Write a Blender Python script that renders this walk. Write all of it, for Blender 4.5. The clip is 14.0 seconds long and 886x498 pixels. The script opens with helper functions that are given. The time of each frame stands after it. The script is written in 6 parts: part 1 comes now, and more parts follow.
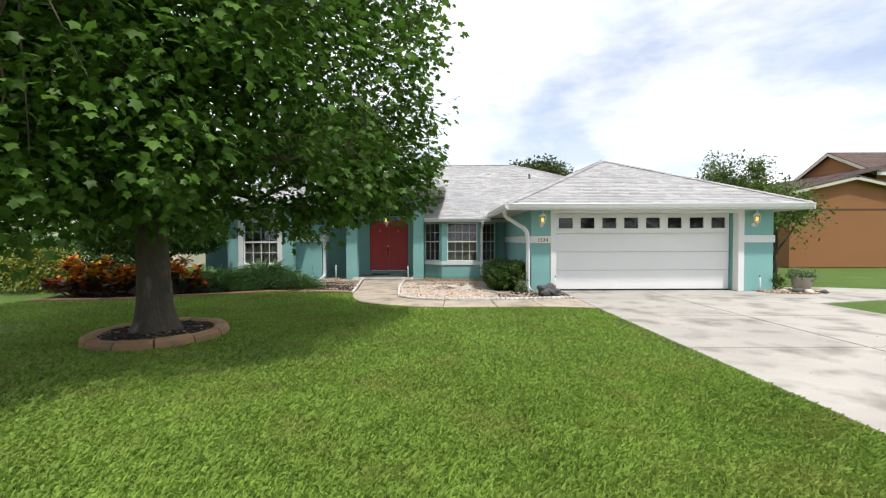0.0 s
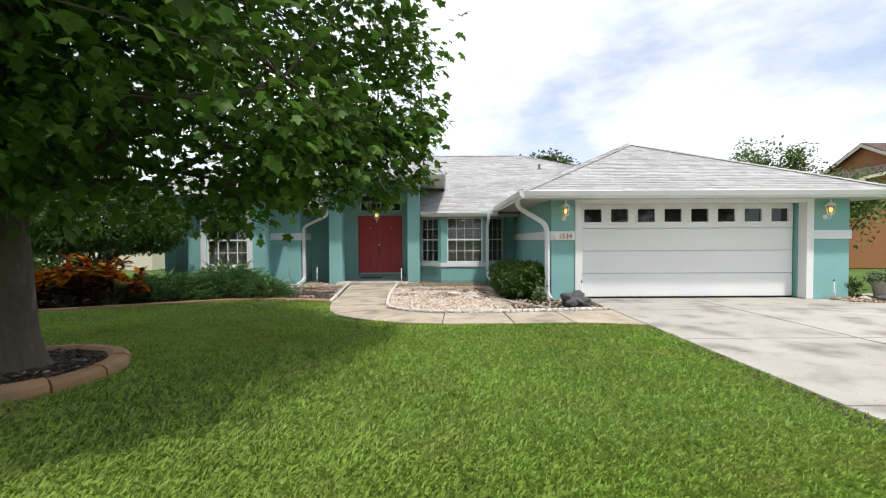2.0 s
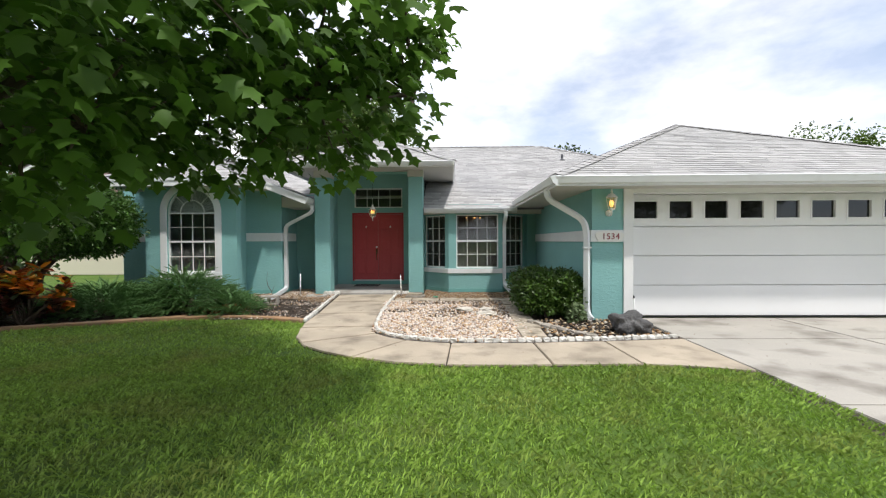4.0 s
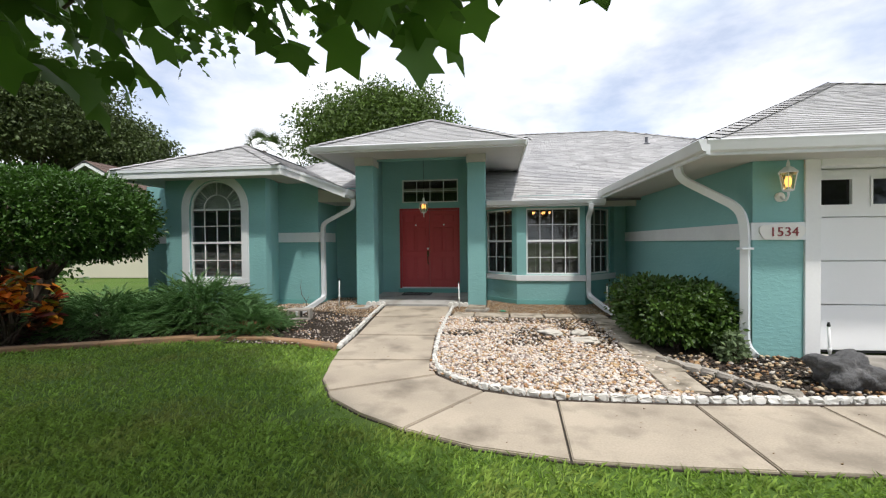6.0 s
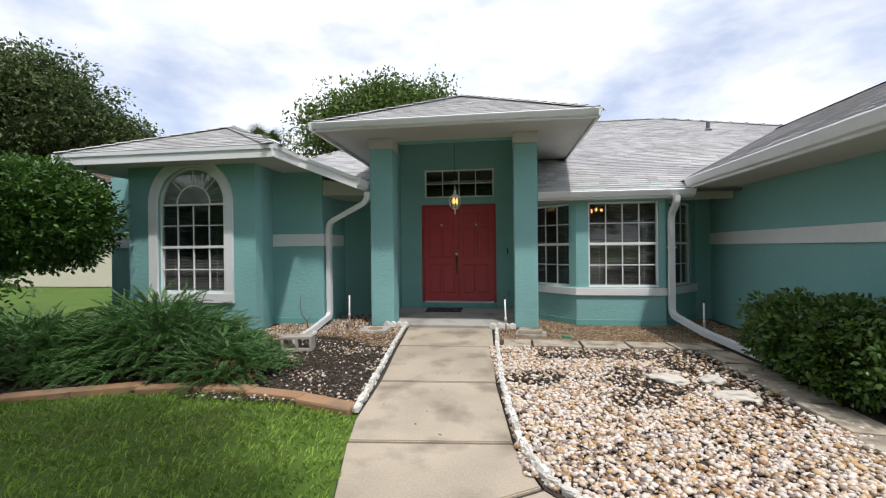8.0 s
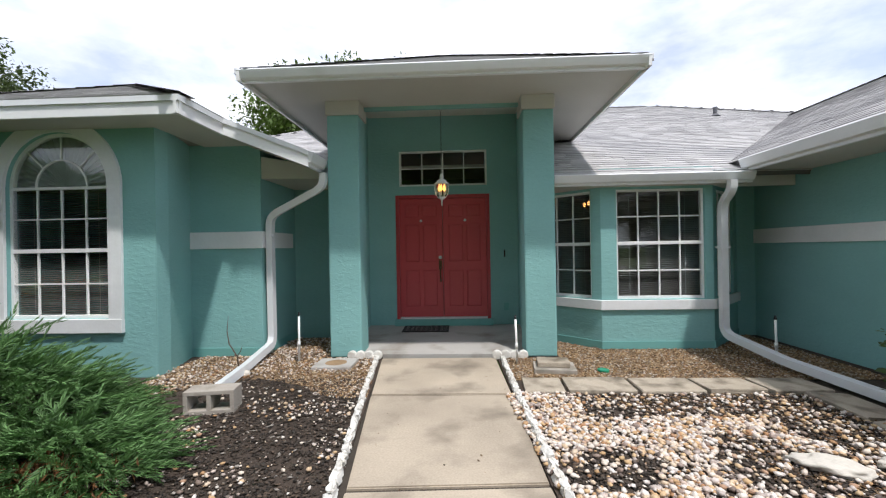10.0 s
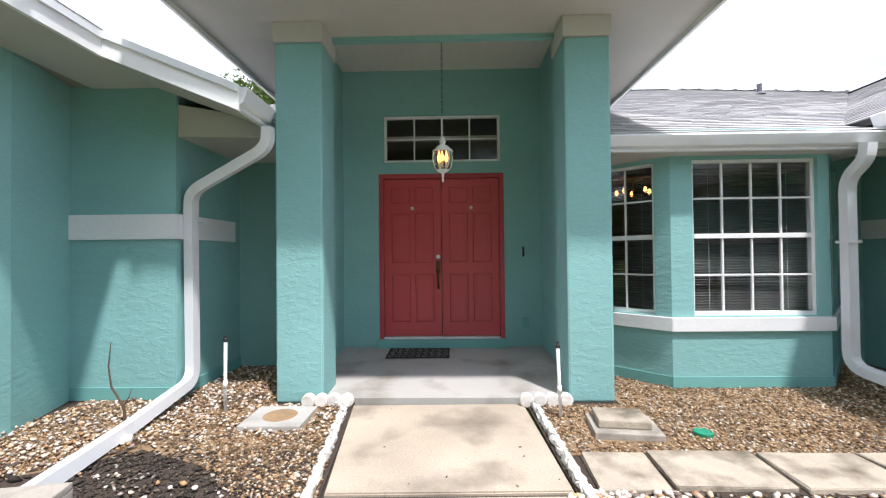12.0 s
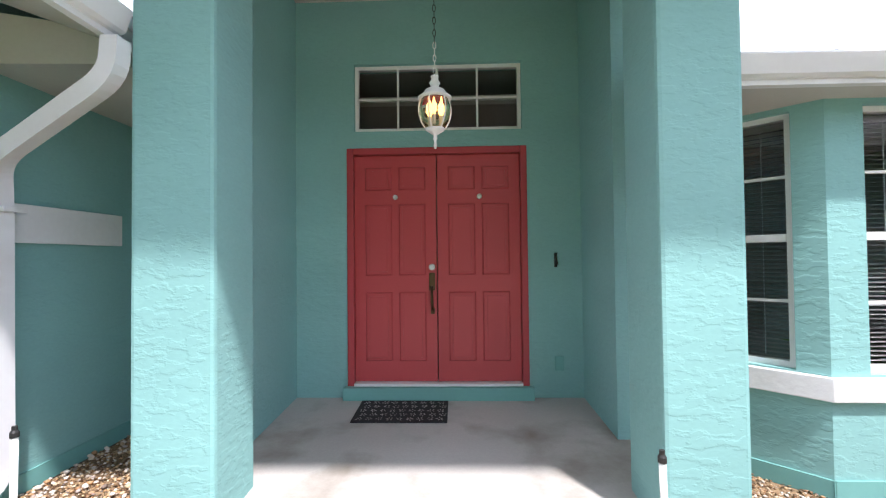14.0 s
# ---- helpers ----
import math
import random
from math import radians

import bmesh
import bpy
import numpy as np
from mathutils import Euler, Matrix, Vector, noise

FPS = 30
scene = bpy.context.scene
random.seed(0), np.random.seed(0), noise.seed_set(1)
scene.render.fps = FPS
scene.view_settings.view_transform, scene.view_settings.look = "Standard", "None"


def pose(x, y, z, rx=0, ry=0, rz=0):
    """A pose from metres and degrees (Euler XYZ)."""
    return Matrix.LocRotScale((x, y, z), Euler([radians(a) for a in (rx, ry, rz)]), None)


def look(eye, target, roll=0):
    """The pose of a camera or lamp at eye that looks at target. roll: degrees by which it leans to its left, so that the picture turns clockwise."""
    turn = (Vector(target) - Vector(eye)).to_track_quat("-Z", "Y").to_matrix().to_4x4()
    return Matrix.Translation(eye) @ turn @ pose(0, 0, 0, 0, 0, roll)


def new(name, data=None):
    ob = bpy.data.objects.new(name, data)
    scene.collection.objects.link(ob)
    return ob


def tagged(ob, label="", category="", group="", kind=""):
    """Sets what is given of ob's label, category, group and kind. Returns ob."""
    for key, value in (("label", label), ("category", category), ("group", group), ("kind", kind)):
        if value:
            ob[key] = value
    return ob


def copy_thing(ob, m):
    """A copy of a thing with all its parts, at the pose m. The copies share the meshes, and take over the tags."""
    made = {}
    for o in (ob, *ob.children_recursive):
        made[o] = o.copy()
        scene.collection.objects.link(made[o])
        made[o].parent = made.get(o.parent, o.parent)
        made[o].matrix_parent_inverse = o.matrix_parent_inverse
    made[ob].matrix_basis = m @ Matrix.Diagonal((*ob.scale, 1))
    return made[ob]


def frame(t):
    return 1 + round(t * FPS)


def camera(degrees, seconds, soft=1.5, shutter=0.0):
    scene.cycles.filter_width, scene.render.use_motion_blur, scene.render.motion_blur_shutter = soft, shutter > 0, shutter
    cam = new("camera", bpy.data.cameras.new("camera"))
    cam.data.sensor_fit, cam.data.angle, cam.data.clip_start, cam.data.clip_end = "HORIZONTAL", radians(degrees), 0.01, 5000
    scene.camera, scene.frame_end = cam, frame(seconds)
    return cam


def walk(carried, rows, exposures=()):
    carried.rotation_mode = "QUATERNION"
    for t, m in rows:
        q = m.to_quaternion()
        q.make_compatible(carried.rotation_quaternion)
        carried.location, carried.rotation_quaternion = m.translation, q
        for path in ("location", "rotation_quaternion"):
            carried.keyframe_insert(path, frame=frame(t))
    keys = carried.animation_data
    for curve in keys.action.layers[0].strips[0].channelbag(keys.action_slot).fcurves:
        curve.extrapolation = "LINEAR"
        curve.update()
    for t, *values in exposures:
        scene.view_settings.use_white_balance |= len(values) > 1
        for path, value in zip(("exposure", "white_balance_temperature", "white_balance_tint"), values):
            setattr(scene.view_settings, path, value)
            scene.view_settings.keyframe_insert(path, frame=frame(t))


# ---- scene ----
cam = camera(93.8, 14.0, soft=1.2)
PATH = [
    (0, (0.254, 1.039, 1.462), (0.258, 3.039, 1.415), -0.2),
    (0.5, (0.236, 1.577, 1.478), (0.241, 3.577, 1.431), -0.3),
    (1, (0.211, 2.125, 1.44), (0.22, 4.124, 1.393), -0.2),
    (1.5, (0.21, 2.683, 1.392), (0.223, 4.682, 1.345), -0.3),
    (2, (0.263, 3.21, 1.366), (0.269, 5.21, 1.322), -0.3),
    (4.5, (0.333, 5.871, 1.376), (0.248, 7.869, 1.34), -0.4),
    (5, (0.189, 6.355, 1.367), (0.043, 8.349, 1.337), -0.6),
    (5.5, (0.012, 6.837, 1.355), (-0.194, 8.826, 1.323), -0.5),
    (6, (-0.187, 7.327, 1.346), (-0.445, 9.31, 1.316), -0.5),
    (6.5, (-0.377, 7.799, 1.303), (-0.657, 9.779, 1.286), -0.4),
    (7, (-0.614, 8.262, 1.312), (-0.9, 10.241, 1.297), -0.5),
    (7.5, (-0.819, 8.718, 1.325), (-1.107, 10.697, 1.316), -0.5),
    (8, (-1.033, 9.167, 1.336), (-1.305, 11.148, 1.329), -0.6),
    (8.5, (-1.196, 9.61, 1.353), (-1.421, 11.598, 1.353), -0.6),
    (9, (-1.342, 10.059, 1.374), (-1.508, 12.052, 1.366), -0.7),
    (11.5, (-1.727, 12.174, 1.24), (-1.78, 14.173, 1.261), -0.8),
    (12, (-1.749, 12.591, 1.228), (-1.792, 14.591, 1.254), -0.6),
    (12.5, (-1.743, 13.0, 1.231), (-1.787, 14.999, 1.261), -0.7),
    (13, (-1.761, 13.402, 1.259), (-1.807, 15.401, 1.291), -0.7),
    (13.5, (-1.736, 13.78, 1.276), (-1.785, 15.779, 1.307), -0.8),
    (14, (-1.713, 14.158, 1.28), (-1.776, 16.157, 1.321), -0.6),
]
walk(cam, [(t, look(eye, target, roll)) for t, eye, target, roll in PATH],
     exposures=[(0.0, 0.0, 6500, 10), (5.0, -0.04, 6450, 10), (9.0, -0.14, 6300, 12), (11.5, 0.62, 6200, 14), (12.5, 0.80, 6180, 16), (14.0, 1.24, 6200, 19)])

# ---- light: high midday sun behind thin broken cloud ----
TO_SUN = Vector((0.28, -0.43, 1.0)).normalized()
SUN_ELEV, SUN_ROT = math.asin(TO_SUN.z), math.atan2(TO_SUN.x, TO_SUN.y)
sun = new("sun", bpy.data.lights.new("sun", "SUN"))
sun.data.energy, sun.data.angle, sun.data.color = 3.5, radians(2.5), (1.0, 0.96, 0.9)
sun.matrix_basis = look(TO_SUN * 60, (0, 0, 0))

world = bpy.data.worlds.new("sky")
scene.world = world
world.use_nodes = True


def build_sky():
    nt = world.node_tree
    n, ln = nt.nodes, nt.links
    n.clear()
    out, bg = n.new("ShaderNodeOutputWorld"), n.new("ShaderNodeBackground")
    sky = n.new("ShaderNodeTexSky")
    sky.sky_type, sky.sun_disc = "NISHITA", False
    sky.sun_elevation, sky.sun_rotation = SUN_ELEV, SUN_ROT
    co = n.new("ShaderNodeTexCoord")
    mp = n.new("ShaderNodeMapping")
    mp.inputs["Scale"].default_value = (1.0, 1.0, 2.2)
    mp.inputs["Location"].default_value = (0.35, 0.1, 0.2)
    no = n.new("ShaderNodeTexNoise")
    no.inputs["Scale"].default_value, no.inputs["Detail"].default_value = 2.2, 7.0
    no.inputs["Roughness"].default_value = 0.55
    ra = n.new("ShaderNodeValToRGB")
    ra.color_ramp.elements[0].position, ra.color_ramp.elements[1].position = 0.38, 0.56
    ra.color_ramp.elements[0].color = (0.5, 0.5, 0.5, 1)
    no2 = n.new("ShaderNodeTexNoise")
    no2.inputs["Scale"].default_value, no2.inputs["Detail"].default_value = 5.0, 6.0
    ra2 = n.new("ShaderNodeValToRGB")
    ra2.color_ramp.elements[0].color = (CLOUD * 0.80, CLOUD * 0.86, CLOUD * 0.95, 1)
    ra2.color_ramp.elements[1].color = (CLOUD * 1.1, CLOUD * 1.1, CLOUD * 1.12, 1)
    ra2.color_ramp.elements[0].position, ra2.color_ramp.elements[1].position = 0.35, 0.62
    mx = n.new("ShaderNodeMix")
    mx.data_type = "RGBA"
    ln.new(co.outputs["Generated"], mp.inputs["Vector"])
    ln.new(mp.outputs[0], no.inputs["Vector"])
    ln.new(mp.outputs[0], no2.inputs["Vector"])
    ln.new(no.outputs["Fac"], ra.inputs[0])
    ln.new(no2.outputs["Fac"], ra2.inputs[0])
    ln.new(ra.outputs["Color"], mx.inputs[0])
    blue = n.new("ShaderNodeMix")
    blue.data_type, blue.blend_type = "RGBA", "MULTIPLY"
    blue.inputs[0].default_value, blue.inputs[7].default_value = 1.0, (0.72, 1.12, 1.55, 1)
    ln.new(sky.outputs[0], blue.inputs[6])
    ln.new(blue.outputs[2], mx.inputs[6])
    ln.new(ra2.outputs["Color"], mx.inputs[7])
    ln.new(mx.outputs[2], bg.inputs["Color"])
    bg.inputs["Strength"].default_value = 0.1
    ln.new(bg.outputs[0], out.inputs[0])


CLOUD = 12.6
build_sky()

# ---- materials ----


def mat(name, base, rough=0.75, var=0.18, scale=1.5, fine=40.0, bump=0.15, bump_scale=None, metal=0.0, ramp=None, island=0.0,
        rand=0.0, dirt=None, dirt_scale=0.8, dirt_edge=(0.52, 0.7), stretch=(1, 1, 1), spec=0.4, trans=0.0, dist=0.01, trowel=False):
    """A procedural surface: base colour with a broad and a fine variation, optional pieces' own tint, dirt and relief."""
    m = bpy.data.materials.new(name)
    m.use_nodes = True
    n, ln = m.node_tree.nodes, m.node_tree.links
    b = n["Principled BSDF"]
    b.inputs["Roughness"].default_value, b.inputs["Metallic"].default_value = rough, metal
    b.inputs["Specular IOR Level"].default_value = spec
    geo = n.new("ShaderNodeNewGeometry")
    mp = n.new("ShaderNodeMapping")
    mp.inputs["Scale"].default_value = stretch
    ln.new(geo.outputs["Position"], mp.inputs["Vector"])

    def noise_tex(sc, detail=4.0):
        t = n.new("ShaderNodeTexNoise")
        t.inputs["Scale"].default_value, t.inputs["Detail"].default_value = sc, detail
        ln.new(mp.outputs[0], t.inputs["Vector"])
        return t.outputs["Fac"]

    def math_node(op, a, c, d=None):
        t = n.new("ShaderNodeMath")
        t.operation = op
        for i, v in enumerate((a, c, d)):
            if v is None:
                continue
            if isinstance(v, (int, float)):
                t.inputs[i].default_value = v
            else:
                ln.new(v, t.inputs[i])
        return t.outputs[0]

    broad, small = noise_tex(scale), noise_tex(fine, 3.0)
    v = math_node("MULTIPLY_ADD", broad, 2.4 * var, 1 - 1.2 * var)
    v = math_node("ADD", v, math_node("MULTIPLY_ADD", small, 1.4 * var, -0.7 * var))
    if island:
        v = math_node("ADD", v, math_node("MULTIPLY_ADD", geo.outputs["Random Per Island"], 2 * island, -island))
    if rand:
        oi = n.new("ShaderNodeObjectInfo")
        v = math_node("ADD", v, math_node("MULTIPLY_ADD", oi.outputs["Random"], 2 * rand, -rand))
    mul = n.new("ShaderNodeMix")
    mul.data_type, mul.blend_type = "RGBA", "MULTIPLY"
    mul.inputs[0].default_value = 1.0
    mul.inputs[6].default_value = (*base, 1)
    if ramp:
        rp = n.new("ShaderNodeValToRGB")
        while len(rp.color_ramp.elements) < len(ramp):
            rp.color_ramp.elements.new(0.5)
        for e, (p, c) in zip(rp.color_ramp.elements, ramp):
            e.position, e.color = p, (*c, 1)
        ln.new(geo.outputs["Random Per Island"], rp.inputs[0])
        ln.new(rp.outputs[0], mul.inputs[6])
    ln.new(v, mul.inputs[7])
    col = mul.outputs[2]
    if dirt:
        d = n.new("ShaderNodeMapRange")
        d.inputs[1].default_value, d.inputs[2].default_value = dirt_edge
        ln.new(noise_tex(dirt_scale, 8.0), d.inputs[0])
        mx = n.new("ShaderNodeMix")
        mx.data_type = "RGBA"
        ln.new(d.outputs[0], mx.inputs[0])
        ln.new(col, mx.inputs[6])
        mx.inputs[7].default_value = (*dirt, 1)
        col = mx.outputs[2]
    ln.new(col, b.inputs["Base Color"])
    if bump:
        bp = n.new("ShaderNodeBump")
        bp.inputs["Strength"].default_value, bp.inputs["Distance"].default_value = bump, dist
        height = noise_tex(bump_scale or fine, 5.0)
        if trowel:
            edge = n.new("ShaderNodeMapRange")
            edge.inputs[1].default_value, edge.inputs[2].default_value = 0.47, 0.58
            ln.new(height, edge.inputs[0])
            height = math_node("MULTIPLY_ADD", small, 0.25, edge.outputs[0])
        ln.new(height, bp.inputs["Height"])
        ln.new(bp.outputs[0], b.inputs["Normal"])
    if trans:
        tr, ad = n.new("ShaderNodeBsdfTranslucent"), n.new("ShaderNodeMixShader")
        ln.new(col, tr.inputs[0])
        ad.inputs[0].default_value = trans
        ln.new(b.outputs[0], ad.inputs[1])
        ln.new(tr.outputs[0], ad.inputs[2])
        ln.new(ad.outputs[0], n["Material Output"].inputs[0])
    return m


def glass_mat(name, tint=(1, 1, 1), rough=0.0):
    m = bpy.data.materials.new(name)
    m.use_nodes = True
    b = m.node_tree.nodes["Principled BSDF"]
    b.inputs["Base Color"].default_value = (*tint, 1)
    b.inputs["Roughness"].default_value, b.inputs["IOR"].default_value = rough, 1.45
    b.inputs["Transmission Weight"].default_value = 1.0
    return m


def glow_mat(name, colour, power):
    m = bpy.data.materials.new(name)
    m.use_nodes = True
    b = m.node_tree.nodes["Principled BSDF"]
    b.inputs["Base Color"].default_value = (*colour, 1)
    b.inputs["Emission Color"].default_value = (*colour, 1)
    b.inputs["Emission Strength"].default_value = power
    return m


M_TEAL = mat("teal_stucco", (0.225, 0.445, 0.43), 0.75, 0.10, 0.9, 38, 0.28, 12.0, stretch=(1, 1, 2.1), dist=0.005, trowel=True)
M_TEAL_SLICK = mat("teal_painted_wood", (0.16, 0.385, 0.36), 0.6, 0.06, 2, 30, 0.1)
M_WHITE = mat("white_paint", (0.78, 0.78, 0.77), 0.5, 0.05, 2.0, 30, 0.06, dirt=(0.6, 0.6, 0.57), dirt_edge=(0.58, 0.85))
M_TRIM = mat("white_stucco_trim", (0.74, 0.75, 0.75), 0.7, 0.07, 2.0, 30, 0.2, dirt=(0.58, 0.6, 0.58), dirt_edge=(0.55, 0.85))
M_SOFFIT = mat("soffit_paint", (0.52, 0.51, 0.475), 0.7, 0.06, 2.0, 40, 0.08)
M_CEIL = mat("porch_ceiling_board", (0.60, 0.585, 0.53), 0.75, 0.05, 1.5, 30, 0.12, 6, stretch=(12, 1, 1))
M_VINYL = mat("white_vinyl_frame", (0.80, 0.80, 0.79), 0.4, 0.03, 3, 30, 0.03)
M_GDOOR = mat("garage_door_paint", (0.82, 0.82, 0.82), 0.5, 0.03, 1.2, 60, 0.05, 120)
M_RED = mat("red_door_paint", (0.46, 0.062, 0.070), 0.42, 0.07, 2, 60, 0.05)
M_RED_DARK = mat("red_frame_paint", (0.40, 0.050, 0.058), 0.45, 0.07, 2, 60, 0.05)
M_GLASS = glass_mat("window_glass", (0.92, 0.95, 0.95))
M_DARKGLASS = mat("tinted_glass", (0.012, 0.012, 0.013), 0.04, 0.1, 1, 10, 0.0, spec=0.6)
M_BLIND = mat("blind_slats", (0.155, 0.15, 0.148), 0.6, 0.06, 1, 20, 0.0)
M_CURTAIN = mat("sheer_curtain", (0.5, 0.53, 0.52), 0.9, 0.1, 3, 40, 0.1)
M_ROOM = mat("interior_paint", (0.30, 0.28, 0.25), 0.9, 0.05, 1, 10, 0.0)
M_SHINGLE = mat("grey_asphalt_shingle", (0.42, 0.41, 0.405), 0.9, 0.16, 0.7, 160, 0.35, 220, island=0.16, spec=0.1,
                dirt=(0.24, 0.24, 0.25), dirt_scale=0.5, dirt_edge=(0.55, 0.95), dist=0.004)
M_SHINGLE_DARK = mat("roof_underlay", (0.12, 0.12, 0.125), 0.95, 0.1, 1, 60, 0.1)
M_BROWNROOF = mat("brown_asphalt_shingle", (0.115, 0.075, 0.06), 0.9, 0.16, 0.8, 90, 0.3, island=0.15)
M_CONC = mat("path_concrete", (0.43, 0.362, 0.278), 0.85, 0.34, 1.3, 70, 0.35, 120, rand=0.05,
             dirt=(0.15, 0.125, 0.095), dirt_scale=2.2, dirt_edge=(0.5, 0.8), dist=0.004)
M_DRIVE = mat("driveway_concrete", (0.43, 0.40, 0.355), 0.85, 0.22, 0.9, 80, 0.25, 120, rand=0.05,
              dirt=(0.16, 0.14, 0.115), dirt_scale=1.5, dirt_edge=(0.5, 0.76), stretch=(0.9, 1.0, 1), dist=0.004)
M_PORCH = mat("porch_concrete", (0.44, 0.42, 0.39), 0.7, 0.12, 1.4, 60, 0.15, dirt=(0.22, 0.19, 0.15), dirt_scale=2.2, dirt_edge=(0.5, 0.75))
M_JOINT = mat("joint_soil", (0.055, 0.045, 0.035), 0.95, 0.3, 8, 60, 0.3)
M_SOIL = mat("dark_mulch_soil", (0.065, 0.048, 0.036), 0.95, 0.35, 4, 60, 0.9, 70, dist=0.02)
M_LAWN = mat("lawn_turf", (0.088, 0.160, 0.020), 0.9, 0.30, 0.7, 45, 0.8, 90, dirt=(0.15, 0.17, 0.045), dirt_scale=1.1, dirt_edge=(0.52, 0.85), dist=0.03)
M_BLADE = mat("grass_blades", (0.25, 0.375, 0.065), 0.5, 0.32, 0.8, 6, 0.0, island=0.35, trans=0.3, spec=0.3,
              dirt=(0.36, 0.33, 0.10), dirt_scale=1.3, dirt_edge=(0.5, 0.95))
M_GRAVEL = mat("river_pebbles", (1, 1, 1), 0.6, 0.12, 5, 60, 0.15, ramp=[
    (0.0, (0.74, 0.68, 0.62)), (0.32, (0.68, 0.58, 0.48)), (0.52, (0.56, 0.38, 0.20)), (0.66, (0.36, 0.19, 0.09)),
    (0.76, (0.70, 0.63, 0.58)), (0.93, (0.26, 0.19, 0.15)), (1.0, (0.10, 0.08, 0.07))])
M_GRAVEL_TAN = mat("tan_pebbles", (1, 1, 1), 0.65, 0.14, 5, 60, 0.15, ramp=[
    (0.0, (0.56, 0.45, 0.31)), (0.3, (0.46, 0.31, 0.16)), (0.52, (0.34, 0.19, 0.085)), (0.70, (0.22, 0.13, 0.075)), (0.82, (0.60, 0.55, 0.48)), (0.95, (0.50, 0.44, 0.36)), (1.0, (0.10, 0.075, 0.055))])
M_GRIT = mat("ochre_grit", (0.27, 0.18, 0.10), 0.95, 0.5, 3.5, 110, 0.9, 90, dirt=(0.10, 0.08, 0.065), dirt_scale=2.2, dirt_edge=(0.5, 0.72), dist=0.012)
M_LITTER = mat("brown_leaf_litter", (1, 1, 1), 0.9, 0.2, 5, 60, 0.1, ramp=[
    (0.0, (0.20, 0.11, 0.05)), (0.5, (0.12, 0.07, 0.04)), (0.8, (0.28, 0.19, 0.10)), (1.0, (0.07, 0.05, 0.035))])
M_CHIP = mat("dark_mulch_chips", (1, 1, 1), 0.9, 0.2, 5, 60, 0.2, ramp=[
    (0.0, (0.03, 0.025, 0.02)), (0.6, (0.065, 0.05, 0.038)), (0.9, (0.12, 0.085, 0.06)), (1.0, (0.35, 0.32, 0.28))])
M_EDGE = mat("white_edging_stone", (0.70, 0.68, 0.63), 0.85, 0.22, 5, 50, 0.4, rand=0.08, dirt=(0.38, 0.35, 0.29), dirt_scale=5, dirt_edge=(0.52, 0.8))
M_BLOCK = mat("tan_kerb_block", (0.36, 0.215, 0.115), 0.9, 0.2, 3, 60, 0.4, rand=0.14, dirt=(0.16, 0.13, 0.10), dirt_scale=3, dirt_edge=(0.5, 0.85))
M_PAVER = mat("old_flagstone", (0.42, 0.36, 0.28), 0.9, 0.26, 4, 90, 0.6, rand=0.12, dirt=(0.15, 0.125, 0.09), dirt_scale=5, dirt_edge=(0.46, 0.72))
M_ROCK = mat("grey_lava_rock", (0.10, 0.098, 0.098), 0.95, 0.45, 7, 40, 1.0, 18, dirt=(0.26, 0.245, 0.23), dirt_scale=8, dirt_edge=(0.55, 0.8), dist=0.03)
M_PALEROCK = mat("pale_limestone", (0.58, 0.54, 0.47), 0.9, 0.14, 6, 40, 0.5)
M_BARK = mat("maple_bark", (0.105, 0.084, 0.066), 0.95, 0.35, 4, 18, 1.0, 10, stretch=(1, 1, 0.45), dirt=(0.20, 0.19, 0.17), dirt_scale=6, dirt_edge=(0.55, 0.72), dist=0.05)
M_TWIG = mat("brown_twig", (0.10, 0.075, 0.055), 0.9, 0.25, 5, 40, 0.3)
M_MAPLE = mat("maple_leaf", (0.095, 0.190, 0.028), 0.5, 0.24, 0.8, 8, 0.0, island=0.4, trans=0.40, spec=0.3)
M_OAK = mat("oak_foliage", (0.070, 0.100, 0.028), 0.6, 0.28, 0.5, 3, 0.0, island=0.4, trans=0.2)
M_BACKTREE = mat("camphor_foliage", (0.095, 0.150, 0.028), 0.6, 0.28, 0.5, 3, 0.0, island=0.4, trans=0.2)
M_SHRUB = mat("shrub_leaf", (0.058, 0.130, 0.019), 0.45, 0.2, 1.5, 8, 0.0, island=0.42, trans=0.25, spec=0.45)
M_HEDGE = mat("hedge_leaf", (0.060, 0.118, 0.016), 0.4, 0.2, 1.5, 8, 0.0, island=0.42, trans=0.22, spec=0.5)
M_JUNIPER = mat("juniper_needles", (0.115, 0.225, 0.072), 0.6, 0.25, 2, 8, 0.0, island=0.32, trans=0.15)
M_BROWNNEEDLE = mat("dry_needles", (0.22, 0.10, 0.04), 0.8, 0.25, 2, 8, 0.0, island=0.3)
M_CROTON = mat("croton_leaf", (1, 1, 1), 0.4, 0.12, 2, 20, 0.0, trans=0.2, ramp=[
    (0.0, (0.50, 0.10, 0.012)), (0.3, (0.62, 0.21, 0.015)), (0.48, (0.55, 0.33, 0.02)), (0.62, (0.30, 0.035, 0.015)),
    (0.78, (0.10, 0.02, 0.015)), (0.9, (0.08, 0.13, 0.02)), (1.0, (0.30, 0.34, 0.03))])
M_CROTON_DARK = mat("croton_dark_leaf", (1, 1, 1), 0.4, 0.12, 2, 20, 0.0, trans=0.15, ramp=[
    (0.0, (0.10, 0.018, 0.014)), (0.45, (0.05, 0.012, 0.012)), (0.8, (0.03, 0.05, 0.012)), (1.0, (0.20, 0.03, 0.015))])
M_YELLOWBUSH = mat("yellow_green_leaf", (0.17, 0.19, 0.02), 0.5, 0.2, 2, 8, 0.0, island=0.4, trans=0.2)
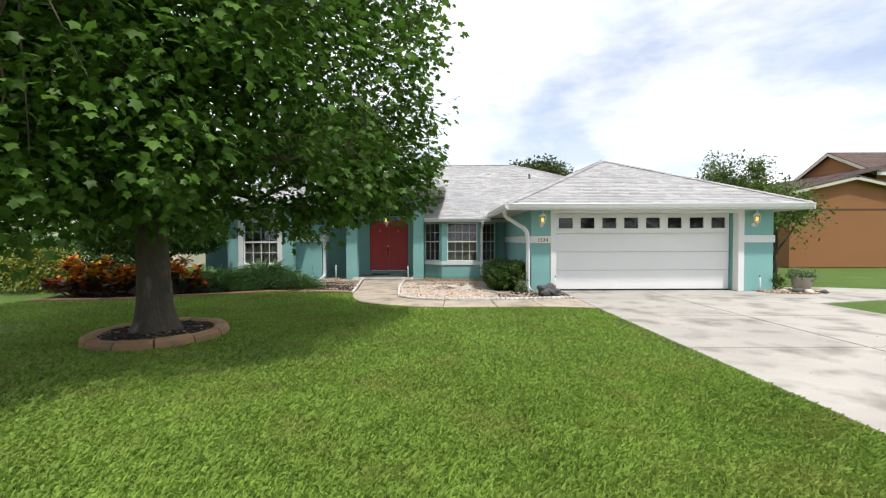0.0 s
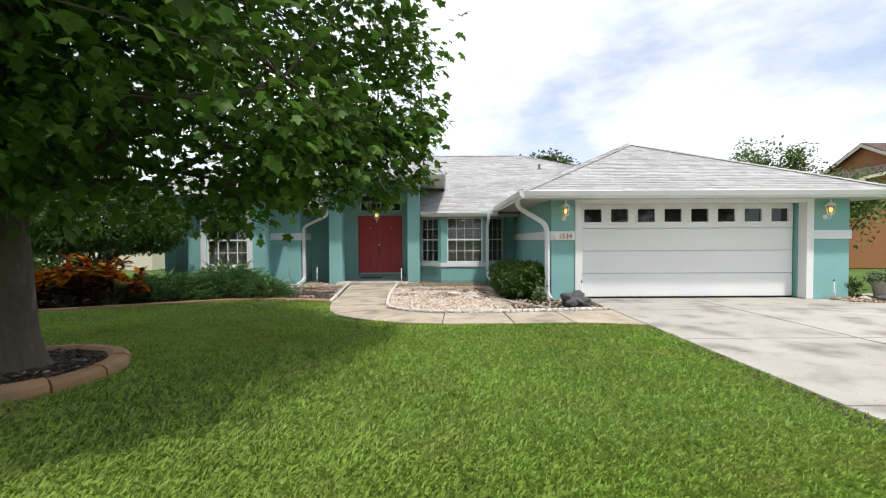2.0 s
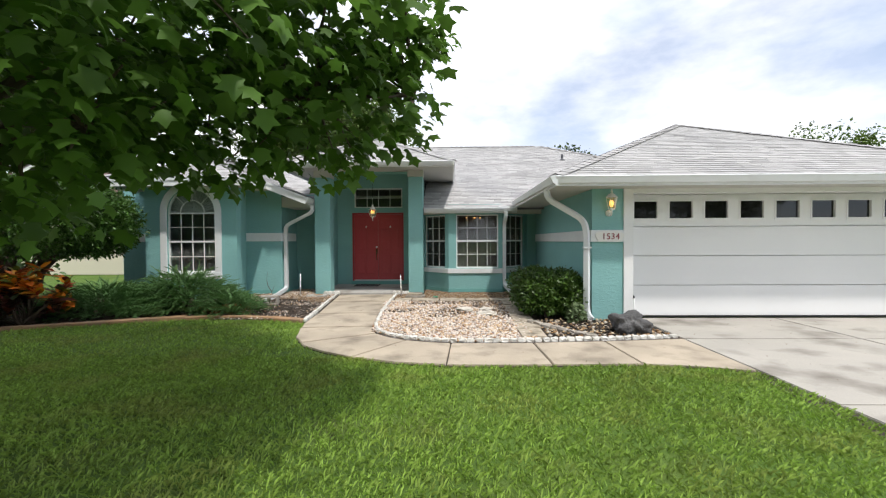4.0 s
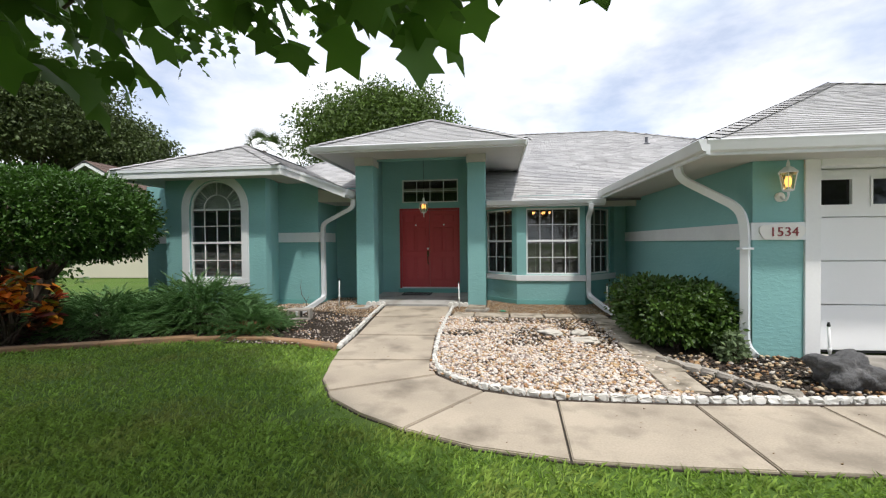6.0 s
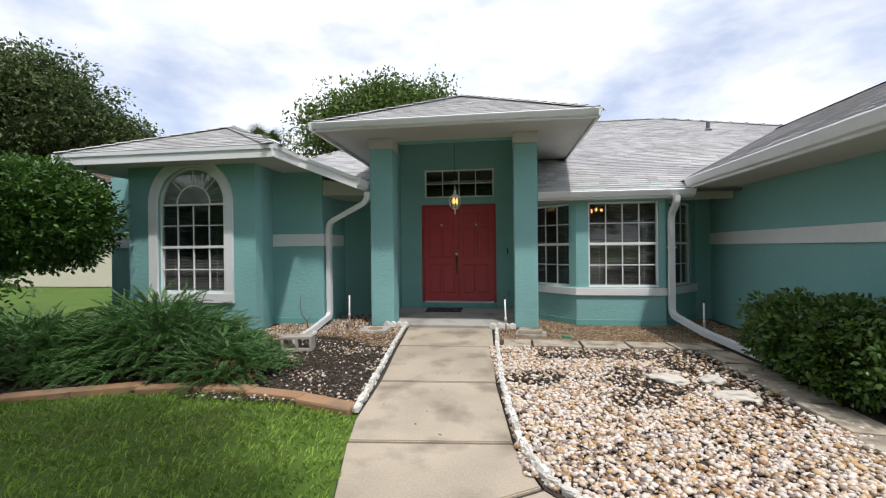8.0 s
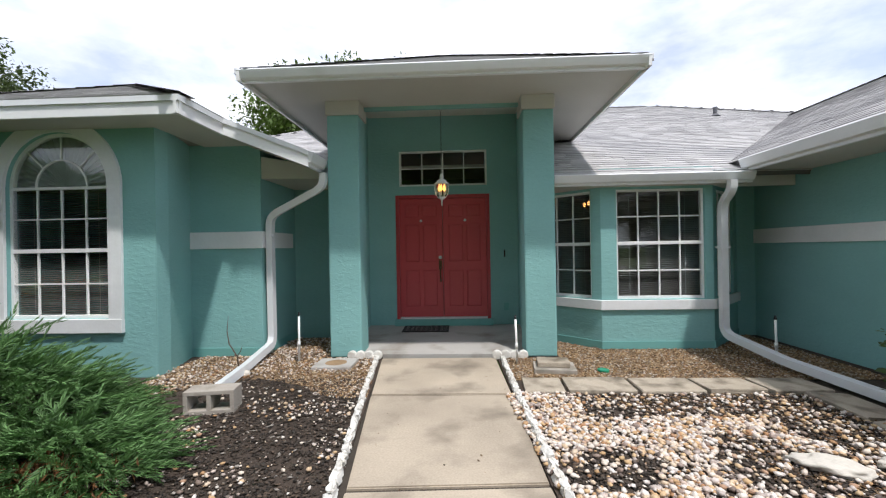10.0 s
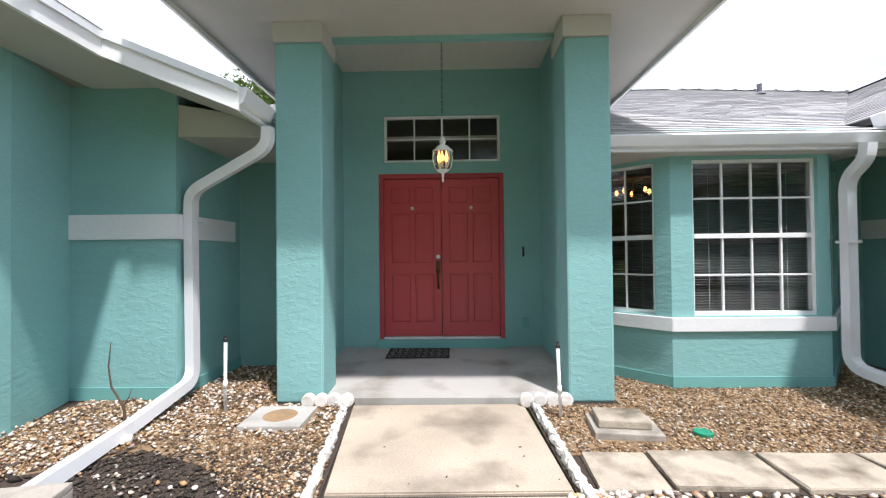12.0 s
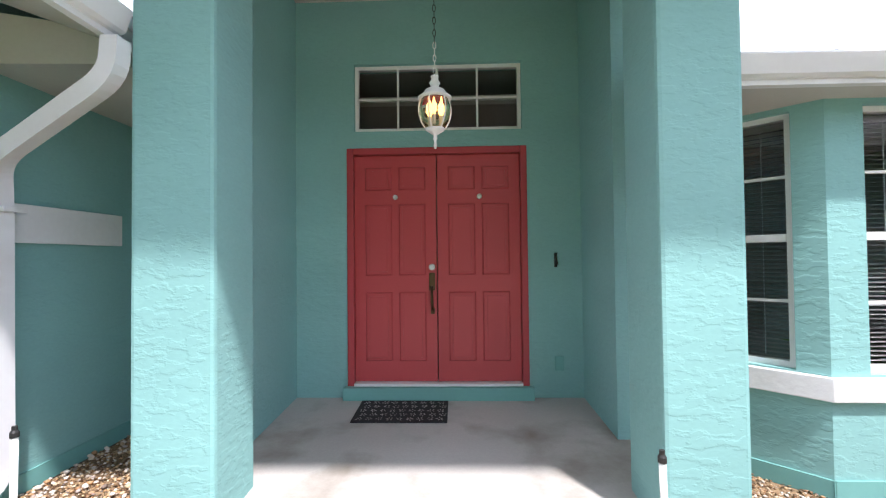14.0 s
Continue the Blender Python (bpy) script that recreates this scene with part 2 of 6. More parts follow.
M_SAGE = mat("sage_leaf", (0.16, 0.22, 0.10), 0.6, 0.2, 2, 8, 0.0, island=0.3, trans=0.2)
M_PALM = mat("palm_frond", (0.10, 0.15, 0.05), 0.5, 0.2, 1, 8, 0.0, island=0.3)
M_BEIGE = mat("beige_stucco", (0.62, 0.57, 0.45), 0.85, 0.06, 0.5, 20, 0.2)
M_ORANGE = mat("orange_brown_stucco", (0.30, 0.135, 0.055), 0.85, 0.07, 0.5, 20, 0.2)
M_ALU = mat("white_aluminium", (0.74, 0.75, 0.76), 0.35, 0.04, 2, 40, 0.03, dirt=(0.58, 0.58, 0.56), dirt_scale=2.5, dirt_edge=(0.58, 0.85))
M_BLACK = mat("black_metal", (0.02, 0.02, 0.02), 0.5, 0.1, 3, 30, 0.05)
M_VENT = mat("weathered_lead", (0.11, 0.11, 0.12), 0.6, 0.2, 6, 60, 0.1)
M_BRONZE = mat("aged_bronze", (0.10, 0.065, 0.035), 0.4, 0.2, 5, 60, 0.05, metal=0.8)
M_BRASS = mat("brass", (0.62, 0.48, 0.22), 0.3, 0.1, 5, 60, 0.02, metal=1.0)
M_RUBBER = mat("black_rubber_mat", (0.022, 0.022, 0.024), 0.8, 0.2, 8, 60, 0.3)
M_SIGN = mat("sign_white_enamel", (0.80, 0.78, 0.74), 0.4, 0.04, 4, 60, 0.05)
M_DIGIT = mat("sign_digit_red", (0.28, 0.045, 0.055), 0.5, 0.1, 5, 60, 0.0)
M_PVC = mat("white_pvc", (0.80, 0.80, 0.78), 0.4, 0.04, 5, 60, 0.0)
M_GREENLID = mat("green_plastic", (0.02, 0.25, 0.14), 0.4, 0.1, 5, 60, 0.0)
M_POT = mat("weathered_concrete_pot", (0.40, 0.36, 0.31), 0.9, 0.18, 4, 60, 0.4, dirt=(0.24, 0.22, 0.18), dirt_scale=4)
M_LAMPGLASS = glass_mat("lamp_glass", (1.0, 0.90, 0.62), 0.05)
M_BULB = glow_mat("warm_bulb", (1.0, 0.56, 0.16), 1.8)
M_BULB_DIM = glow_mat("chandelier_bulb", (1.0, 0.45, 0.12), 3.0)

# ---- mesh helpers ----


def settle(ob, parent):
    """Hang ob, whose mesh is in world places, under parent."""
    if parent is not None:
        chain, p = Matrix(), parent
        while p is not None:
            chain = p.matrix_parent_inverse @ p.matrix_basis @ chain
            p = p.parent
        ob.parent = parent
        ob.matrix_parent_inverse = chain.inverted()
    return ob


def part(name, bm, material, parent=None, label="", smooth=False):
    me = bpy.data.meshes.new(name)
    bm.normal_update()
    bm.to_mesh(me)
    bm.free()
    me.materials.append(material)
    if smooth:
        me.polygons.foreach_set("use_smooth", [True] * len(me.polygons))
    ob = settle(new(name, me), parent)
    return tagged(ob, label) if label else ob


def raw(name, verts, faces, material, parent=None, label="", smooth=False):
    me = bpy.data.meshes.new(name)
    me.from_pydata([tuple(v) for v in verts], [], faces)
    me.materials.append(material)
    if smooth:
        me.polygons.foreach_set("use_smooth", [True] * len(me.polygons))
    ob = settle(new(name, me), parent)
    return tagged(ob, label) if label else ob


def thing(name, at, label, category, group="", kind=""):
    ob = new(name)
    ob.empty_display_size = 0.2
    ob.matrix_basis = at if isinstance(at, Matrix) else Matrix.Translation(at)
    return tagged(ob, label, category, group, kind)


def box(bm, x0, x1, y0, y1, z0, z1, bevel=0.0, m=None):
    r = bmesh.ops.create_cube(bm, size=1.0)
    vs = r["verts"]
    for v in vs:
        v.co = Vector(((x0 + x1) / 2 + v.co.x * (x1 - x0), (y0 + y1) / 2 + v.co.y * (y1 - y0), (z0 + z1) / 2 + v.co.z * (z1 - z0)))
        if m is not None:
            v.co = m @ v.co
    if bevel:
        es = list({e for v in vs for e in v.link_edges})
        bmesh.ops.bevel(bm, geom=es, offset=bevel, segments=2, affect="EDGES", profile=0.6)
    return bm


def boxes(*args, bevel=0.0, m=None):
    bm = bmesh.new()
    for a in args:
        box(bm, *a, bevel=bevel, m=m)
    return bm


def lathe(bm, profile, at=(0, 0, 0), seg=16, m=None):
    rings = []
    for r, z in profile:
        ring = []
        for k in range(seg):
            a = 2 * math.pi * k / seg
            co = Vector((at[0] + r * math.cos(a), at[1] + r * math.sin(a), at[2] + z))
            ring.append(bm.verts.new(m @ co if m is not None else co))
        rings.append(ring)
    for a, b in zip(rings, rings[1:]):
        for k in range(seg):
            bm.faces.new((a[k], a[(k + 1) % seg], b[(k + 1) % seg], b[k]))
    bm.faces.new(list(reversed(rings[0])))
    bm.faces.new(rings[-1])
    return bm


def sweep(bm, pts, radius, seg=8, flat=1.0, taper=None, up=(0, 0, 1)):
    """A tube along pts; flat < 1 squashes it; radius may be a list."""
    pts = [Vector(p) for p in pts]
    rad = radius if isinstance(radius, (list, tuple)) else [radius] * len(pts)
    rings = []
    side = None
    for i, p in enumerate(pts):
        d = (pts[min(i + 1, len(pts) - 1)] - pts[max(i - 1, 0)]).normalized()
        if side is None:
            side = d.cross(Vector(up))
            if side.length < 1e-3:
                side = d.cross(Vector((0, 1, 0)))
        side = (side - d * side.dot(d)).normalized()
        other = d.cross(side)
        rings.append([bm.verts.new(p + (side * math.cos(2 * math.pi * (k + 0.5) / seg) + other * math.sin(2 * math.pi * (k + 0.5) / seg) * flat) * rad[i])
                      for k in range(seg)])
    for a, b in zip(rings, rings[1:]):
        for k in range(seg):
            bm.faces.new((a[k], a[(k + 1) % seg], b[(k + 1) % seg], b[k]))
    bm.faces.new(list(reversed(rings[0])))
    bm.faces.new(rings[-1])
    return bm


def round_path(pts, r=0.12, n=4):
    """Polyline with its inner corners rounded."""
    pts = [Vector(p) for p in pts]
    out = [pts[0]]
    for a, b, c in zip(pts, pts[1:], pts[2:]):
        p, q = b + (a - b).normalized() * min(r, (a - b).length / 2), b + (c - b).normalized() * min(r, (c - b).length / 2)
        for k in range(n + 1):
            t = k / n
            out.append(p * (1 - t) ** 2 + b * 2 * t * (1 - t) + q * t * t)
    return out + [pts[-1]]


def prism(bm, outline, z0, z1):
    """A slab with the given outline (x, y)."""
    lo = [bm.verts.new((x, y, z0)) for x, y in outline]
    hi = [bm.verts.new((x, y, z1)) for x, y in outline]
    bm.faces.new(list(reversed(lo)))
    bm.faces.new(hi)
    for k in range(len(lo)):
        j = (k + 1) % len(lo)
        bm.faces.new((lo[k], lo[j], hi[j], hi[k]))
    return bm

# ---- the ground and its lines ----
# outer edge of the walk against the lawn, and its inner edge against the pebble bed
WALK_OUT = [(-2.30, 13.3), (-2.17, 12.27), (-2.06, 11.75), (-1.93, 11.25), (-1.65, 10.78), (-1.27, 10.48), (-0.87, 10.25), (-0.35, 10.04),
            (0.26, 9.94), (0.85, 9.93), (1.45, 9.95), (2.0, 9.97), (2.45, 9.98), (3.0, 9.9), (3.54, 9.72)]
WALK_IN = [(-1.08, 13.3), (-0.96, 12.1), (-0.90, 11.8), (-0.80, 11.5), (-0.58, 11.25), (-0.31, 11.09), (0.0, 10.98), (0.31, 10.92),
           (0.85, 10.92), (1.42, 10.94), (2.04, 11.0), (2.4, 11.03), (3.0, 11.1), (3.54, 11.18)]
BED_EDGE = [(-9.9, 11.2), (-8.2, 11.25), (-7.2, 11.6), (-6.68, 11.87), (-5.84, 12.2), (-5.0, 12.58), (-4.2, 12.78), (-3.6, 12.80), (-3.0, 12.70), (-2.2, 12.45)]
DRIVE_X0, DRIVE_X1 = 3.55, 8.75
RING_C, RING_R = (-4.13, 7.45), 0.85


def interp(pts, x):
    for (x0, y0), (x1, y1) in zip(pts, pts[1:]):
        if x0 <= x <= x1:
            return y0 + (y1 - y0) * (x - x0) / (x1 - x0)
    return pts[0][1] if x < pts[0][0] else pts[-1][1]


ground = raw("ground", [(-300, -300, -0.03), (300, -300, -0.03), (300, 300, -0.03), (-300, 300, -0.03)], [(0, 1, 2, 3)], M_LAWN)
tagged(ground, "mown green lawn sheet around the house", "lawn", kind="structure")

# planted bed in front of the house, one dark soil sheet under pebbles, mulch and shrubs
bm = bmesh.new()
prism(bm, BED_EDGE + [(-2.22, 12.6), (-2.6, 16.3), (-2.6, 17.3), (-9.9, 17.3)], -0.06, -0.004)
soil = tagged(part("planting_bed", bm, M_SOIL), "dark mulched soil bed beside the walk", "garden bed", kind="structure")
bm = bmesh.new()
prism(bm, [(-1.17, 16.6)] + WALK_IN + [(3.535, 11.3), (3.40, 12.9), (2.75, 12.9), (2.75, 17.4), (-1.0, 17.4)], -0.06, -0.004)
soil2 = tagged(part("planting_bed", bm, M_SOIL), "dark soil bed under the pebbles by the bay window", "garden bed", kind="structure")


# packed grit under the small pebbles on both sides of the porch
for outline in ([(-4.85, 14.95), (-4.2, 14.9), (-3.7, 15.2), (-3.2, 15.0), (-2.52, 14.7), (-2.64, 16.0), (-3.22, 16.0), (-3.22, 17.18), (-4.1, 17.18), (-4.1, 16.1), (-4.9, 16.1)],
                [(-1.07, 15.14), (2.6, 15.14), (2.6, 17.19), (2.44, 17.16), (1.66, 16.38), (0.24, 16.38), (-0.4, 17.0), (-0.4, 15.98), (-1.07, 15.98)]):
    tagged(part("gravel_bed", prism(bmesh.new(), outline, -0.02, 0.001), M_GRIT), "ochre grit packed between small pebbles", "gravel bed", kind="structure")


def slab(name, outline, parent, material, z0=-0.08, z1=0.0, inset=0.012):
    c = Vector((sum(p[0] for p in outline) / len(outline), sum(p[1] for p in outline) / len(outline)))
    pts = [Vector(p) + (c - Vector(p)).normalized() * inset for p in outline]
    bm = bmesh.new()
    prism(bm, pts, z0, z1)
    es = [e for e in bm.edges if all(v.co.z > z1 - 0.001 for v in e.verts)]
    bmesh.ops.bevel(bm, geom=es, offset=0.008, segments=2, affect="EDGES")
    return part(name, bm, material, parent)


# front walk: straight stretch to the porch and a curved stretch to the driveway
bm = bmesh.new()
prism(bm, [(-2.58, 16.05)] + WALK_OUT + [(x, y) for x, y in reversed(WALK_IN)] + [(-1.17, 16.05)], -0.09, -0.02)
walkway = tagged(part("pavement", bm, M_JOINT), "stained concrete front walk in jointed slabs", "walkway", kind="structure")


def walk_between(o0, o1, i0, i1):
    """Slab outline between stations on the outer and the inner edge."""
    o = [p for p in WALK_OUT if o0[0] < p[0] < o1[0]]
    i = [p for p in WALK_IN if i0[0] < p[0] < i1[0]]
    return [o0] + o + [o1, i1] + list(reversed(i)) + [i0]


slab("slab", [(-2.58, 16.0), (-2.43, 14.72), (-1.12, 14.75), (-1.17, 16.02)], walkway, M_CONC)
slab("slab", [(-2.43, 14.70), (-2.24, 13.22), (-1.08, 13.29), (-1.12, 14.73)], walkway, M_CONC)
slab("slab", [(-2.24, 13.20), (-2.17, 12.27), (-2.10, 11.93), (-0.95, 12.03), (-1.08, 13.27)], walkway, M_CONC)
slab("slab", [(-2.10, 11.91), (-1.93, 11.25), (-1.74, 10.95), (-0.81, 11.52), (-0.95, 12.01)], walkway, M_CONC)
slab("slab", [(-1.74, 10.93), (-1.65, 10.78), (-1.27, 10.48), (-0.88, 10.25), (-0.31, 11.09), (-0.58, 11.25), (-0.80, 11.5)], walkway, M_CONC)
for a, b, c, d in (((-0.87, 10.25), (0.26, 9.94), (-0.31, 11.09), (0.31, 10.92)), ((0.26, 9.94), (1.45, 9.95), (0.31, 10.92), (1.42, 10.94)),
                   ((1.45, 9.95), (2.45, 9.98), (1.42, 10.94), (2.4, 11.03)), ((2.45, 9.98), (3.54, 9.72), (2.4, 11.03), (3.54, 11.18))):
    slab("slab", walk_between(a, b, c, d), walkway, M_CONC)

# driveway of large slabs, and the side walk to the right of it
road = tagged(part("driveway", boxes((DRIVE_X0 - 0.17, DRIVE_X1, -8, 12.75, -0.1, -0.028)), M_JOINT), "stained light concrete driveway in large slabs", "driveway", kind="structure")
DY = [-8, -5, -2, 1.0, 4.0, 6.55, 8.85, 11.18, 12.74]
for y0, y1 in zip(DY, DY[1:]):
    slab("slab", [(DRIVE_X0, y0), (5.97, y0), (5.97, y1), (DRIVE_X0, y1)], road, M_DRIVE, z1=-0.004)
    slab("slab", [(5.97, y0), (DRIVE_X1, y0), (DRIVE_X1, y1), (5.97, y1)], road, M_DRIVE, z1=-0.004)
bm = bmesh.new()
prism(bm, [(8.75, 10.35), (9.6, 10.55), (10.8, 10.85), (14.0, 11.2), (14.0, 12.4), (11.6, 13.3), (9.9, 13.4), (8.75, 12.7)], -0.07, -0.006)
tagged(part("pavement", bm, M_DRIVE), "pale concrete side walk beside the garage", "walkway", kind="structure")

# ---- house ----
house = thing("house", (0, 17.2, 0), "single-storey teal stucco house with grey shingle roofs", "house")
HOUSE_WALL_TOP = 2.62


def wall(x0, x1, y0, y1, z0, z1, label=""):
    return part("wall", boxes((x0, x1, y0, y1, z0, z1)), M_TEAL, house, label)


# garage block
GY = 12.5
wall(2.72, 2.90, GY + 0.2, 17.42, 0, 2.34)                  # west side
wall(2.72, 3.28, GY, GY + 0.2, 0, 2.34)                     # left pier
wall(8.57, 9.42, GY, GY + 0.2, 0, 2.34)                     # right pier
wall(9.24, 9.42, GY + 0.2, 22, 0, 2.34)
wall(3.28, 8.57, GY + 0.02, GY + 0.2, 2.262, 2.34)
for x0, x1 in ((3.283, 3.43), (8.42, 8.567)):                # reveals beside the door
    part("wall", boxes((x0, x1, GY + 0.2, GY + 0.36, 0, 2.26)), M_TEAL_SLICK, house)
part("door_surround", boxes((3.25, 3.41, GY - 0.03, GY + 0.20, 0, 2.26), bevel=0.006), M_WHITE, house)
part("door_surround", boxes((8.44, 8.60, GY - 0.03, GY + 0.20, 0, 2.26), bevel=0.006), M_WHITE, house)
part("door_surround", boxes((3.412, 8.438, GY - 0.028, GY + 0.20, 2.17, 2.258), bevel=0.006), M_WHITE, house)

gdoor = part("garage_door", boxes((3.50, 8.47, GY + 0.36, GY + 0.40, 0.02, 2.24)), M_GDOOR, house, "white sectional garage door with a row of windows")
GX0, GX1, GDY = 3.45, 8.40, GY + 0.30
ROWS_Z = [(0.03, 0.565), (0.575, 1.085), (1.095, 1.605)]
for z0, z1 in ROWS_Z:
    part("panel", boxes((GX0, GX1, GDY, GDY + 0.05, z0, z1), bevel=0.008), M_GDOOR, gdoor)
n_lite = 8
pitch = (GX1 - GX0) / n_lite
holes = []
for k in range(n_lite):
    c = GX0 + pitch * (k + 0.5)
    holes.append((c - 0.20, c + 0.20))
pieces = [(GX0, GX1, GDY, GDY + 0.05, 1.615, 1.755), (GX0, GX1, GDY, GDY + 0.05, 2.055, 2.17)]
xs = [GX0] + [v for h in holes for v in h] + [GX1]
pieces += [(a, b, GDY, GDY + 0.05, 1.755, 2.055) for a, b in zip(xs[0::2], xs[1::2])]
part("panel", boxes(*pieces), M_GDOOR, gdoor)
for a, b in holes:
    part("pane", boxes((a, b, GDY + 0.03, GDY + 0.036, 1.755, 2.055)), M_DARKGLASS, gdoor)
    part("pane_frame", boxes((a - 0.025, b + 0.025, GDY - 0.012, GDY - 0.001, 2.055, 2.08), (a - 0.025, b + 0.025, GDY - 0.012, GDY - 0.001, 1.73, 1.755),
                             (a - 0.025, a, GDY - 0.012, GDY - 0.001, 1.755, 2.055), (b, b + 0.025, GDY - 0.012, GDY - 0.001, 1.755, 2.055)), M_GDOOR, gdoor)
part("bottom_seal", boxes((GX0, GX1, GDY + 0.01, GDY + 0.05, 0.0, 0.03)), M_BLACK, gdoor)

# main wall behind the porch, the bay and the west wing
wall(-4.13, -3.20, 17.2, 17.4, 0, 2.72)
wall(-3.20, -3.08, 16.87, 17.67, 0, 3.5)                     # porch sides
wall(-0.66, -0.50, 16.95, 17.67, 0, 3.5)
wall(2.28, 2.72, 17.2, 17.4, 0, 2.34)
wall(-3.20, -2.64, 17.67, 17.85, 0, 3.5)                     # door wall
wall(-1.11, -0.50, 17.67, 17.85, 0, 3.5)
wall(-2.64, -1.11, 17.67, 17.85, 2.22, 2.365)
wall(-2.64, -2.575, 17.67, 17.85, 2.365, 2.945)
wall(-1.145, -1.11, 17.67, 17.85, 2.365, 2.945)
wall(-2.64, -1.11, 17.67, 17.85, 2.945, 3.5)
# west wing: window block and the set-back wall
WY = 15.25
AX0, AX1, AZ0, AZS = -6.56, -5.38, 0.64, 2.09                # arched opening, its sill and spring line
AR = (AX1 - AX0) / 2
ACX = (AX0 + AX1) / 2
wall(-7.10, AX0, WY, WY + 0.2, 0, 2.72)
wall(AX1, -4.86, WY, WY + 0.2, 0, 2.72)
wall(AX0, AX1, WY, WY + 0.2, 0, AZ0)
N = 20
arc = [(ACX - AR * math.cos(math.pi * k / N), AZS + AR * math.sin(math.pi * k / N)) for k in range(N + 1)]


def arch_fill(pts, y0, y1, top):
    vs, fs = [], []
    for x, z in pts:
        vs += [(x, y0, z), (x, y0, top), (x, y1, z), (x, y1, top)]
    for k in range(len(pts) - 1):
        a, b = 4 * k, 4 * k + 4
        fs += [(a, b, b + 1, a + 1), (a + 2, a + 3, b + 3, b + 2), (a, a + 2, b + 2, b)]
    return vs, fs


raw("wall", *arch_fill(arc, WY, WY + 0.2, 2.72), M_TEAL, house)
part("wall", prism(bmesh.new(), [(-4.86, 15.45), (-5.06, 16.12), (-5.24, 16.12), (-5.06, 15.45)], 0, 2.72), M_TEAL, house)
wall(-7.10, -6.90, WY + 0.2, 16.12, 0, 2.72)
wall(-5.24, -4.13, 16.12, 16.32, 0, 2.72)
wall(-8.35, -6.96, 16.12, 16.32, 0, 2.72)
wall(-4.33, -4.13, 16.32, 17.2, 0, 2.72)
wall(-8.35, -8.15, 16.32, 27, 0, 2.72)
wall(-8.35, 9.42, 27, 27.2, 0, 2.6)

# bay window walls
BX0, BX1, BY = 0.24, 1.66, 16.40
BAYW = [((-0.56, 17.2), (BX0, BY)), ((BX0, BY), (BX1, BY)), ((BX1, BY), (2.46, 17.2))]


def frame_of(p, q):
    """Pose whose x runs from p to q along the ground and whose -y looks outward."""
    a = math.atan2(q[1] - p[1], q[0] - p[0])
    return Matrix.Translation((p[0], p[1], 0)) @ Matrix.Rotation(a, 4, "Z"), math.hypot(q[0] - p[0], q[1] - p[1])


BWIN = [(0.17, 0.99), (0.20, 1.32), (0.14, 0.96)]
BZ0, BZ1 = 0.645, 2.07
for (p, q), (w0, w1) in zip(BAYW, BWIN):
    m, L = frame_of(p, q)
    part("wall", boxes((0, L, 0, 0.14, 0, BZ0 - 0.13), m=m), M_TEAL, house)
    for piece in ((0, w0, 0, 0.14, BZ0 - 0.13, 2.34), (w1, L, 0, 0.14, BZ0 - 0.13, 2.34), (w0, w1, 0, 0.14, BZ1, 2.34), (w0, w1, 0.0, 0.14, BZ0 - 0.13, BZ0)):
        part("wall", boxes(piece, m=m), M_TEAL, house)
    part("window_sill", boxes((-0.015, L + 0.015, -0.035, -0.002, BZ0 - 0.135, BZ0 - 0.01), bevel=0.006, m=m), M_TRIM, house)
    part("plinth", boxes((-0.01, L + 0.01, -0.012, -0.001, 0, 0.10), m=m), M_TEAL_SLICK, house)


def window_unit(m, w, z0, z1, cols, rows, rail, label, depth=0.04):
    """A divided-light sash window in the opening 0..w, z0..z1 of the wall pose m; blinds hang behind it."""
    win = part("window", boxes((0, 0.03, depth, depth + 0.05, z0, z1), (w - 0.03, w, depth, depth + 0.05, z0, z1),
                               (0.03, w - 0.03, depth, depth + 0.05, z1 - 0.03, z1), (0.03, w - 0.03, depth, depth + 0.05, z0, z0 + 0.035), m=m), M_VINYL, house, label)
    if rail:
        part("meeting_rail", boxes((0.03, w - 0.03, depth - 0.008, depth + 0.04, rail - 0.022, rail + 0.022), bevel=0.004, m=m), M_VINYL, win)
    for k in range(1, cols):
        x = 0.03 + (w - 0.06) * k / cols
        part("muntin", boxes((x - 0.008, x + 0.008, depth + 0.006, depth + 0.03, z0 + 0.035, z1 - 0.03), m=m), M_VINYL, win)
    zs = []
    spans = ((z0 + 0.035, rail - 0.022), (rail + 0.022, z1 - 0.03)) if rail else ((z0 + 0.035, z1 - 0.03),)
    for a, b in spans:
        nr = rows // len(spans)
        zs += [a + (b - a) * k / nr for k in range(1, nr)]
    for z in zs:
        part("muntin", boxes((0.03, w - 0.03, depth + 0.007, depth + 0.029, z - 0.008, z + 0.008), m=m), M_VINYL, win)
    pane = part("pane", boxes((0.03, w - 0.03, depth + 0.016, depth + 0.021, z0 + 0.035, z1 - 0.03), m=m), M_GLASS, win)
    pane.visible_shadow = False
    return win


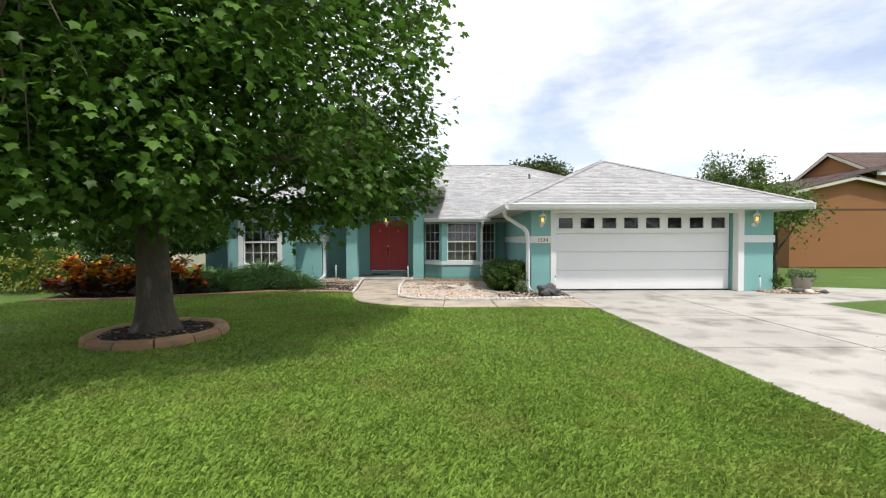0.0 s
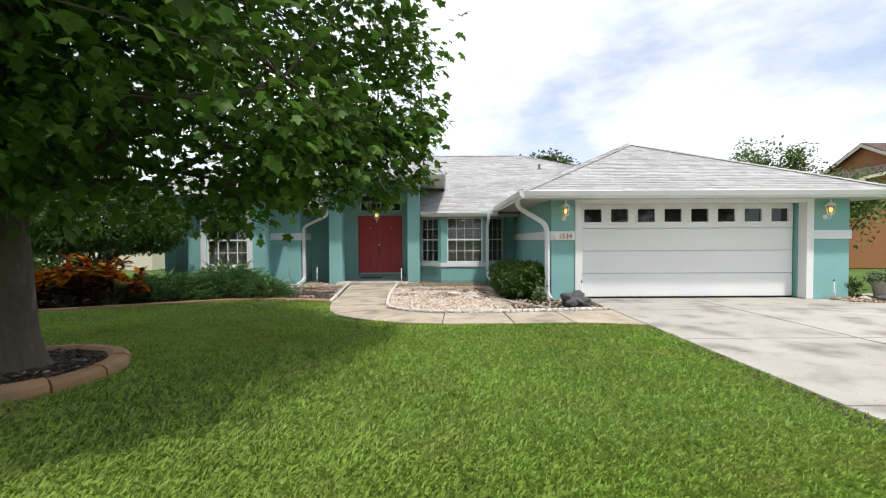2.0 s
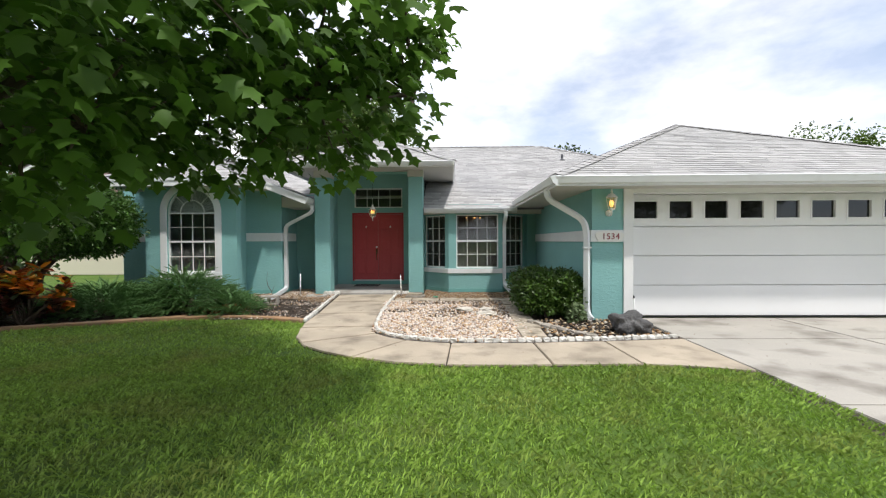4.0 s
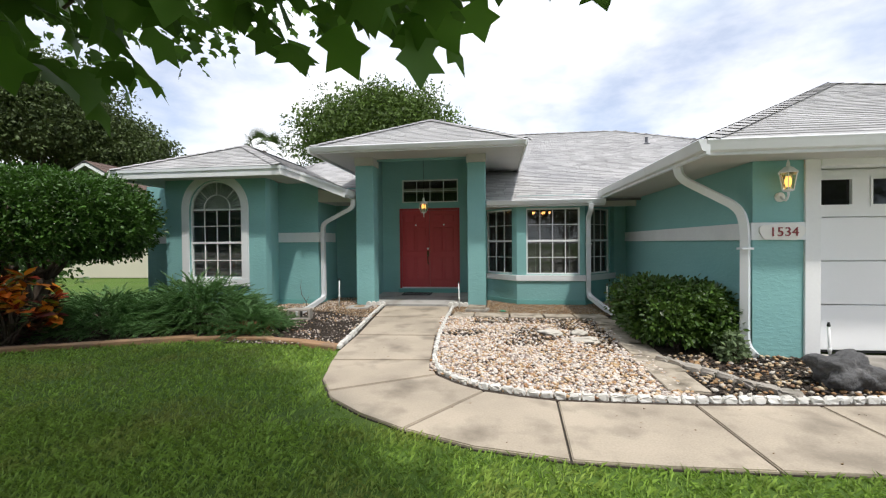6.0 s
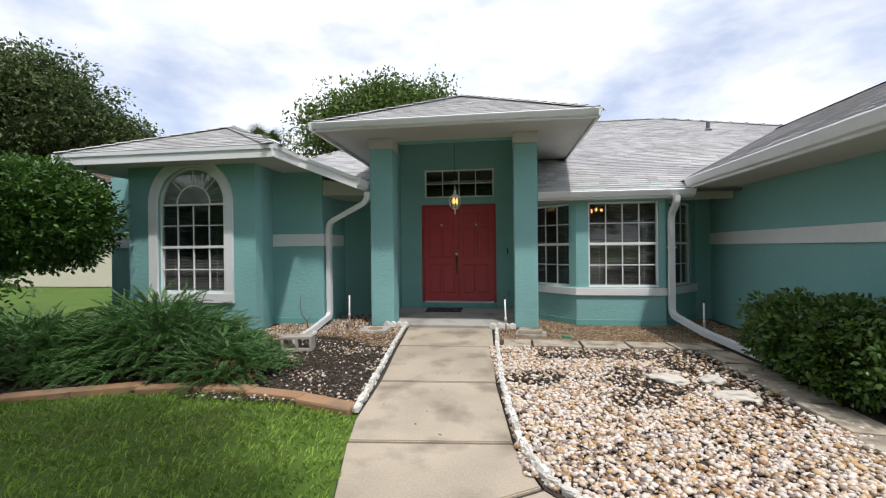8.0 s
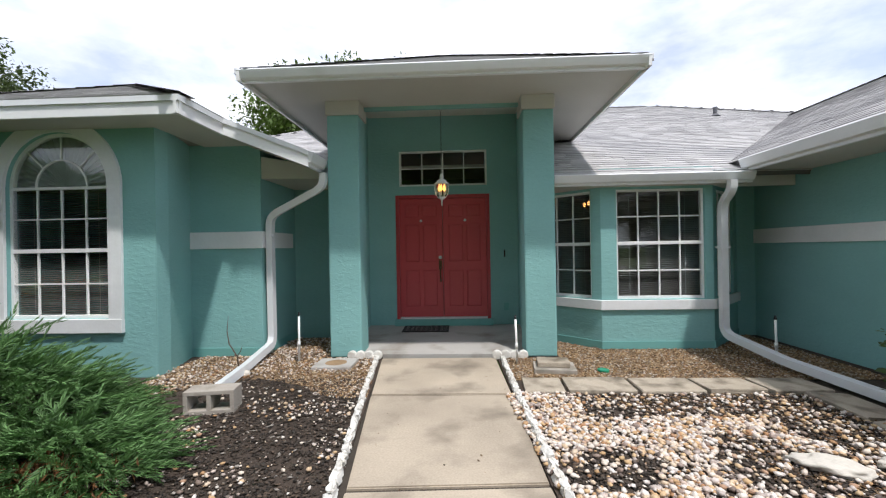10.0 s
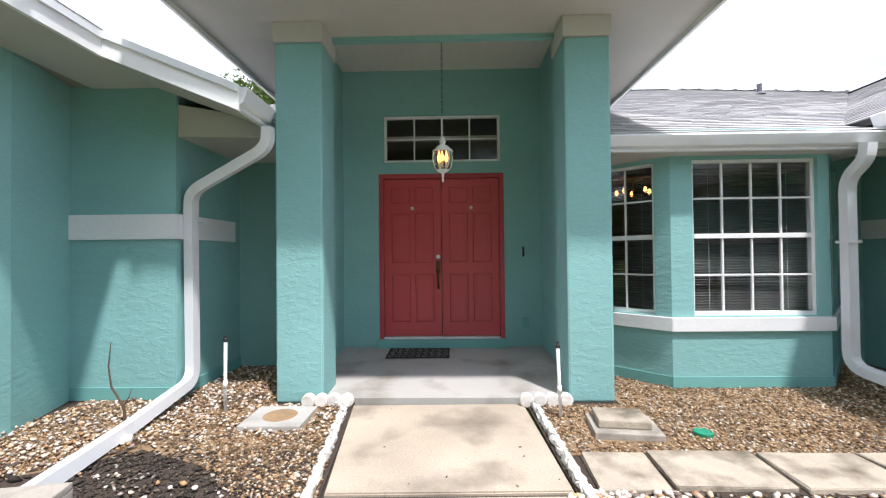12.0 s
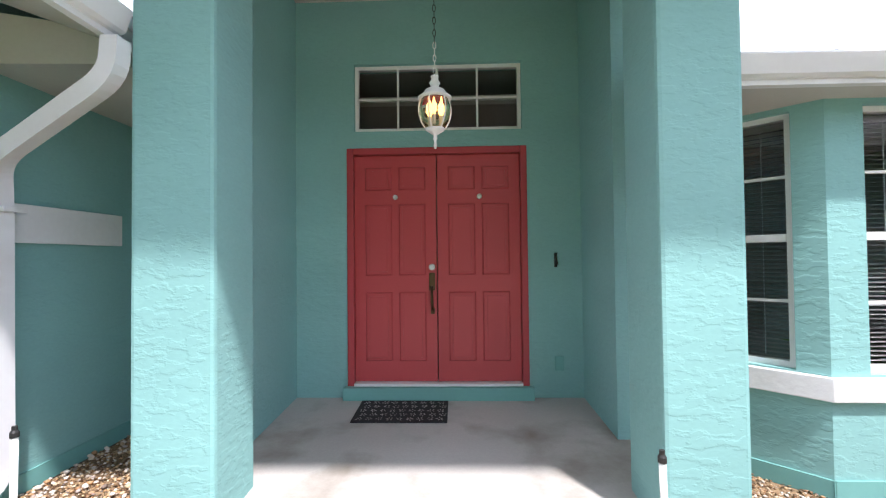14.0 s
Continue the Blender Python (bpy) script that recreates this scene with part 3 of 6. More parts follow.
def blind(m, w, z0, z1, label, depth=0.12, pitch=0.025, tilt=0.35):
    vs, fs = [], []
    n = int((z1 - z0) / pitch)
    for k in range(n):
        z = z0 + k * pitch
        a = len(vs)
        dy, dz = 0.012 * math.cos(tilt), 0.012 * math.sin(tilt)
        for x in (0.015, w - 0.015):
            vs += [m @ Vector((x, depth - dy, z - dz)), m @ Vector((x, depth + dy, z + dz)), m @ Vector((x, depth + dy, z + dz + 0.002)), m @ Vector((x, depth - dy, z - dz + 0.002))]
        fs += [(a, a + 4, a + 5, a + 1), (a + 3, a + 2, a + 6, a + 7), (a, a + 3, a + 7, a + 4), (a + 1, a + 5, a + 6, a + 2)]
    t = thing("window_blind", m @ Vector((w / 2, depth, z0)), label, "window blind", "window blinds")
    raw("slats", vs, fs, M_BLIND, t)
    part("head_rail", boxes((0.012, w - 0.012, depth - 0.02, depth + 0.02, z1 - 0.01, z1 + 0.03), m=m), M_BLIND, t)
    for x in (0.18 * w, 0.82 * w):
        part("ladder_cord", boxes((x - 0.002, x + 0.002, depth - 0.016, depth - 0.013, z0, z1), m=m), M_CURTAIN, t)


for ((p, q), (w0, w1), cols) in zip(BAYW, BWIN, (3, 4, 3)):
    m, L = frame_of(p, q)
    m = m @ Matrix.Translation((w0, 0, 0))
    window_unit(m, w1 - w0, BZ0, BZ1, cols, 4, 1.37, "white divided-light sash window of the bay")
    blind(m, w1 - w0, BZ0 + 0.05, BZ1 - 0.06, "half-open dark slatted blind behind the bay window")

# transom over the door, four by two lights
window_unit(Matrix.Translation((-2.575, 17.67, 0)), 1.43, 2.365, 2.945, 4, 2, None, "white eight-light transom window over the red doors")

# arched window: square sash below, fan light above, broad white trim
ma = Matrix.Translation((AX0, WY, 0))
awin = window_unit(ma, AX1 - AX0, AZ0, AZS, 4, 4, 1.385, "white divided-light window with an arched fan light")
blind(ma, AX1 - AX0, AZ0 + 0.05, AZS - 0.05, "dark slatted blind behind the arched window")


def arc_strip(r0, r1, y0, y1, name, parent, material, seg=24, base=AZS):
    vs, fs = [], []
    for k in range(seg + 1):
        a = math.pi * k / seg
        for r in (r0, r1):
            for y in (y0, y1):
                vs.append((ACX - r * math.cos(a), y, base + r * math.sin(a)))
    for k in range(seg):
        a, b = 4 * k, 4 * k + 4
        fs += [(a, b, b + 2, a + 2), (a + 1, a + 3, b + 3, b + 1), (a, a + 1, b + 1, b), (a + 2, b + 2, b + 3, a + 3)]
    fs += [(0, 2, 3, 1), (4 * seg, 4 * seg + 1, 4 * seg + 3, 4 * seg + 2)]
    return raw(name, vs, fs, material, parent)


arc_strip(AR - 0.035, AR, WY + 0.04, WY + 0.09, "arch_frame", awin, M_VINYL)
arc_strip(0.285, 0.303, WY + 0.047, WY + 0.068, "arch_muntin", awin, M_VINYL)
for a in (45, 90, 135):
    d = Vector((math.cos(radians(a)), 0, math.sin(radians(a))))
    bm = bmesh.new()
    sweep(bm, [Vector((ACX, WY + 0.058, AZS)) + d * 0.3, Vector((ACX, WY + 0.058, AZS)) + d * (AR - 0.03)], 0.011, 4)
    part("arch_muntin", bm, M_VINYL, awin)
fan = [(ACX, WY + 0.058, AZS)] + [(ACX - (AR - 0.03) * math.cos(math.pi * k / 24), WY + 0.058, AZS + (AR - 0.03) * math.sin(math.pi * k / 24)) for k in range(25)]
fan += [(x, y + 0.005, z) for x, y, z in fan]
pane = raw("pane", fan, [(0, k + 1, k) for k in range(1, 25)] + [(26, 26 + k, 26 + k + 1) for k in range(1, 25)] + [(k, k + 1, 27 + k, 26 + k) for k in range(1, 25)] + [(0, 1, 27, 26), (25, 0, 26, 51)], M_GLASS, awin)
pane.visible_shadow = False
# gathered fan curtain behind the arch
vs, fs = [(ACX, WY + 0.12, AZS)], []
for k in range(49):
    a = math.pi * k / 48
    vs.append((ACX - AR * math.cos(a), WY + 0.12 + (0.015 if k % 2 else -0.015), AZS + AR * math.sin(a)))
fs = [(0, k, k + 1) for k in range(1, 49)]
tagged(raw("window_curtain", vs, fs, M_CURTAIN), "pleated pale fan curtain filling the arched light", "curtain")
arc_strip(AR + 0.001, AR + 0.155, WY - 0.035, WY - 0.001, "window_trim", house, M_TRIM)
part("window_trim", boxes((AX0 - 0.155, AX0 - 0.001, WY - 0.035, WY - 0.001, AZ0 + 0.001, AZS), bevel=0.004), M_TRIM, house)
part("window_trim", boxes((AX1 + 0.001, AX1 + 0.155, WY - 0.035, WY - 0.001, AZ0 + 0.001, AZS), bevel=0.004), M_TRIM, house)
part("window_sill", boxes((AX0 - 0.16, AX1 + 0.16, WY - 0.05, WY - 0.001, AZ0 - 0.15, AZ0), bevel=0.006), M_TRIM, house)

# raised white bands
for b in ((-5.06, -4.10, 16.09, 16.119, 1.385, 1.60), (-8.38, -7.102, 16.09, 16.119, 1.385, 1.60), (-4.129, -4.10, 16.12, 17.05, 1.385, 1.60),
          (2.69, 2.719, GY, 17.19, 1.345, 1.545), (2.69, 3.249, GY - 0.03, GY - 0.001, 1.345, 1.545), (8.601, 9.45, GY - 0.03, GY - 0.001, 1.345, 1.545)):
    part("band", boxes(b, bevel=0.005), M_TRIM, house)

part("plinth", boxes((-5.05, -4.117, 16.105, 16.119, 0, 0.11)), M_TEAL_SLICK, house)
part("plinth", boxes((-4.129, -4.117, 16.12, 17.19, 0, 0.11)), M_TEAL_SLICK, house)

# porch: columns with capitals, slab, ceiling
for x0, x1 in ((-3.23, -2.83), (-0.80, -0.42)):
    column = part("column", boxes((x0, x1, 16.04, 16.42, 0, 3.03), bevel=0.02), M_TEAL, house, "square teal stucco porch column")
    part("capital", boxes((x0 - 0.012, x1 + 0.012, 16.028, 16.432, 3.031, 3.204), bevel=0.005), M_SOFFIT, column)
vs = [(-3.2, 16.07, -0.1), (-0.5, 16.07, -0.1), (-0.5, 17.67, -0.1), (-3.2, 17.67, -0.1), (-3.2, 16.07, 0.03), (-0.5, 16.07, 0.03), (-0.5, 17.67, 0.1), (-3.2, 17.67, 0.1)]
tagged(raw("porch_floor", vs, [(0, 3, 2, 1), (4, 5, 6, 7), (0, 1, 5, 4), (1, 2, 6, 5), (2, 3, 7, 6), (3, 0, 4, 7)], M_PORCH),
       "grey stained concrete porch slab", "porch floor", kind="structure")
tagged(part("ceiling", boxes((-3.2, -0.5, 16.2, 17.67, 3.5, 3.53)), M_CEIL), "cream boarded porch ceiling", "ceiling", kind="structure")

# double doors
DX0, DX1, DZ0, DZ1 = -2.64, -1.11, 0.20, 2.22
DYF = 17.70
for b in ((DX0, DX0 + 0.055, 17.655, 17.80, DZ0, DZ1), (DX1 - 0.055, DX1, 17.655, 17.80, DZ0, DZ1), (DX0 + 0.056, DX1 - 0.056, 17.656, 17.80, DZ1 - 0.055, DZ1)):
    part("door_frame", boxes(b, bevel=0.006), M_RED_DARK, house)
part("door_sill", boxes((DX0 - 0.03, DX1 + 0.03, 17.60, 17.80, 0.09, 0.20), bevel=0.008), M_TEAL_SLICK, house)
part("threshold", boxes((DX0 + 0.056, DX1 - 0.056, 17.64, 17.78, 0.202, 0.225), bevel=0.004), M_ALU, house)
DMID = (DX0 + DX1) / 2


def door_leaf(x0, x1, label):
    leaf = part("door", boxes((x0, x1, DYF, DYF + 0.045, 0.23, DZ1 - 0.058), bevel=0.003), M_RED, house, label)
    w = x1 - x0
    cols = ((x0 + 0.13 * w, x0 + 0.46 * w), (x0 + 0.54 * w, x0 + 0.87 * w))
    for a, b in cols:
        for z0, z1 in ((0.40, 0.99), (1.13, 1.74), (1.86, 2.06)):
            bm = boxes((a, b, DYF - 0.012, DYF - 0.0005, z0, z1))
            for v in bm.verts:
                if v.co.y < DYF - 0.006:
                    v.co.x += 0.012 if v.co.x < (a + b) / 2 else -0.012
                    v.co.z += 0.012 if v.co.z < (z0 + z1) / 2 else -0.012
            part("panel", bm, M_RED, leaf)
            bm = boxes((a + 0.035, b - 0.035, DYF - 0.020, DYF - 0.0125, z0 + 0.035, z1 - 0.035), bevel=0.004)
            part("panel", bm, M_RED, leaf)
    return leaf


leaf_l = door_leaf(DX0 + 0.057, DMID - 0.004, "red panelled door leaf with bronze handle set")
leaf_r = door_leaf(DMID + 0.004, DX1 - 0.057, "red panelled door leaf with round knocker")
hx = DMID - 0.045
part("deadbolt", lathe(bmesh.new(), [(0.028, 0), (0.028, 0.012), (0.018, 0.02)], seg=16, m=Matrix.Translation((hx, DYF, 1.20)) @ Matrix.Rotation(radians(90), 4, "X")), M_ALU, leaf_l, smooth=False)
part("handle_plate", boxes((hx - 0.026, hx + 0.026, DYF - 0.012, DYF - 0.0005, 1.00, 1.15), bevel=0.005), M_BRONZE, leaf_l)
bm = bmesh.new()
sweep(bm, round_path([(hx, DYF - 0.012, 1.03), (hx, DYF - 0.065, 1.0), (hx, DYF - 0.05, 0.87), (hx + 0.008, DYF - 0.012, 0.83)], 0.05), 0.012, 8)
part("pull_handle", bm, M_BRONZE, leaf_l, smooth=True)
part("handle_plate", boxes((hx - 0.014, hx + 0.02, DYF - 0.01, DYF - 0.0005, 0.80, 0.85), bevel=0.004), M_BRONZE, leaf_l)
for x, leaf in ((-2.23, leaf_l), (-1.51, leaf_r)):
    part("knocker", lathe(bmesh.new(), [(0.022, 0), (0.022, 0.01), (0.010, 0.02)], seg=14, m=Matrix.Translation((x, DYF, 1.80)) @ Matrix.Rotation(radians(90), 4, "X")), M_ALU, leaf)

# rooms behind the glass, closed and unlit
part("room", boxes((-8.1, 9.2, 20.6, 20.7, 0, 2.5)), M_ROOM, house)
for piece in ((-8.1, 2.7, 17.87, 20.6, 0.05, 0.12), (-6.9, -5.06, 15.46, 16.33, 0.05, 0.12), (-8.1, -4.35, 16.331, 17.86, 0.05, 0.12), (-0.48, 2.7, 17.42, 17.86, 0.05, 0.12)):
    part("room_floor", boxes(piece), M_ROOM, house)
for piece in ((-8.1, -0.5, 17.87, 20.6, 2.95, 2.99), (-0.48, 2.7, 16.6, 20.6, 2.34, 2.38), (-7.0, -4.9, 15.3, 16.33, 2.722, 2.75), (-8.1, -4.35, 16.331, 17.86, 2.722, 2.75)):
    part("room_ceiling", boxes(piece), M_ROOM, house)

# ---- roofs: each slope is a deck with lapped shingle tabs ----


def slope(eave_a, eave_b, ridge_a, ridge_b, parent, exposure=0.13, tab=0.31, seed=1, singles=0, deck=0.06, material=None):
    """Shingled slope between an eave line a-b and a ridge line a-b; tabs are lapped wedges."""
    rnd = random.Random(seed)
    A, B, C, D = (Vector(p) for p in (eave_a, eave_b, ridge_a, ridge_b))
    nrm = (B - A).cross(C - A)
    if nrm.length < 1e-6:
        nrm = (B - A).cross(D - A)
    nrm.normalize()
    if nrm.z < 0:
        nrm = -nrm
    u = (B - A).normalized()
    v = nrm.cross(u)
    if v.z < 0:
        v = -v
    rise = (C - A).dot(v)
    ca, da = (C - A).dot(u), (D - A).dot(u)
    L = (B - A).length
    dn = nrm * -deck
    raw("roof_deck", [A, B, D, C, A + dn, B + dn, D + dn, C + dn], [(0, 1, 2, 3), (7, 6, 5, 4), (0, 4, 5, 1), (1, 5, 6, 2), (2, 6, 7, 3), (3, 7, 4, 0)], M_SHINGLE_DARK, parent)
    vs, fs = [], []
    made = 0
    n = int(math.ceil(rise / exposure))
    for k in range(n):
        s0, s1 = k * exposure - 0.02, min((k + 1) * exposure, rise)
        sm = min(max((s0 + s1) / 2, 0), rise)
        u0, u1 = ca * sm / rise, L + (da - L) * sm / rise
        x = u0 - rnd.random() * tab
        while x < u1:
            w = tab * rnd.choice((0.55, 0.8, 1.0, 1.2))
            a, b = max(x, u0), min(x + w - 0.006, u1)
            x += w
            if b - a < 0.03:
                continue
            h = 0.012 + rnd.random() * 0.005
            q = [A + u * a + v * s0 + nrm * h, A + u * b + v * s0 + nrm * h, A + u * b + v * s1 + nrm * 0.005, A + u * a + v * s1 + nrm * 0.005,
                 A + u * a + v * s0, A + u * b + v * s0]
            f = [(0, 1, 2, 3), (4, 5, 1, 0), (0, 3, 4), (1, 5, 2)]
            if made < singles:
                made += 1
                raw("shingle", q, f, material or M_SHINGLE, parent)
            else:
                o = len(vs)
                vs += q
                fs += [tuple(i + o for i in g) for g in f]
    if vs:
        tagged(raw("shingles", vs, fs, material or M_SHINGLE, parent), kind="stuff")


def ridge_cap(p, q, parent, w=0.15, step=0.2, material=None):
    """Overlapping bent caps along a hip or ridge."""
    p, q = Vector(p), Vector(q)
    d = (q - p).normalized()
    side = d.cross(Vector((0, 0, 1))).normalized()
    drop = 0.42
    vs, fs = [], []
    L = (q - p).length
    for k in range(int(L / step)):
        a, b = p + d * (k * step), p + d * min((k + 1) * step + 0.03, L)
        o = len(vs)
        for c, lift in ((a, 0.04), (b, 0.026)):
            for s in (-1, 0, 1):
                vs.append(c + side * (s * w) + Vector((0, 0, lift - abs(s) * w * drop * (0.75 if abs(d.z) > 0.05 else 1.0))))
        fs += [(o, o + 1, o + 4, o + 3), (o + 1, o + 2, o + 5, o + 4)]
    tagged(raw("ridge_caps", vs, fs, material or M_SHINGLE, parent), kind="stuff")


def eave_trim(p, q, out, parent, h=0.15, gutter=True, drop=0.0):
    """Fascia with a white gutter along an eave from p to q (top edge); out is the outward direction."""
    p, q, out = Vector(p), Vector(q), Vector(out).normalized()
    z = Vector((0, 0, 1))
    prof = [(-0.03, -0.005), (0.0, -0.005), (0.0, -h), (-0.03, -h)]
    if gutter:
        prof = [(-0.03, -0.006), (0.075, -0.006), (0.085, -0.02), (0.075, -0.045), (0.05, -h * 0.72), (0.03, -h * 0.80), (0.01, -h * 0.82), (0.01, -h), (-0.03, -h)]
    vs = [e + out * x + z * y for e in (p, q) for x, y in prof]
    n = len(prof)
    fs = [(k, (k + 1) % n, n + (k + 1) % n, n + k) for k in range(n)] + [tuple(reversed(range(n))), tuple(range(n, 2 * n))]
    raw("gutter" if gutter else "fascia", vs, fs, M_ALU if gutter else M_WHITE, parent)
    if not gutter:
        prof2 = [(0.001, -0.004), (0.02, -0.004), (0.02, -0.06), (0.001, -0.06)]
        vs = [e + out * x + z * y for e in (p, q) for x, y in prof2]
        raw("drip_edge", vs, [(0, 1, 5, 4), (1, 2, 6, 5), (2, 3, 7, 6), (3, 0, 4, 7), (3, 2, 1, 0), (4, 5, 6, 7)], M_ALU, parent)


# garage roof
g_roof = part("roof", boxes((2.1, 9.95, 12.15, 13.0, 2.30, 2.33)), M_SOFFIT, house, "light grey shingled hip roof over the garage")
GE, GA = 2.40, 4.27
slope((1.97, 12.0, GE), (10.07, 12.0, GE), (6.02, 16.05, GA), (6.02, 16.05, GA), g_roof, seed=2)
slope((1.97, 17.3, GE), (1.97, 12.0, GE), (6.02, 21.2, GA), (6.02, 16.05, GA), g_roof, seed=3)
slope((10.07, 12.0, GE), (10.07, 24.0, GE), (6.02, 16.05, GA), (6.02, 24.0, GA), g_roof, seed=4)
ridge_cap((1.97, 12.0, GE), (6.02, 16.05, GA), g_roof)
ridge_cap((10.07, 12.0, GE), (6.02, 16.05, GA), g_roof)
ridge_cap((6.02, 16.05, GA), (6.02, 21.0, GA), g_roof)
eave_trim((1.97, 12.0, GE), (10.07, 12.0, GE), (0, -1, 0), g_roof, h=0.165)
eave_trim((1.97, 16.25, GE), (1.97, 11.93, GE), (-1, 0, 0), g_roof, h=0.165)
eave_trim((10.07, 11.93, GE), (10.07, 20, GE), (1, 0, 0), g_roof, h=0.165, gutter=False)
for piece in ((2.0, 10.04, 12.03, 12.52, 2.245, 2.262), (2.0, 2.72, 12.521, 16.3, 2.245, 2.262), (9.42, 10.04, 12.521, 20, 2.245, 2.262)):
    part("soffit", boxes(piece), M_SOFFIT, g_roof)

# main roof
m_roof = part("roof", boxes((-8.9, 9.9, 17.9, 18.0, 2.7, 2.75)), M_SOFFIT, house, "light grey shingled main hip roof")
ME, MR, MS = 2.235, 5.42, (5.42 - 2.235) / 7.2
mz = lambda y: ME + MS * (y - 16.2)
slope((-0.45, 16.2, ME), (11.3, 16.2, ME), (-0.45, 23.4, MR), (4.1, 23.4, MR), m_roof, seed=5)
slope((-3.2, 18.6, mz(18.6)), (-0.45, 18.6, mz(18.6)), (-3.2, 23.4, MR), (-0.45, 23.4, MR), m_roof, seed=6)
slope((-8.1, 17.0, mz(17.0)), (-3.2, 17.0, mz(17.0)), (-3.3, 23.4, MR), (-3.2, 23.4, MR), m_roof, seed=7)
slope((11.3, 16.2, ME), (11.3, 30.6, ME), (4.1, 23.4, MR), (4.1, 23.4, MR), m_roof, seed=8, exposure=0.29)
slope((-9.0, 30.6, ME), (-8.9, 16.2, ME), (-2.6, 23.4, MR), (-2.6, 23.4, MR), m_roof, seed=8, exposure=0.29)
slope((11.3, 30.6, ME), (-9.0, 30.6, ME), (4.1, 23.4, MR), (-3.3, 23.4, MR), m_roof, seed=9, exposure=0.29)
ridge_cap((-3.3, 23.4, MR), (4.1, 23.4, MR), m_roof)
ridge_cap((11.3, 16.2, ME), (4.1, 23.4, MR), m_roof)
eave_trim((-0.40, 16.2, ME), (2.02, 16.2, ME), (0, -1, 0), m_roof, h=0.14)
part("soffit", boxes((-0.45, 2.0, 16.23, 17.4, 2.10, 2.117)), M_SOFFIT, m_roof)
part("frieze", boxes((1.95, 2.70, 16.42, 16.46, 2.08, 2.243)), M_SOFFIT, m_roof)
part("valley_flashing", boxes((1.55, 2.05, 16.16, 16.3, 2.25, 2.262), m=Matrix()), M_ALU, m_roof)
bm = bmesh.new()
lathe(bm, [(0.11, 0), (0.055, 0.05), (0.045, 0.06), (0.045, 0.20), (0.05, 0.205), (0.05, 0.215)], at=(4.45, 21.0, mz(21.0)), seg=12)
part("vent_pipe", bm, M_VENT, m_roof, "weathered grey vent pipe")

# west wing roof
w_roof = part("roof", boxes((-7.8, -4.3, 16.4, 17.2, 2.75, 2.78)), M_SOFFIT, house, "light grey shingled hip roof over the west wing")
WE, WA = 2.85, 3.68
WX0, WX1, WXC = -7.90, -4.24, -6.07
slope((WX0, 14.75, WE), (WX1, 14.75, WE), (WXC, 16.5, WA), (WXC, 16.5, WA), w_roof, seed=10)
slope((WX1, 14.75, WE), (WX1, 17.75, WE), (WXC, 16.5, WA), (WXC, 19.6, WA), w_roof, seed=11)
slope((WX0, 17.75, WE), (WX0, 14.75, WE), (WXC, 19.6, WA), (WXC, 16.5, WA), w_roof, seed=12)
ridge_cap((WX0, 14.75, WE), (WXC, 16.5, WA), w_roof)
ridge_cap((WX1, 14.75, WE), (WXC, 16.5, WA), w_roof)
ridge_cap((WXC, 16.5, WA), (WXC, 19.5, WA), w_roof)
eave_trim((WX0 - 0.02, 14.75, WE), (WX1 + 0.01, 14.75, WE), (0, -1, 0), w_roof, h=0.18, gutter=False)
LX = -3.32
LZ = 2.48
slope((LX, 15.60, LZ), (LX, 17.3, LZ), (WX1, 15.50, WE), (WX1, 17.75, WE), w_roof, seed=16)
eave_trim((WX1, 14.72, WE), (WX1, 15.52, WE), (1, 0, 0), w_roof, h=0.18, gutter=False)
eave_trim((WX1 + 0.002, 15.48, WE + 0.01), (LX + 0.02, 15.58, LZ + 0.01), (0.1, -1, 0), w_roof, h=0.19, gutter=False)
eave_trim((LX, 15.59, LZ), (LX, 16.06, LZ), (1, 0, 0), w_roof, h=0.16)
eave_trim((LX, 16.06, LZ), (LX, 17.2, LZ), (1, 0, 0), w_roof, h=0.16, gutter=False)
raw("soffit", [(-4.27, 15.54, 2.69), (LX, 15.62, LZ - 0.15), (LX, 16.14, LZ - 0.15), (-4.27, 16.14, 2.69), (-4.27, 15.54, 2.70), (LX, 15.62, LZ - 0.14), (LX, 16.14, LZ - 0.14), (-4.27, 16.14, 2.70)],
    [(3, 2, 1, 0), (4, 5, 6, 7), (0, 1, 5, 4), (1, 2, 6, 5), (2, 3, 7, 6), (3, 0, 4, 7)], M_SOFFIT, w_roof)
eave_trim((WX0, 17.9, WE), (WX0, 14.72, WE), (-1, 0, 0), w_roof, h=0.18, gutter=False)
for piece in ((WX0 + 0.03, WX1 - 0.03, 14.78, 15.26, 2.70, 2.717), (-4.86, WX1 - 0.03, 15.261, 17.2, 2.70, 2.717), (WX0 + 0.03, -7.1, 15.261, 17.2, 2.70, 2.717)):
    part("soffit", boxes(piece), M_SOFFIT, w_roof)
fz = [(-4.129, 2.28), (-4.129, 2.56), (LX - 0.03, LZ - 0.06), (LX - 0.03, LZ - 0.22)]
raw("frieze", [(x, 16.15, z) for x, z in fz] + [(x, 17.19, z) for x, z in fz], [(0, 3, 2, 1), (4, 5, 6, 7), (0, 4, 7, 3), (3, 7, 6, 2), (1, 2, 6, 5), (0, 1, 5, 4)], M_SOFFIT, w_roof)

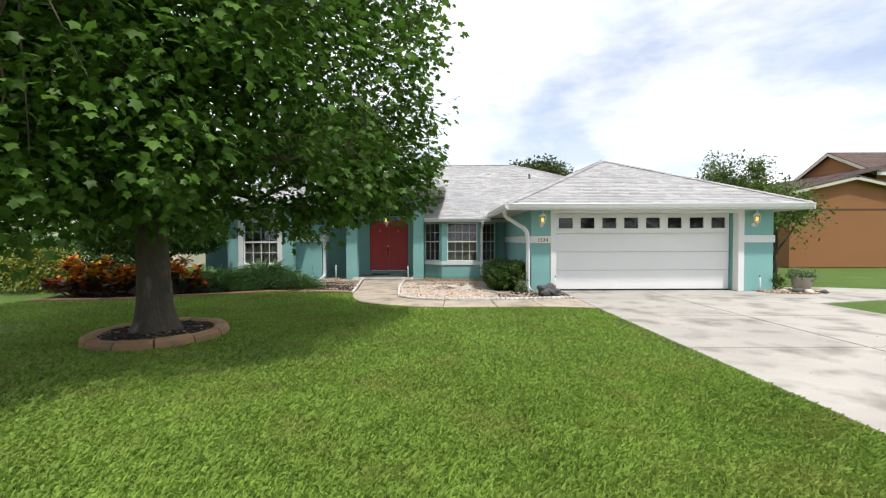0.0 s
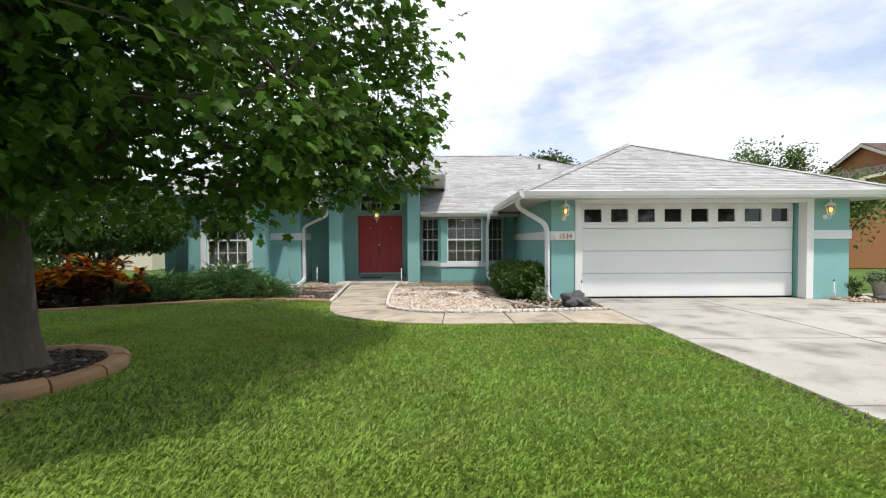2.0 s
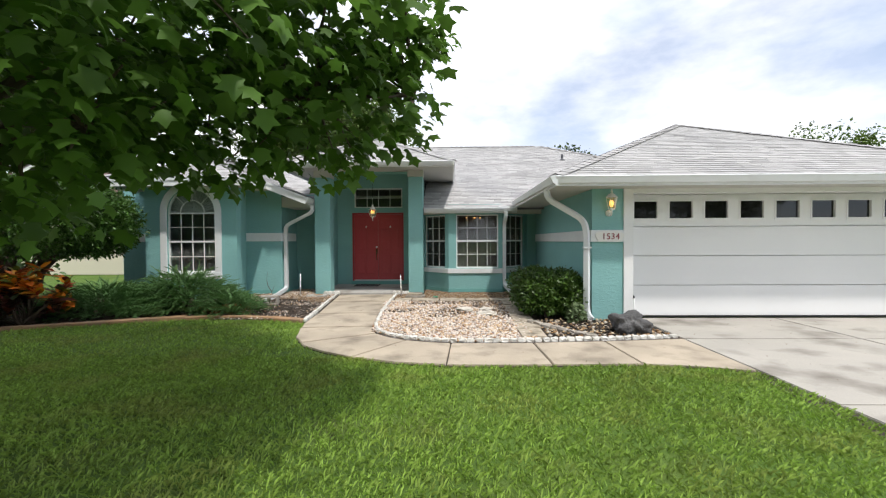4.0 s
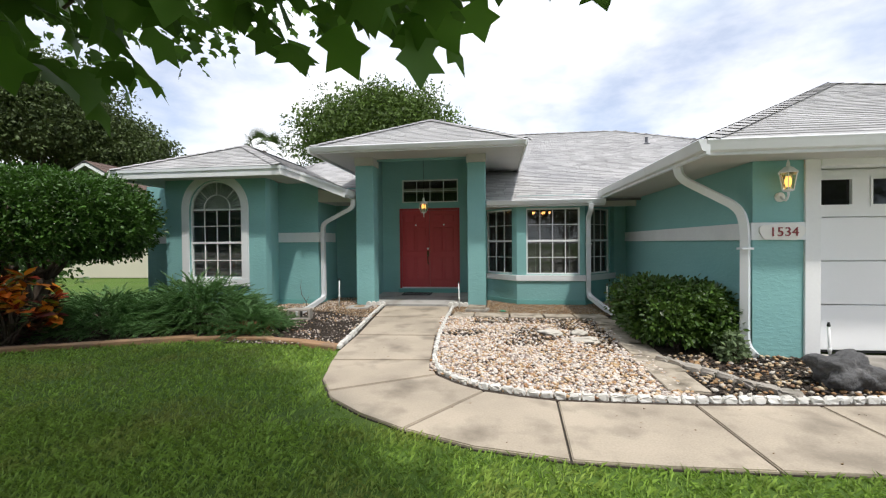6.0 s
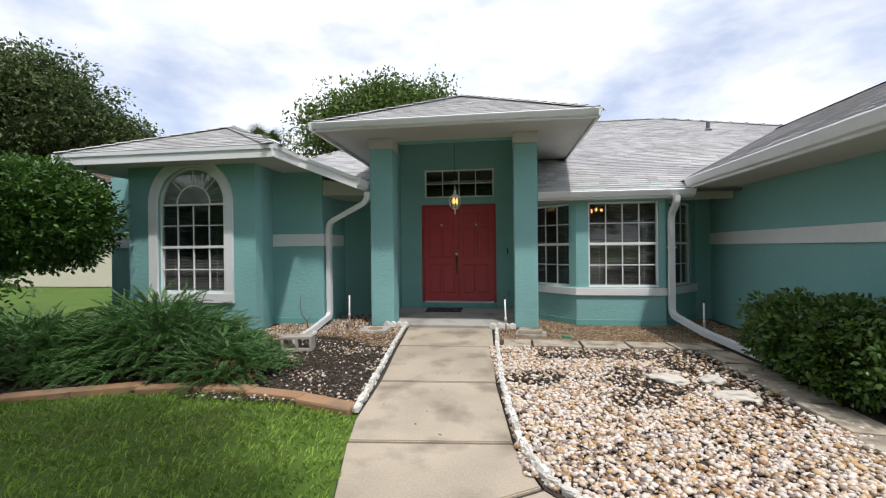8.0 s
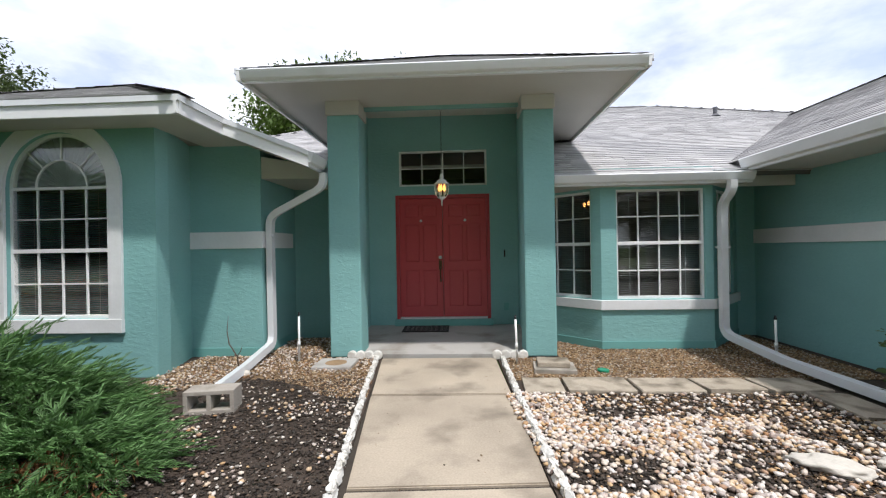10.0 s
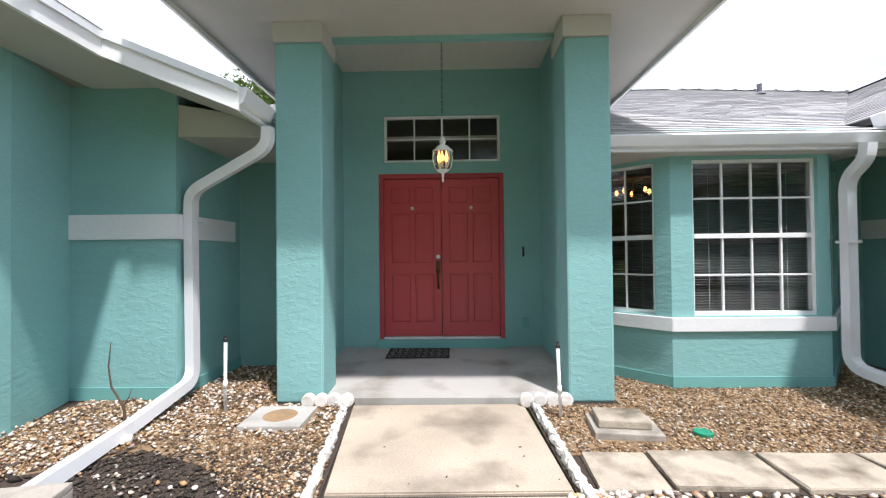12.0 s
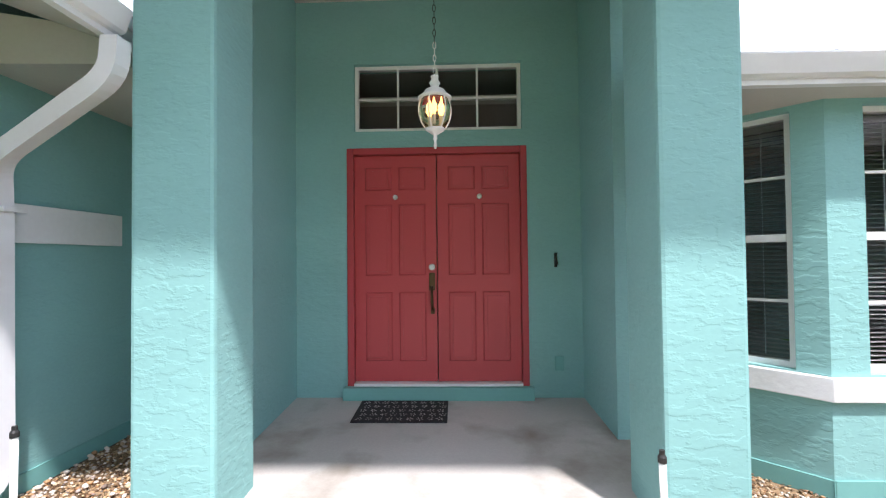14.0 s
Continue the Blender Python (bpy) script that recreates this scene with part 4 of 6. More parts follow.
# porch roof
p_roof = part("roof", boxes((-3.85, 0.28, 15.5, 16.0, 3.25, 3.28)), M_SOFFIT, house, "light grey shingled hip roof over the porch")
PE, PA, PX0, PX1, PY = 3.285, 4.37, -3.92, 0.385, 15.28
PXC = (PX0 + PX1) / 2
slope((PX0, PY, PE), (PX1, PY, PE), (PXC, PY + 2.2, PA), (PXC, PY + 2.2, PA), p_roof, seed=13, singles=120)
slope((PX1, PY, PE), (PX1, 19.0, PE), (PXC, PY + 2.2, PA), (PXC, 21.3, PA), p_roof, seed=14)
slope((PX0, 19.0, PE), (PX0, PY, PE), (PXC, 21.3, PA), (PXC, PY + 2.2, PA), p_roof, seed=15)
for x in (PX0, PX1):
    ridge_cap((x, PY, PE), (PXC, PY + 2.2, PA), p_roof)
ridge_cap((PXC, PY + 2.2, PA), (PXC, 21.2, PA), p_roof)
eave_trim((PX0, PY, PE), (PX1, PY, PE), (0, -1, 0), p_roof, h=0.13)
eave_trim((PX1, PY - 0.08, PE), (PX1, 18.7, PE), (1, 0, 0), p_roof, h=0.13, gutter=False)
eave_trim((PX0, 18.7, PE), (PX0, PY - 0.08, PE), (-1, 0, 0), p_roof, h=0.13, gutter=False)
for piece in ((PX0 + 0.03, PX1 - 0.03, PY + 0.03, 16.30, 3.205, 3.221), (PX0 + 0.03, -3.2, 16.301, 18.7, 3.205, 3.221), (-0.5, PX1 - 0.03, 16.301, 18.7, 3.205, 3.221)):
    part("soffit", boxes(piece), M_SOFFIT, p_roof)
part("beam", boxes((-2.83, -0.80, 16.302, 16.36, 3.165, 3.499)), M_TEAL, p_roof)
for piece in ((-3.2, -3.08, 16.341, 16.869, 3.205, 3.53), (-0.66, -0.5, 16.341, 16.949, 3.205, 3.53)):
    part("frieze", boxes(piece), M_SOFFIT, p_roof)

# ---- scattering helpers ----


def scatter(name, tv, tf, mats, places, material, parent=None, smooth=False, label="", kind=""):
    """One mesh of many small copies of a template: mats (n, 3, 3) turn and size it, places (n, 3) put it."""
    tv = np.asarray(tv, dtype=np.float64)
    n, k = len(places), len(tv)
    v = np.einsum("nij,kj->nki", mats, tv) + np.asarray(places)[:, None, :]
    loops, starts, totals = [], [], []
    o = 0
    for f in tf:
        loops += list(f)
        starts.append(o)
        totals.append(len(f))
        o += len(f)
    lp = (np.asarray(loops)[None, :] + (np.arange(n) * k)[:, None]).ravel()
    st = (np.asarray(starts)[None, :] + (np.arange(n) * o)[:, None]).ravel()
    tt = np.tile(np.asarray(totals), n)
    me = bpy.data.meshes.new(name)
    me.vertices.add(n * k)
    me.vertices.foreach_set("co", v.astype(np.float32).ravel())
    me.loops.add(len(lp))
    me.loops.foreach_set("vertex_index", lp.astype(np.int32))
    me.polygons.add(len(st))
    me.polygons.foreach_set("loop_start", st.astype(np.int32))
    me.polygons.foreach_set("loop_total", tt.astype(np.int32))
    if smooth:
        me.polygons.foreach_set("use_smooth", np.ones(len(st), dtype=bool))
    me.update(calc_edges=True)
    me.validate()
    me.materials.append(material)
    ob = settle(new(name, me), parent)
    return tagged(ob, label, kind=kind)


def axes(y, up):
    """Matrices whose columns are x, y (along y), z (near up)."""
    y = y / np.linalg.norm(y, axis=1, keepdims=True)
    x = np.cross(y, up)
    ln = np.linalg.norm(x, axis=1, keepdims=True)
    x = np.where(ln < 1e-4, np.array([[1.0, 0, 0]]), x / np.maximum(ln, 1e-4))
    z = np.cross(x, y)
    return np.stack((x, y, z), axis=2)


def unit(rng, n):
    v = rng.normal(size=(n, 3))
    return v / np.linalg.norm(v, axis=1, keepdims=True)


LEAF_V = [(0, 0, 0), (0.27, 0.42, 0.05), (0, 1, -0.06), (-0.27, 0.42, 0.05)]
LEAF_F = [(0, 1, 2), (0, 2, 3)]
BROAD_V = [(0, 0, 0), (0.42, 0.5, 0.05), (0, 1, -0.08), (-0.42, 0.5, 0.05)]
OVAL_V = [(0, 0, 0), (0.2, 0.22, 0.04), (0.24, 0.6, 0.03), (0, 1, -0.08), (-0.24, 0.6, 0.03), (-0.2, 0.22, 0.04), (0, 0.5, 0.0)]
OVAL_F = [(0, 1, 6), (1, 2, 6), (2, 3, 6), (3, 4, 6), (4, 5, 6), (5, 0, 6)]
MAPLE_V = [(0, 0.38, 0.03), (0, 0, 0), (0.40, 0.05, -0.07), (0.32, 0.30, 0), (0.58, 0.60, -0.09), (0.27, 0.66, 0), (0, 1.02, -0.11),
           (-0.27, 0.66, 0), (-0.58, 0.60, -0.09), (-0.32, 0.30, 0), (-0.40, 0.05, -0.07)]
MAPLE_F = [(0, k, k + 1) for k in range(1, 10)] + [(0, 10, 1)]


def ico(sub):
    bm = bmesh.new()
    bmesh.ops.create_icosphere(bm, subdivisions=sub, radius=0.5)
    v, f = [tuple(x.co) for x in bm.verts], [tuple(w.index for w in x.verts) for x in bm.faces]
    bm.free()
    return v, f


ICO1 = ico(1)
# a worn pebble with uneven sides
PEBBLE = ([(x * (1 + 0.22 * math.sin(9 * y + 3 * z)), y * (1 + 0.2 * math.sin(7 * z + 2 * x)), z * (1 + 0.25 * math.sin(8 * x + 1))) for x, y, z in ICO1[0]], ICO1[1])
# an eight-sided chip for mulch and litter
CHIP = ([(0.5, 0, 0), (0, 0.5, 0), (-0.5, 0, 0), (0, -0.5, 0), (0, 0, 0.5), (0, 0, -0.5)],
        [(0, 1, 4), (1, 2, 4), (2, 3, 4), (3, 0, 4), (1, 0, 5), (2, 1, 5), (3, 2, 5), (0, 3, 5)])


def foliage(name, rng, centres, per, spread, size, material, parent, droop=0.3, leaf="leaf", up_bias=0.8, out_from=None, flat=1.0):
    """Leaves round the given clump centres, tips hanging outward."""
    c = np.repeat(np.asarray(centres), per, axis=0)
    n = len(c)
    off = unit(rng, n) * (rng.random((n, 1)) ** 0.5) * spread
    off[:, 2] *= flat
    p = c + off
    y = unit(rng, n) * 0.7 + off / spread * 0.9
    if out_from is not None:
        y += 0.5 * (p - np.asarray(out_from)) / np.linalg.norm(p - np.asarray(out_from), axis=1, keepdims=True)
    y[:, 2] -= droop
    up = unit(rng, n) * (1 - up_bias) + np.array([[0, 0, up_bias]])
    m = axes(y, up) * (size * (0.6 + 0.75 * rng.random((n, 1, 1))))
    v, f = {"leaf": (LEAF_V, LEAF_F), "oval": (OVAL_V, OVAL_F), "broad": (BROAD_V, LEAF_F), "maple": (MAPLE_V, MAPLE_F)}[leaf]
    return scatter(name, v, f, m, p, material, parent)


def limb_tubes(bm, start, end, r0, r1, rnd, sag=0.15, n=5):
    a, b = Vector(start), Vector(end)
    pts, rad = [], []
    for k in range(n + 1):
        t = k / n
        p = a.lerp(b, t) + Vector((rnd.uniform(-1, 1), rnd.uniform(-1, 1), rnd.uniform(-1, 1))) * 0.05 * (a - b).length * (0 < k < n)
        p.z += sag * math.sin(math.pi * t) * (a - b).length * 0.5
        pts.append(p)
        rad.append(r0 + (r1 - r0) * t)
    sweep(bm, pts, rad, 6)
    return pts


# ---- maple on the front lawn ----


def maple():
    rng, rnd = np.random.default_rng(11), random.Random(11)
    tx, ty = -4.20, 7.47
    tree = thing("maple_tree", (tx, ty, 0.02), "large green maple with grey-brown trunk in a kerbed ring", "tree")
    bm = bmesh.new()
    prof = [(0.0, 0.40), (0.08, 0.355), (0.2, 0.305), (0.45, 0.262), (0.9, 0.24), (1.5, 0.228), (2.1, 0.215), (3.0, 0.17), (4.2, 0.13), (5.6, 0.085), (7.4, 0.03)]
    seg, rings = 20, []
    for z, r in prof:
        ring = []
        for k in range(seg):
            a = 2 * math.pi * k / seg
            rr = 0.93 * r * (1 + 0.10 * math.exp(-z * 4) * math.sin(5 * a + 0.7) + 0.035 * math.sin(3 * a + z * 1.3) + 0.02 * math.sin(7 * a + z * 3))
            ring.append(bm.verts.new((tx + rr * math.cos(a) - 0.03 * z * (z < 3), ty + rr * math.sin(a), z + 0.02)))
        rings.append(ring)
    for a, b in zip(rings, rings[1:]):
        for k in range(seg):
            bm.faces.new((a[k], a[(k + 1) % seg], b[(k + 1) % seg], b[k]))
    part("trunk", bm, M_BARK, tree, "grey-brown fissured bark trunk", smooth=True)
    cx, cy, rx, ry = -4.2, 6.65, 4.4, 3.7

    def z_low(x, y):
        return 1.62 + 0.55 * min(max((x + 3.4) / 1.9, 0), 1) + 0.95 * min(max((y - 7.9) / 1.2, 0), 1) + 0.12 * math.sin(x * 2.3) + 0.1 * math.sin(y * 3.1 + 1)

    centres, tips = [], []
    while len(centres) < 1850:
        x, y = cx + rx * rnd.uniform(-1, 1), cy + ry * rnd.uniform(-1, 1)
        rho = math.hypot((x - cx) / rx, (y - cy) / ry)
        edge = 0.93 + 0.09 * math.sin(3 * math.atan2(y - cy, x - cx) + 0.6) + 0.05 * math.sin(9 * math.atan2(y - cy, x - cx))
        if rho > edge:
            continue
        lo, hi = z_low(x, y), 6.1 + 3.2 * math.sqrt(max(0, 1 - (rho / edge) ** 2))
        if hi < lo + 0.3:
            continue
        z = rnd.uniform(lo, hi)
        depth = min(z - lo, hi - z) / 1.2
        if rho / edge < 0.72 and depth > 0.55 and rnd.random() < 0.72:
            continue
        if y > 8.7 and z < 3.7 and rnd.random() < 0.86:
            continue
        # gaps in the canopy
        if noise.noise(Vector((x * 0.9, y * 0.9, z * 0.9)) + Vector((3.1, 0, 0))) < (-0.22 if x > -3.9 else -0.45):
            continue
        centres.append((x, y, z))
    # drooping tips at the crown's north side
    for k in range(14):
        c = (-2.4, 10.5, 3.25) if k % 3 == 0 else (-3.9, 10.3, 3.2)
        centres.append((c[0] + rnd.uniform(-0.5, 0.5) * (1 + k % 3 / 2), c[1] + rnd.uniform(-0.35, 0.35), c[2] + rnd.uniform(-0.15, 0.5)))
    # a low bough hanging beside the line of the walk
    for k in range(17):
        centres.append((rnd.uniform(-2.4, -1.25), rnd.uniform(7.1, 7.6), rnd.uniform(1.6, 2.1)))
    # a long bough reaching out over the lawn and the line of the walk
    bough = []
    for k in range(100):
        x = 0.24 - 2.3 * rnd.random() ** 0.9
        low = 1.90 + 0.18 * min(max((x + 0.5) / 0.5, 0), 1)
        bough.append((x, 8.30 + 0.24 * x + rnd.uniform(-0.26, 0.26), low + 0.85 * rnd.random() ** 1.2))
    bm = bmesh.new()
    tips += limb_tubes(bm, (tx, ty, 2.05), (0.05, 8.45, 2.45), 0.06, 0.010, rnd, 0.06, 9)[3:]
    tips += limb_tubes(bm, (tx, ty, 1.95), (-1.5, 7.4, 1.95), 0.05, 0.010, rnd, 0.08, 7)[2:]
    for k in range(15):
        a, z0 = 2 * math.pi * k / 15 * 2.4, 1.75 + 0.28 * k
        rr = 0.72 if z0 < 4.2 else 0.5
        end = (cx + rx * rr * math.cos(a), cy + ry * rr * math.sin(a), min(z0 + 0.5 + 0.7 * rnd.random(), 7.5))
        pts = limb_tubes(bm, (tx - 0.06, ty, z0), end, 0.085 if z0 < 4 else 0.05, 0.02, rnd)
        tips += pts[2:]
    tagged(part("limbs", bm, M_BARK, tree, smooth=True), kind="stuff")
    bm = bmesh.new()
    for c in centres[::5] + centres[-25::2] + bough[::2]:
        near = min(tips, key=lambda p: (p - Vector(c)).length)
        if (near - Vector(c)).length < 2.2:
            limb_tubes(bm, near, c, 0.014, 0.004, rnd, 0.05, 3)
    tagged(part("twigs", bm, M_TWIG, tree), kind="stuff")
    foliage("crown", rng, centres, 34, 0.42, 0.090, M_MAPLE, tree, droop=0.45, leaf="maple", up_bias=0.72, out_from=(cx, cy, 4.2))
    foliage("bough_leaves", rng, bough, 19, 0.25, 0.094, M_MAPLE, tree, droop=0.55, leaf="maple", up_bias=0.7, out_from=(cx, cy, 3.0))
    # the dense heart of the crown round the upper trunk
    heart = []
    while len(heart) < 1150:
        u = Vector((rnd.uniform(-1, 1), rnd.uniform(-1, 1), rnd.uniform(-1, 1)))
        if u.length < 1:
            x, y, z = -4.7 + 3.1 * u.x, 7.0 + 1.9 * u.y, 4.7 + 3.2 * u.z
            if z > z_low(x, y) + 0.35:
                heart.append((x, y, z))
    foliage("inner_crown", rng, heart, 17, 0.45, 0.15, M_MAPLE, tree, droop=0.45, leaf="broad", up_bias=0.72, out_from=(cx, cy, 4.2))


maple()

# kerb ring and mulch round the trunk
ring = thing("tree_ring", (RING_C[0], RING_C[1], 0), "round kerb of tan concrete blocks around the maple", "tree ring")
bm = bmesh.new()
lathe(bm, [(RING_R - 0.08, -0.06), (RING_R - 0.1, 0.03), (0.3, 0.075)], at=(RING_C[0], RING_C[1], 0), seg=36)
part("mulch", bm, M_SOIL, ring, "dark bark mulch")
for k in range(12):
    a0, a1 = 2 * math.pi * k / 12 + 0.012, 2 * math.pi * (k + 1) / 12 - 0.012
    bm = bmesh.new()
    vs = []
    for j in range(5):
        a = a0 + (a1 - a0) * j / 4
        row = []
        for r, z in ((RING_R - 0.10, -0.05), (RING_R - 0.10, 0.075), (RING_R - 0.05, 0.105), (RING_R + 0.05, 0.10), (RING_R + 0.10, 0.06), (RING_R + 0.11, -0.05)):
            row.append(bm.verts.new((RING_C[0] + r * math.cos(a), RING_C[1] + r * math.sin(a), z + 0.008 * math.sin(k * 2.1))))
        vs.append(row)
    for p, q in zip(vs, vs[1:]):
        for j in range(5):
            bm.faces.new((p[j], q[j], q[j + 1], p[j + 1]))
    bm.faces.new(vs[0])
    bm.faces.new(list(reversed(vs[-1])))
    part("kerb_block", bm, M_BLOCK, ring)


def chips(name, rng, n, inside, z, lo, hi, material, parent=None, template=PEBBLE, flat=0.5, label="", smooth=True, long=1.0, near=None):
    """n rounded bits lying on z inside the region that inside(x, y) tells; box lo..hi."""
    pts = []
    while len(pts) < n:
        q = np.column_stack((rng.uniform(lo[0], hi[0], 4 * n), rng.uniform(lo[1], hi[1], 4 * n)))
        pts += [p for p in q if inside(p[0], p[1])]
    p = np.array(pts[:n])
    s = near[0] + (near[1] - near[0]) * rng.random(n) ** 1.6
    yaw, tilt = rng.random(n) * 6.283, rng.normal(0, 0.25, n)
    y = np.column_stack((np.cos(yaw), np.sin(yaw), np.sin(tilt)))
    up = np.column_stack((rng.normal(0, 0.2, n), rng.normal(0, 0.2, n), np.ones(n)))
    m = axes(y, up) * s[:, None, None]
    m[:, :, 0] *= (0.65 + 0.3 * rng.random((n, 1)))
    m[:, :, 1] *= long
    m[:, :, 2] *= flat * (0.8 + 0.5 * rng.random((n, 1)))
    pl = np.column_stack((p, z + s * flat * 0.35 + rng.random(n) * s * 0.25))
    return scatter(name, template[0], template[1], m, pl, material, parent, smooth=smooth, label=label, kind="stuff")


rng = np.random.default_rng(5)
chips("mulch_chips", rng, 900, lambda x, y: math.hypot(x - RING_C[0], y - RING_C[1]) < RING_R - 0.12, 0.06, (-5.3, 6.4), (-3.2, 8.5), M_CHIP, ring, template=CHIP, flat=0.3, long=1.6, near=(0.03, 0.08))

# ---- pebbles, mulch and stones of the beds ----


def in_main(x, y):
    lim = interp(WALK_IN[3:], x) if x > -0.8 else 99
    if x <= -0.8:
        return x > -1.06 + (13.3 - y) * 0.09 and 11.6 < y < 14.72
    return lim + 0.05 < y < 14.72 and x < 1.52 and x < 1.52 + 0.3 * max(0, 11.6 - y)


def bare(x, y):
    """How bare the pebble bed is: patches of dark mulch show."""
    v = noise.noise(Vector((x * 1.3, y * 1.3, 4.2)))
    return v > 0.40 and y > 12.0 or (y > 14.2 + 0.2 * v and -0.6 < x < 1.5) or math.hypot(x - 0.15, (y - 12.9) * 1.4) < 0.28 or (x > 0.75 and y > 12.5 + 0.5 * v and x + (y - 13) * 0.3 > 0.95 + 0.3 * v)


pebbles = chips("pebbles", rng, 21000, lambda x, y: in_main(x, y) and (not bare(x, y) or rng.random() < 0.22), -0.002, (-1.2, 10.9), (1.8, 14.75), M_GRAVEL, near=(0.014, 0.056))
tagged(pebbles, "white and tan river pebbles beside the walk", "pebbles")
tagged(chips("mulch_chips", rng, 5200, lambda x, y: in_main(x, y) and bare(x, y), -0.003, (-1.2, 11.5), (1.8, 14.75), M_CHIP, template=CHIP, flat=0.3, long=1.7, near=(0.012, 0.042)), "dark mulch bits between the pebbles", "mulch")
tagged(chips("leaf_litter", rng, 2600, lambda x, y: in_main(x, y) and bare(x, y) and x + 0.5 * (y - 13) > 0.5, 0.004, (-1.2, 11.5), (1.8, 14.75), M_LITTER, template=CHIP, flat=0.25, long=1.5, near=(0.012, 0.035)), "brown leaf litter on the bare mulch among the pebbles", "leaf litter")
in_tan = lambda x, y: 15.14 < y < 17.2 and x > -1.1 and x < 2.6 and not (y > 16.38 and 0.2 < x < 1.7) and not (y > 15.98 and x < -0.36) and not (abs(x + 0.57) < 0.24 and abs(y - 15.52) < 0.2)
tagged(chips("pebbles", rng, 13500, in_tan, -0.003, (-1.1, 15.1), (2.6, 17.2), M_GRAVEL_TAN, template=CHIP, near=(0.010, 0.033)), "tan and brown pebbles under the bay window", "pebbles")
in_left = lambda x, y: y > 14.92 + 0.3 * math.sin(x * 3) and x > -4.9 and x < -2.62 + 0.13 * (y - 16) * -1 and not (y > 16.0 and x > -3.26) and y < 17.18 and not (y > 16.1 and x < -4.1) and not (abs(x + 3.05) < 0.24 and abs(y - 15.7) < 0.2)
tagged(chips("pebbles", rng, 10500, lambda x, y: in_left(x, y) and noise.noise(Vector((x * 1.6, y * 1.6, 1.2))) > -0.25, -0.003, (-4.9, 14.2), (-2.3, 17.2), M_GRAVEL_TAN, template=CHIP, near=(0.010, 0.034)), "tan pebbles beside the porch column", "pebbles")
tagged(chips("pebbles", rng, 1500, lambda x, y: in_left(x, y) and (y > 15.4 or x < -3.4), 0.008, (-4.9, 14.2), (-2.3, 17.2), M_GRAVEL, near=(0.016, 0.042)), "white pebbles beside the downspout", "pebbles")
tagged(chips("leaf_litter", rng, 7000, in_tan, 0.004, (-1.1, 15.1), (2.6, 17.2), M_LITTER, template=CHIP, flat=0.25, long=1.5, near=(0.01, 0.03)), "brown leaf litter between the pebbles", "leaf litter")
tagged(chips("leaf_litter", rng, 6000, in_left, 0.004, (-4.9, 14.2), (-2.3, 17.2), M_LITTER, template=CHIP, flat=0.25, long=1.5, near=(0.01, 0.03)), "brown leaf litter beside the porch", "leaf litter")
in_dark = lambda x, y: 12.55 < y < 15.2 and x > -3.9 and x < -2.27 - 0.115 * (y - 12.5)
tagged(chips("mulch_chips", rng, 8800, in_dark, -0.003, (-3.9, 12.4), (-2.2, 15.2), M_CHIP, template=CHIP, flat=0.35, long=1.5, near=(0.010, 0.036)), "dark mulch beside the front walk", "mulch")
tagged(chips("pebbles", rng, 900, lambda x, y: in_dark(x, y) and (noise.noise(Vector((x * 2, y * 2, 7))) > 0.05 or rng.random() < 0.15), 0.006, (-3.9, 12.4), (-2.2, 14.9), M_GRAVEL, near=(0.010, 0.044)), "scattered pale pebbles on dark mulch", "pebbles")
in_gar = lambda x, y: y > interp(WALK_IN, x) + 0.08 and y < 12.48 and 1.7 < x < 3.46 - 0.06 * (y - 11.2)
tagged(chips("mulch_chips", rng, 1700, in_gar, -0.003, (1.7, 11.0), (3.8, 12.5), M_CHIP, template=CHIP, flat=0.35, long=1.5, near=(0.025, 0.065)), "brown mulch by the garage corner", "mulch")
tagged(chips("pebbles", rng, 500, in_gar, 0.004, (1.7, 11.0), (3.8, 12.5), M_GRAVEL_TAN, near=(0.03, 0.07)), "brown and pale pebbles by the garage corner", "pebbles")
in_right = lambda x, y: math.hypot((x - 9.75) / 0.85, (y - 12.35) / 0.55) < 1 or (9.0 < x < 9.6 and 12.0 < y < 12.6)
tagged(chips("pebbles", rng, 900, in_right, -0.004, (8.8, 11.7), (10.7, 13), M_GRAVEL_TAN, near=(0.03, 0.08)), "brown stones around the planter pot", "pebbles")
in_soil = lambda x, y: interp(BED_EDGE, x) + 0.12 < y < 15.2 and -9.8 < x < -3.8
tagged(chips("mulch_chips", rng, 2600, in_soil, -0.003, (-9.8, 11.2), (-3.8, 15.2), M_CHIP, template=CHIP, flat=0.3, long=1.6, near=(0.03, 0.07)), "dark bark mulch under the shrubs", "mulch")


def block(name, parent, at, yaw, size, material, seed, lump=0.12, bev=0.3):
    """A worn, rounded stone block."""
    rnd = random.Random(seed)
    bm = bmesh.new()
    m = Matrix.Translation(at) @ Matrix.Rotation(yaw, 4, "Z") @ Matrix.Rotation(rnd.uniform(-0.06, 0.06), 4, "X")
    box(bm, -size[0] / 2, size[0] / 2, -size[1] / 2, size[1] / 2, -0.02, size[2], bevel=min(size) * bev)
    for v in bm.verts:
        v.co += Vector((rnd.uniform(-1, 1), rnd.uniform(-1, 1), rnd.uniform(-1, 1))) * min(size) * lump
        v.co = m @ v.co
    return part(name, bm, material, parent)


def along(pts, step):
    pts = [Vector((*p, 0)) for p in pts]
    out, carry = [], 0.0
    for a, b in zip(pts, pts[1:]):
        L, d = (b - a).length, (b - a).normalized()
        s = carry
        while s < L:
            out.append((a + d * s, math.atan2(d.y, d.x)))
            s += step
        carry = s - L
    return out


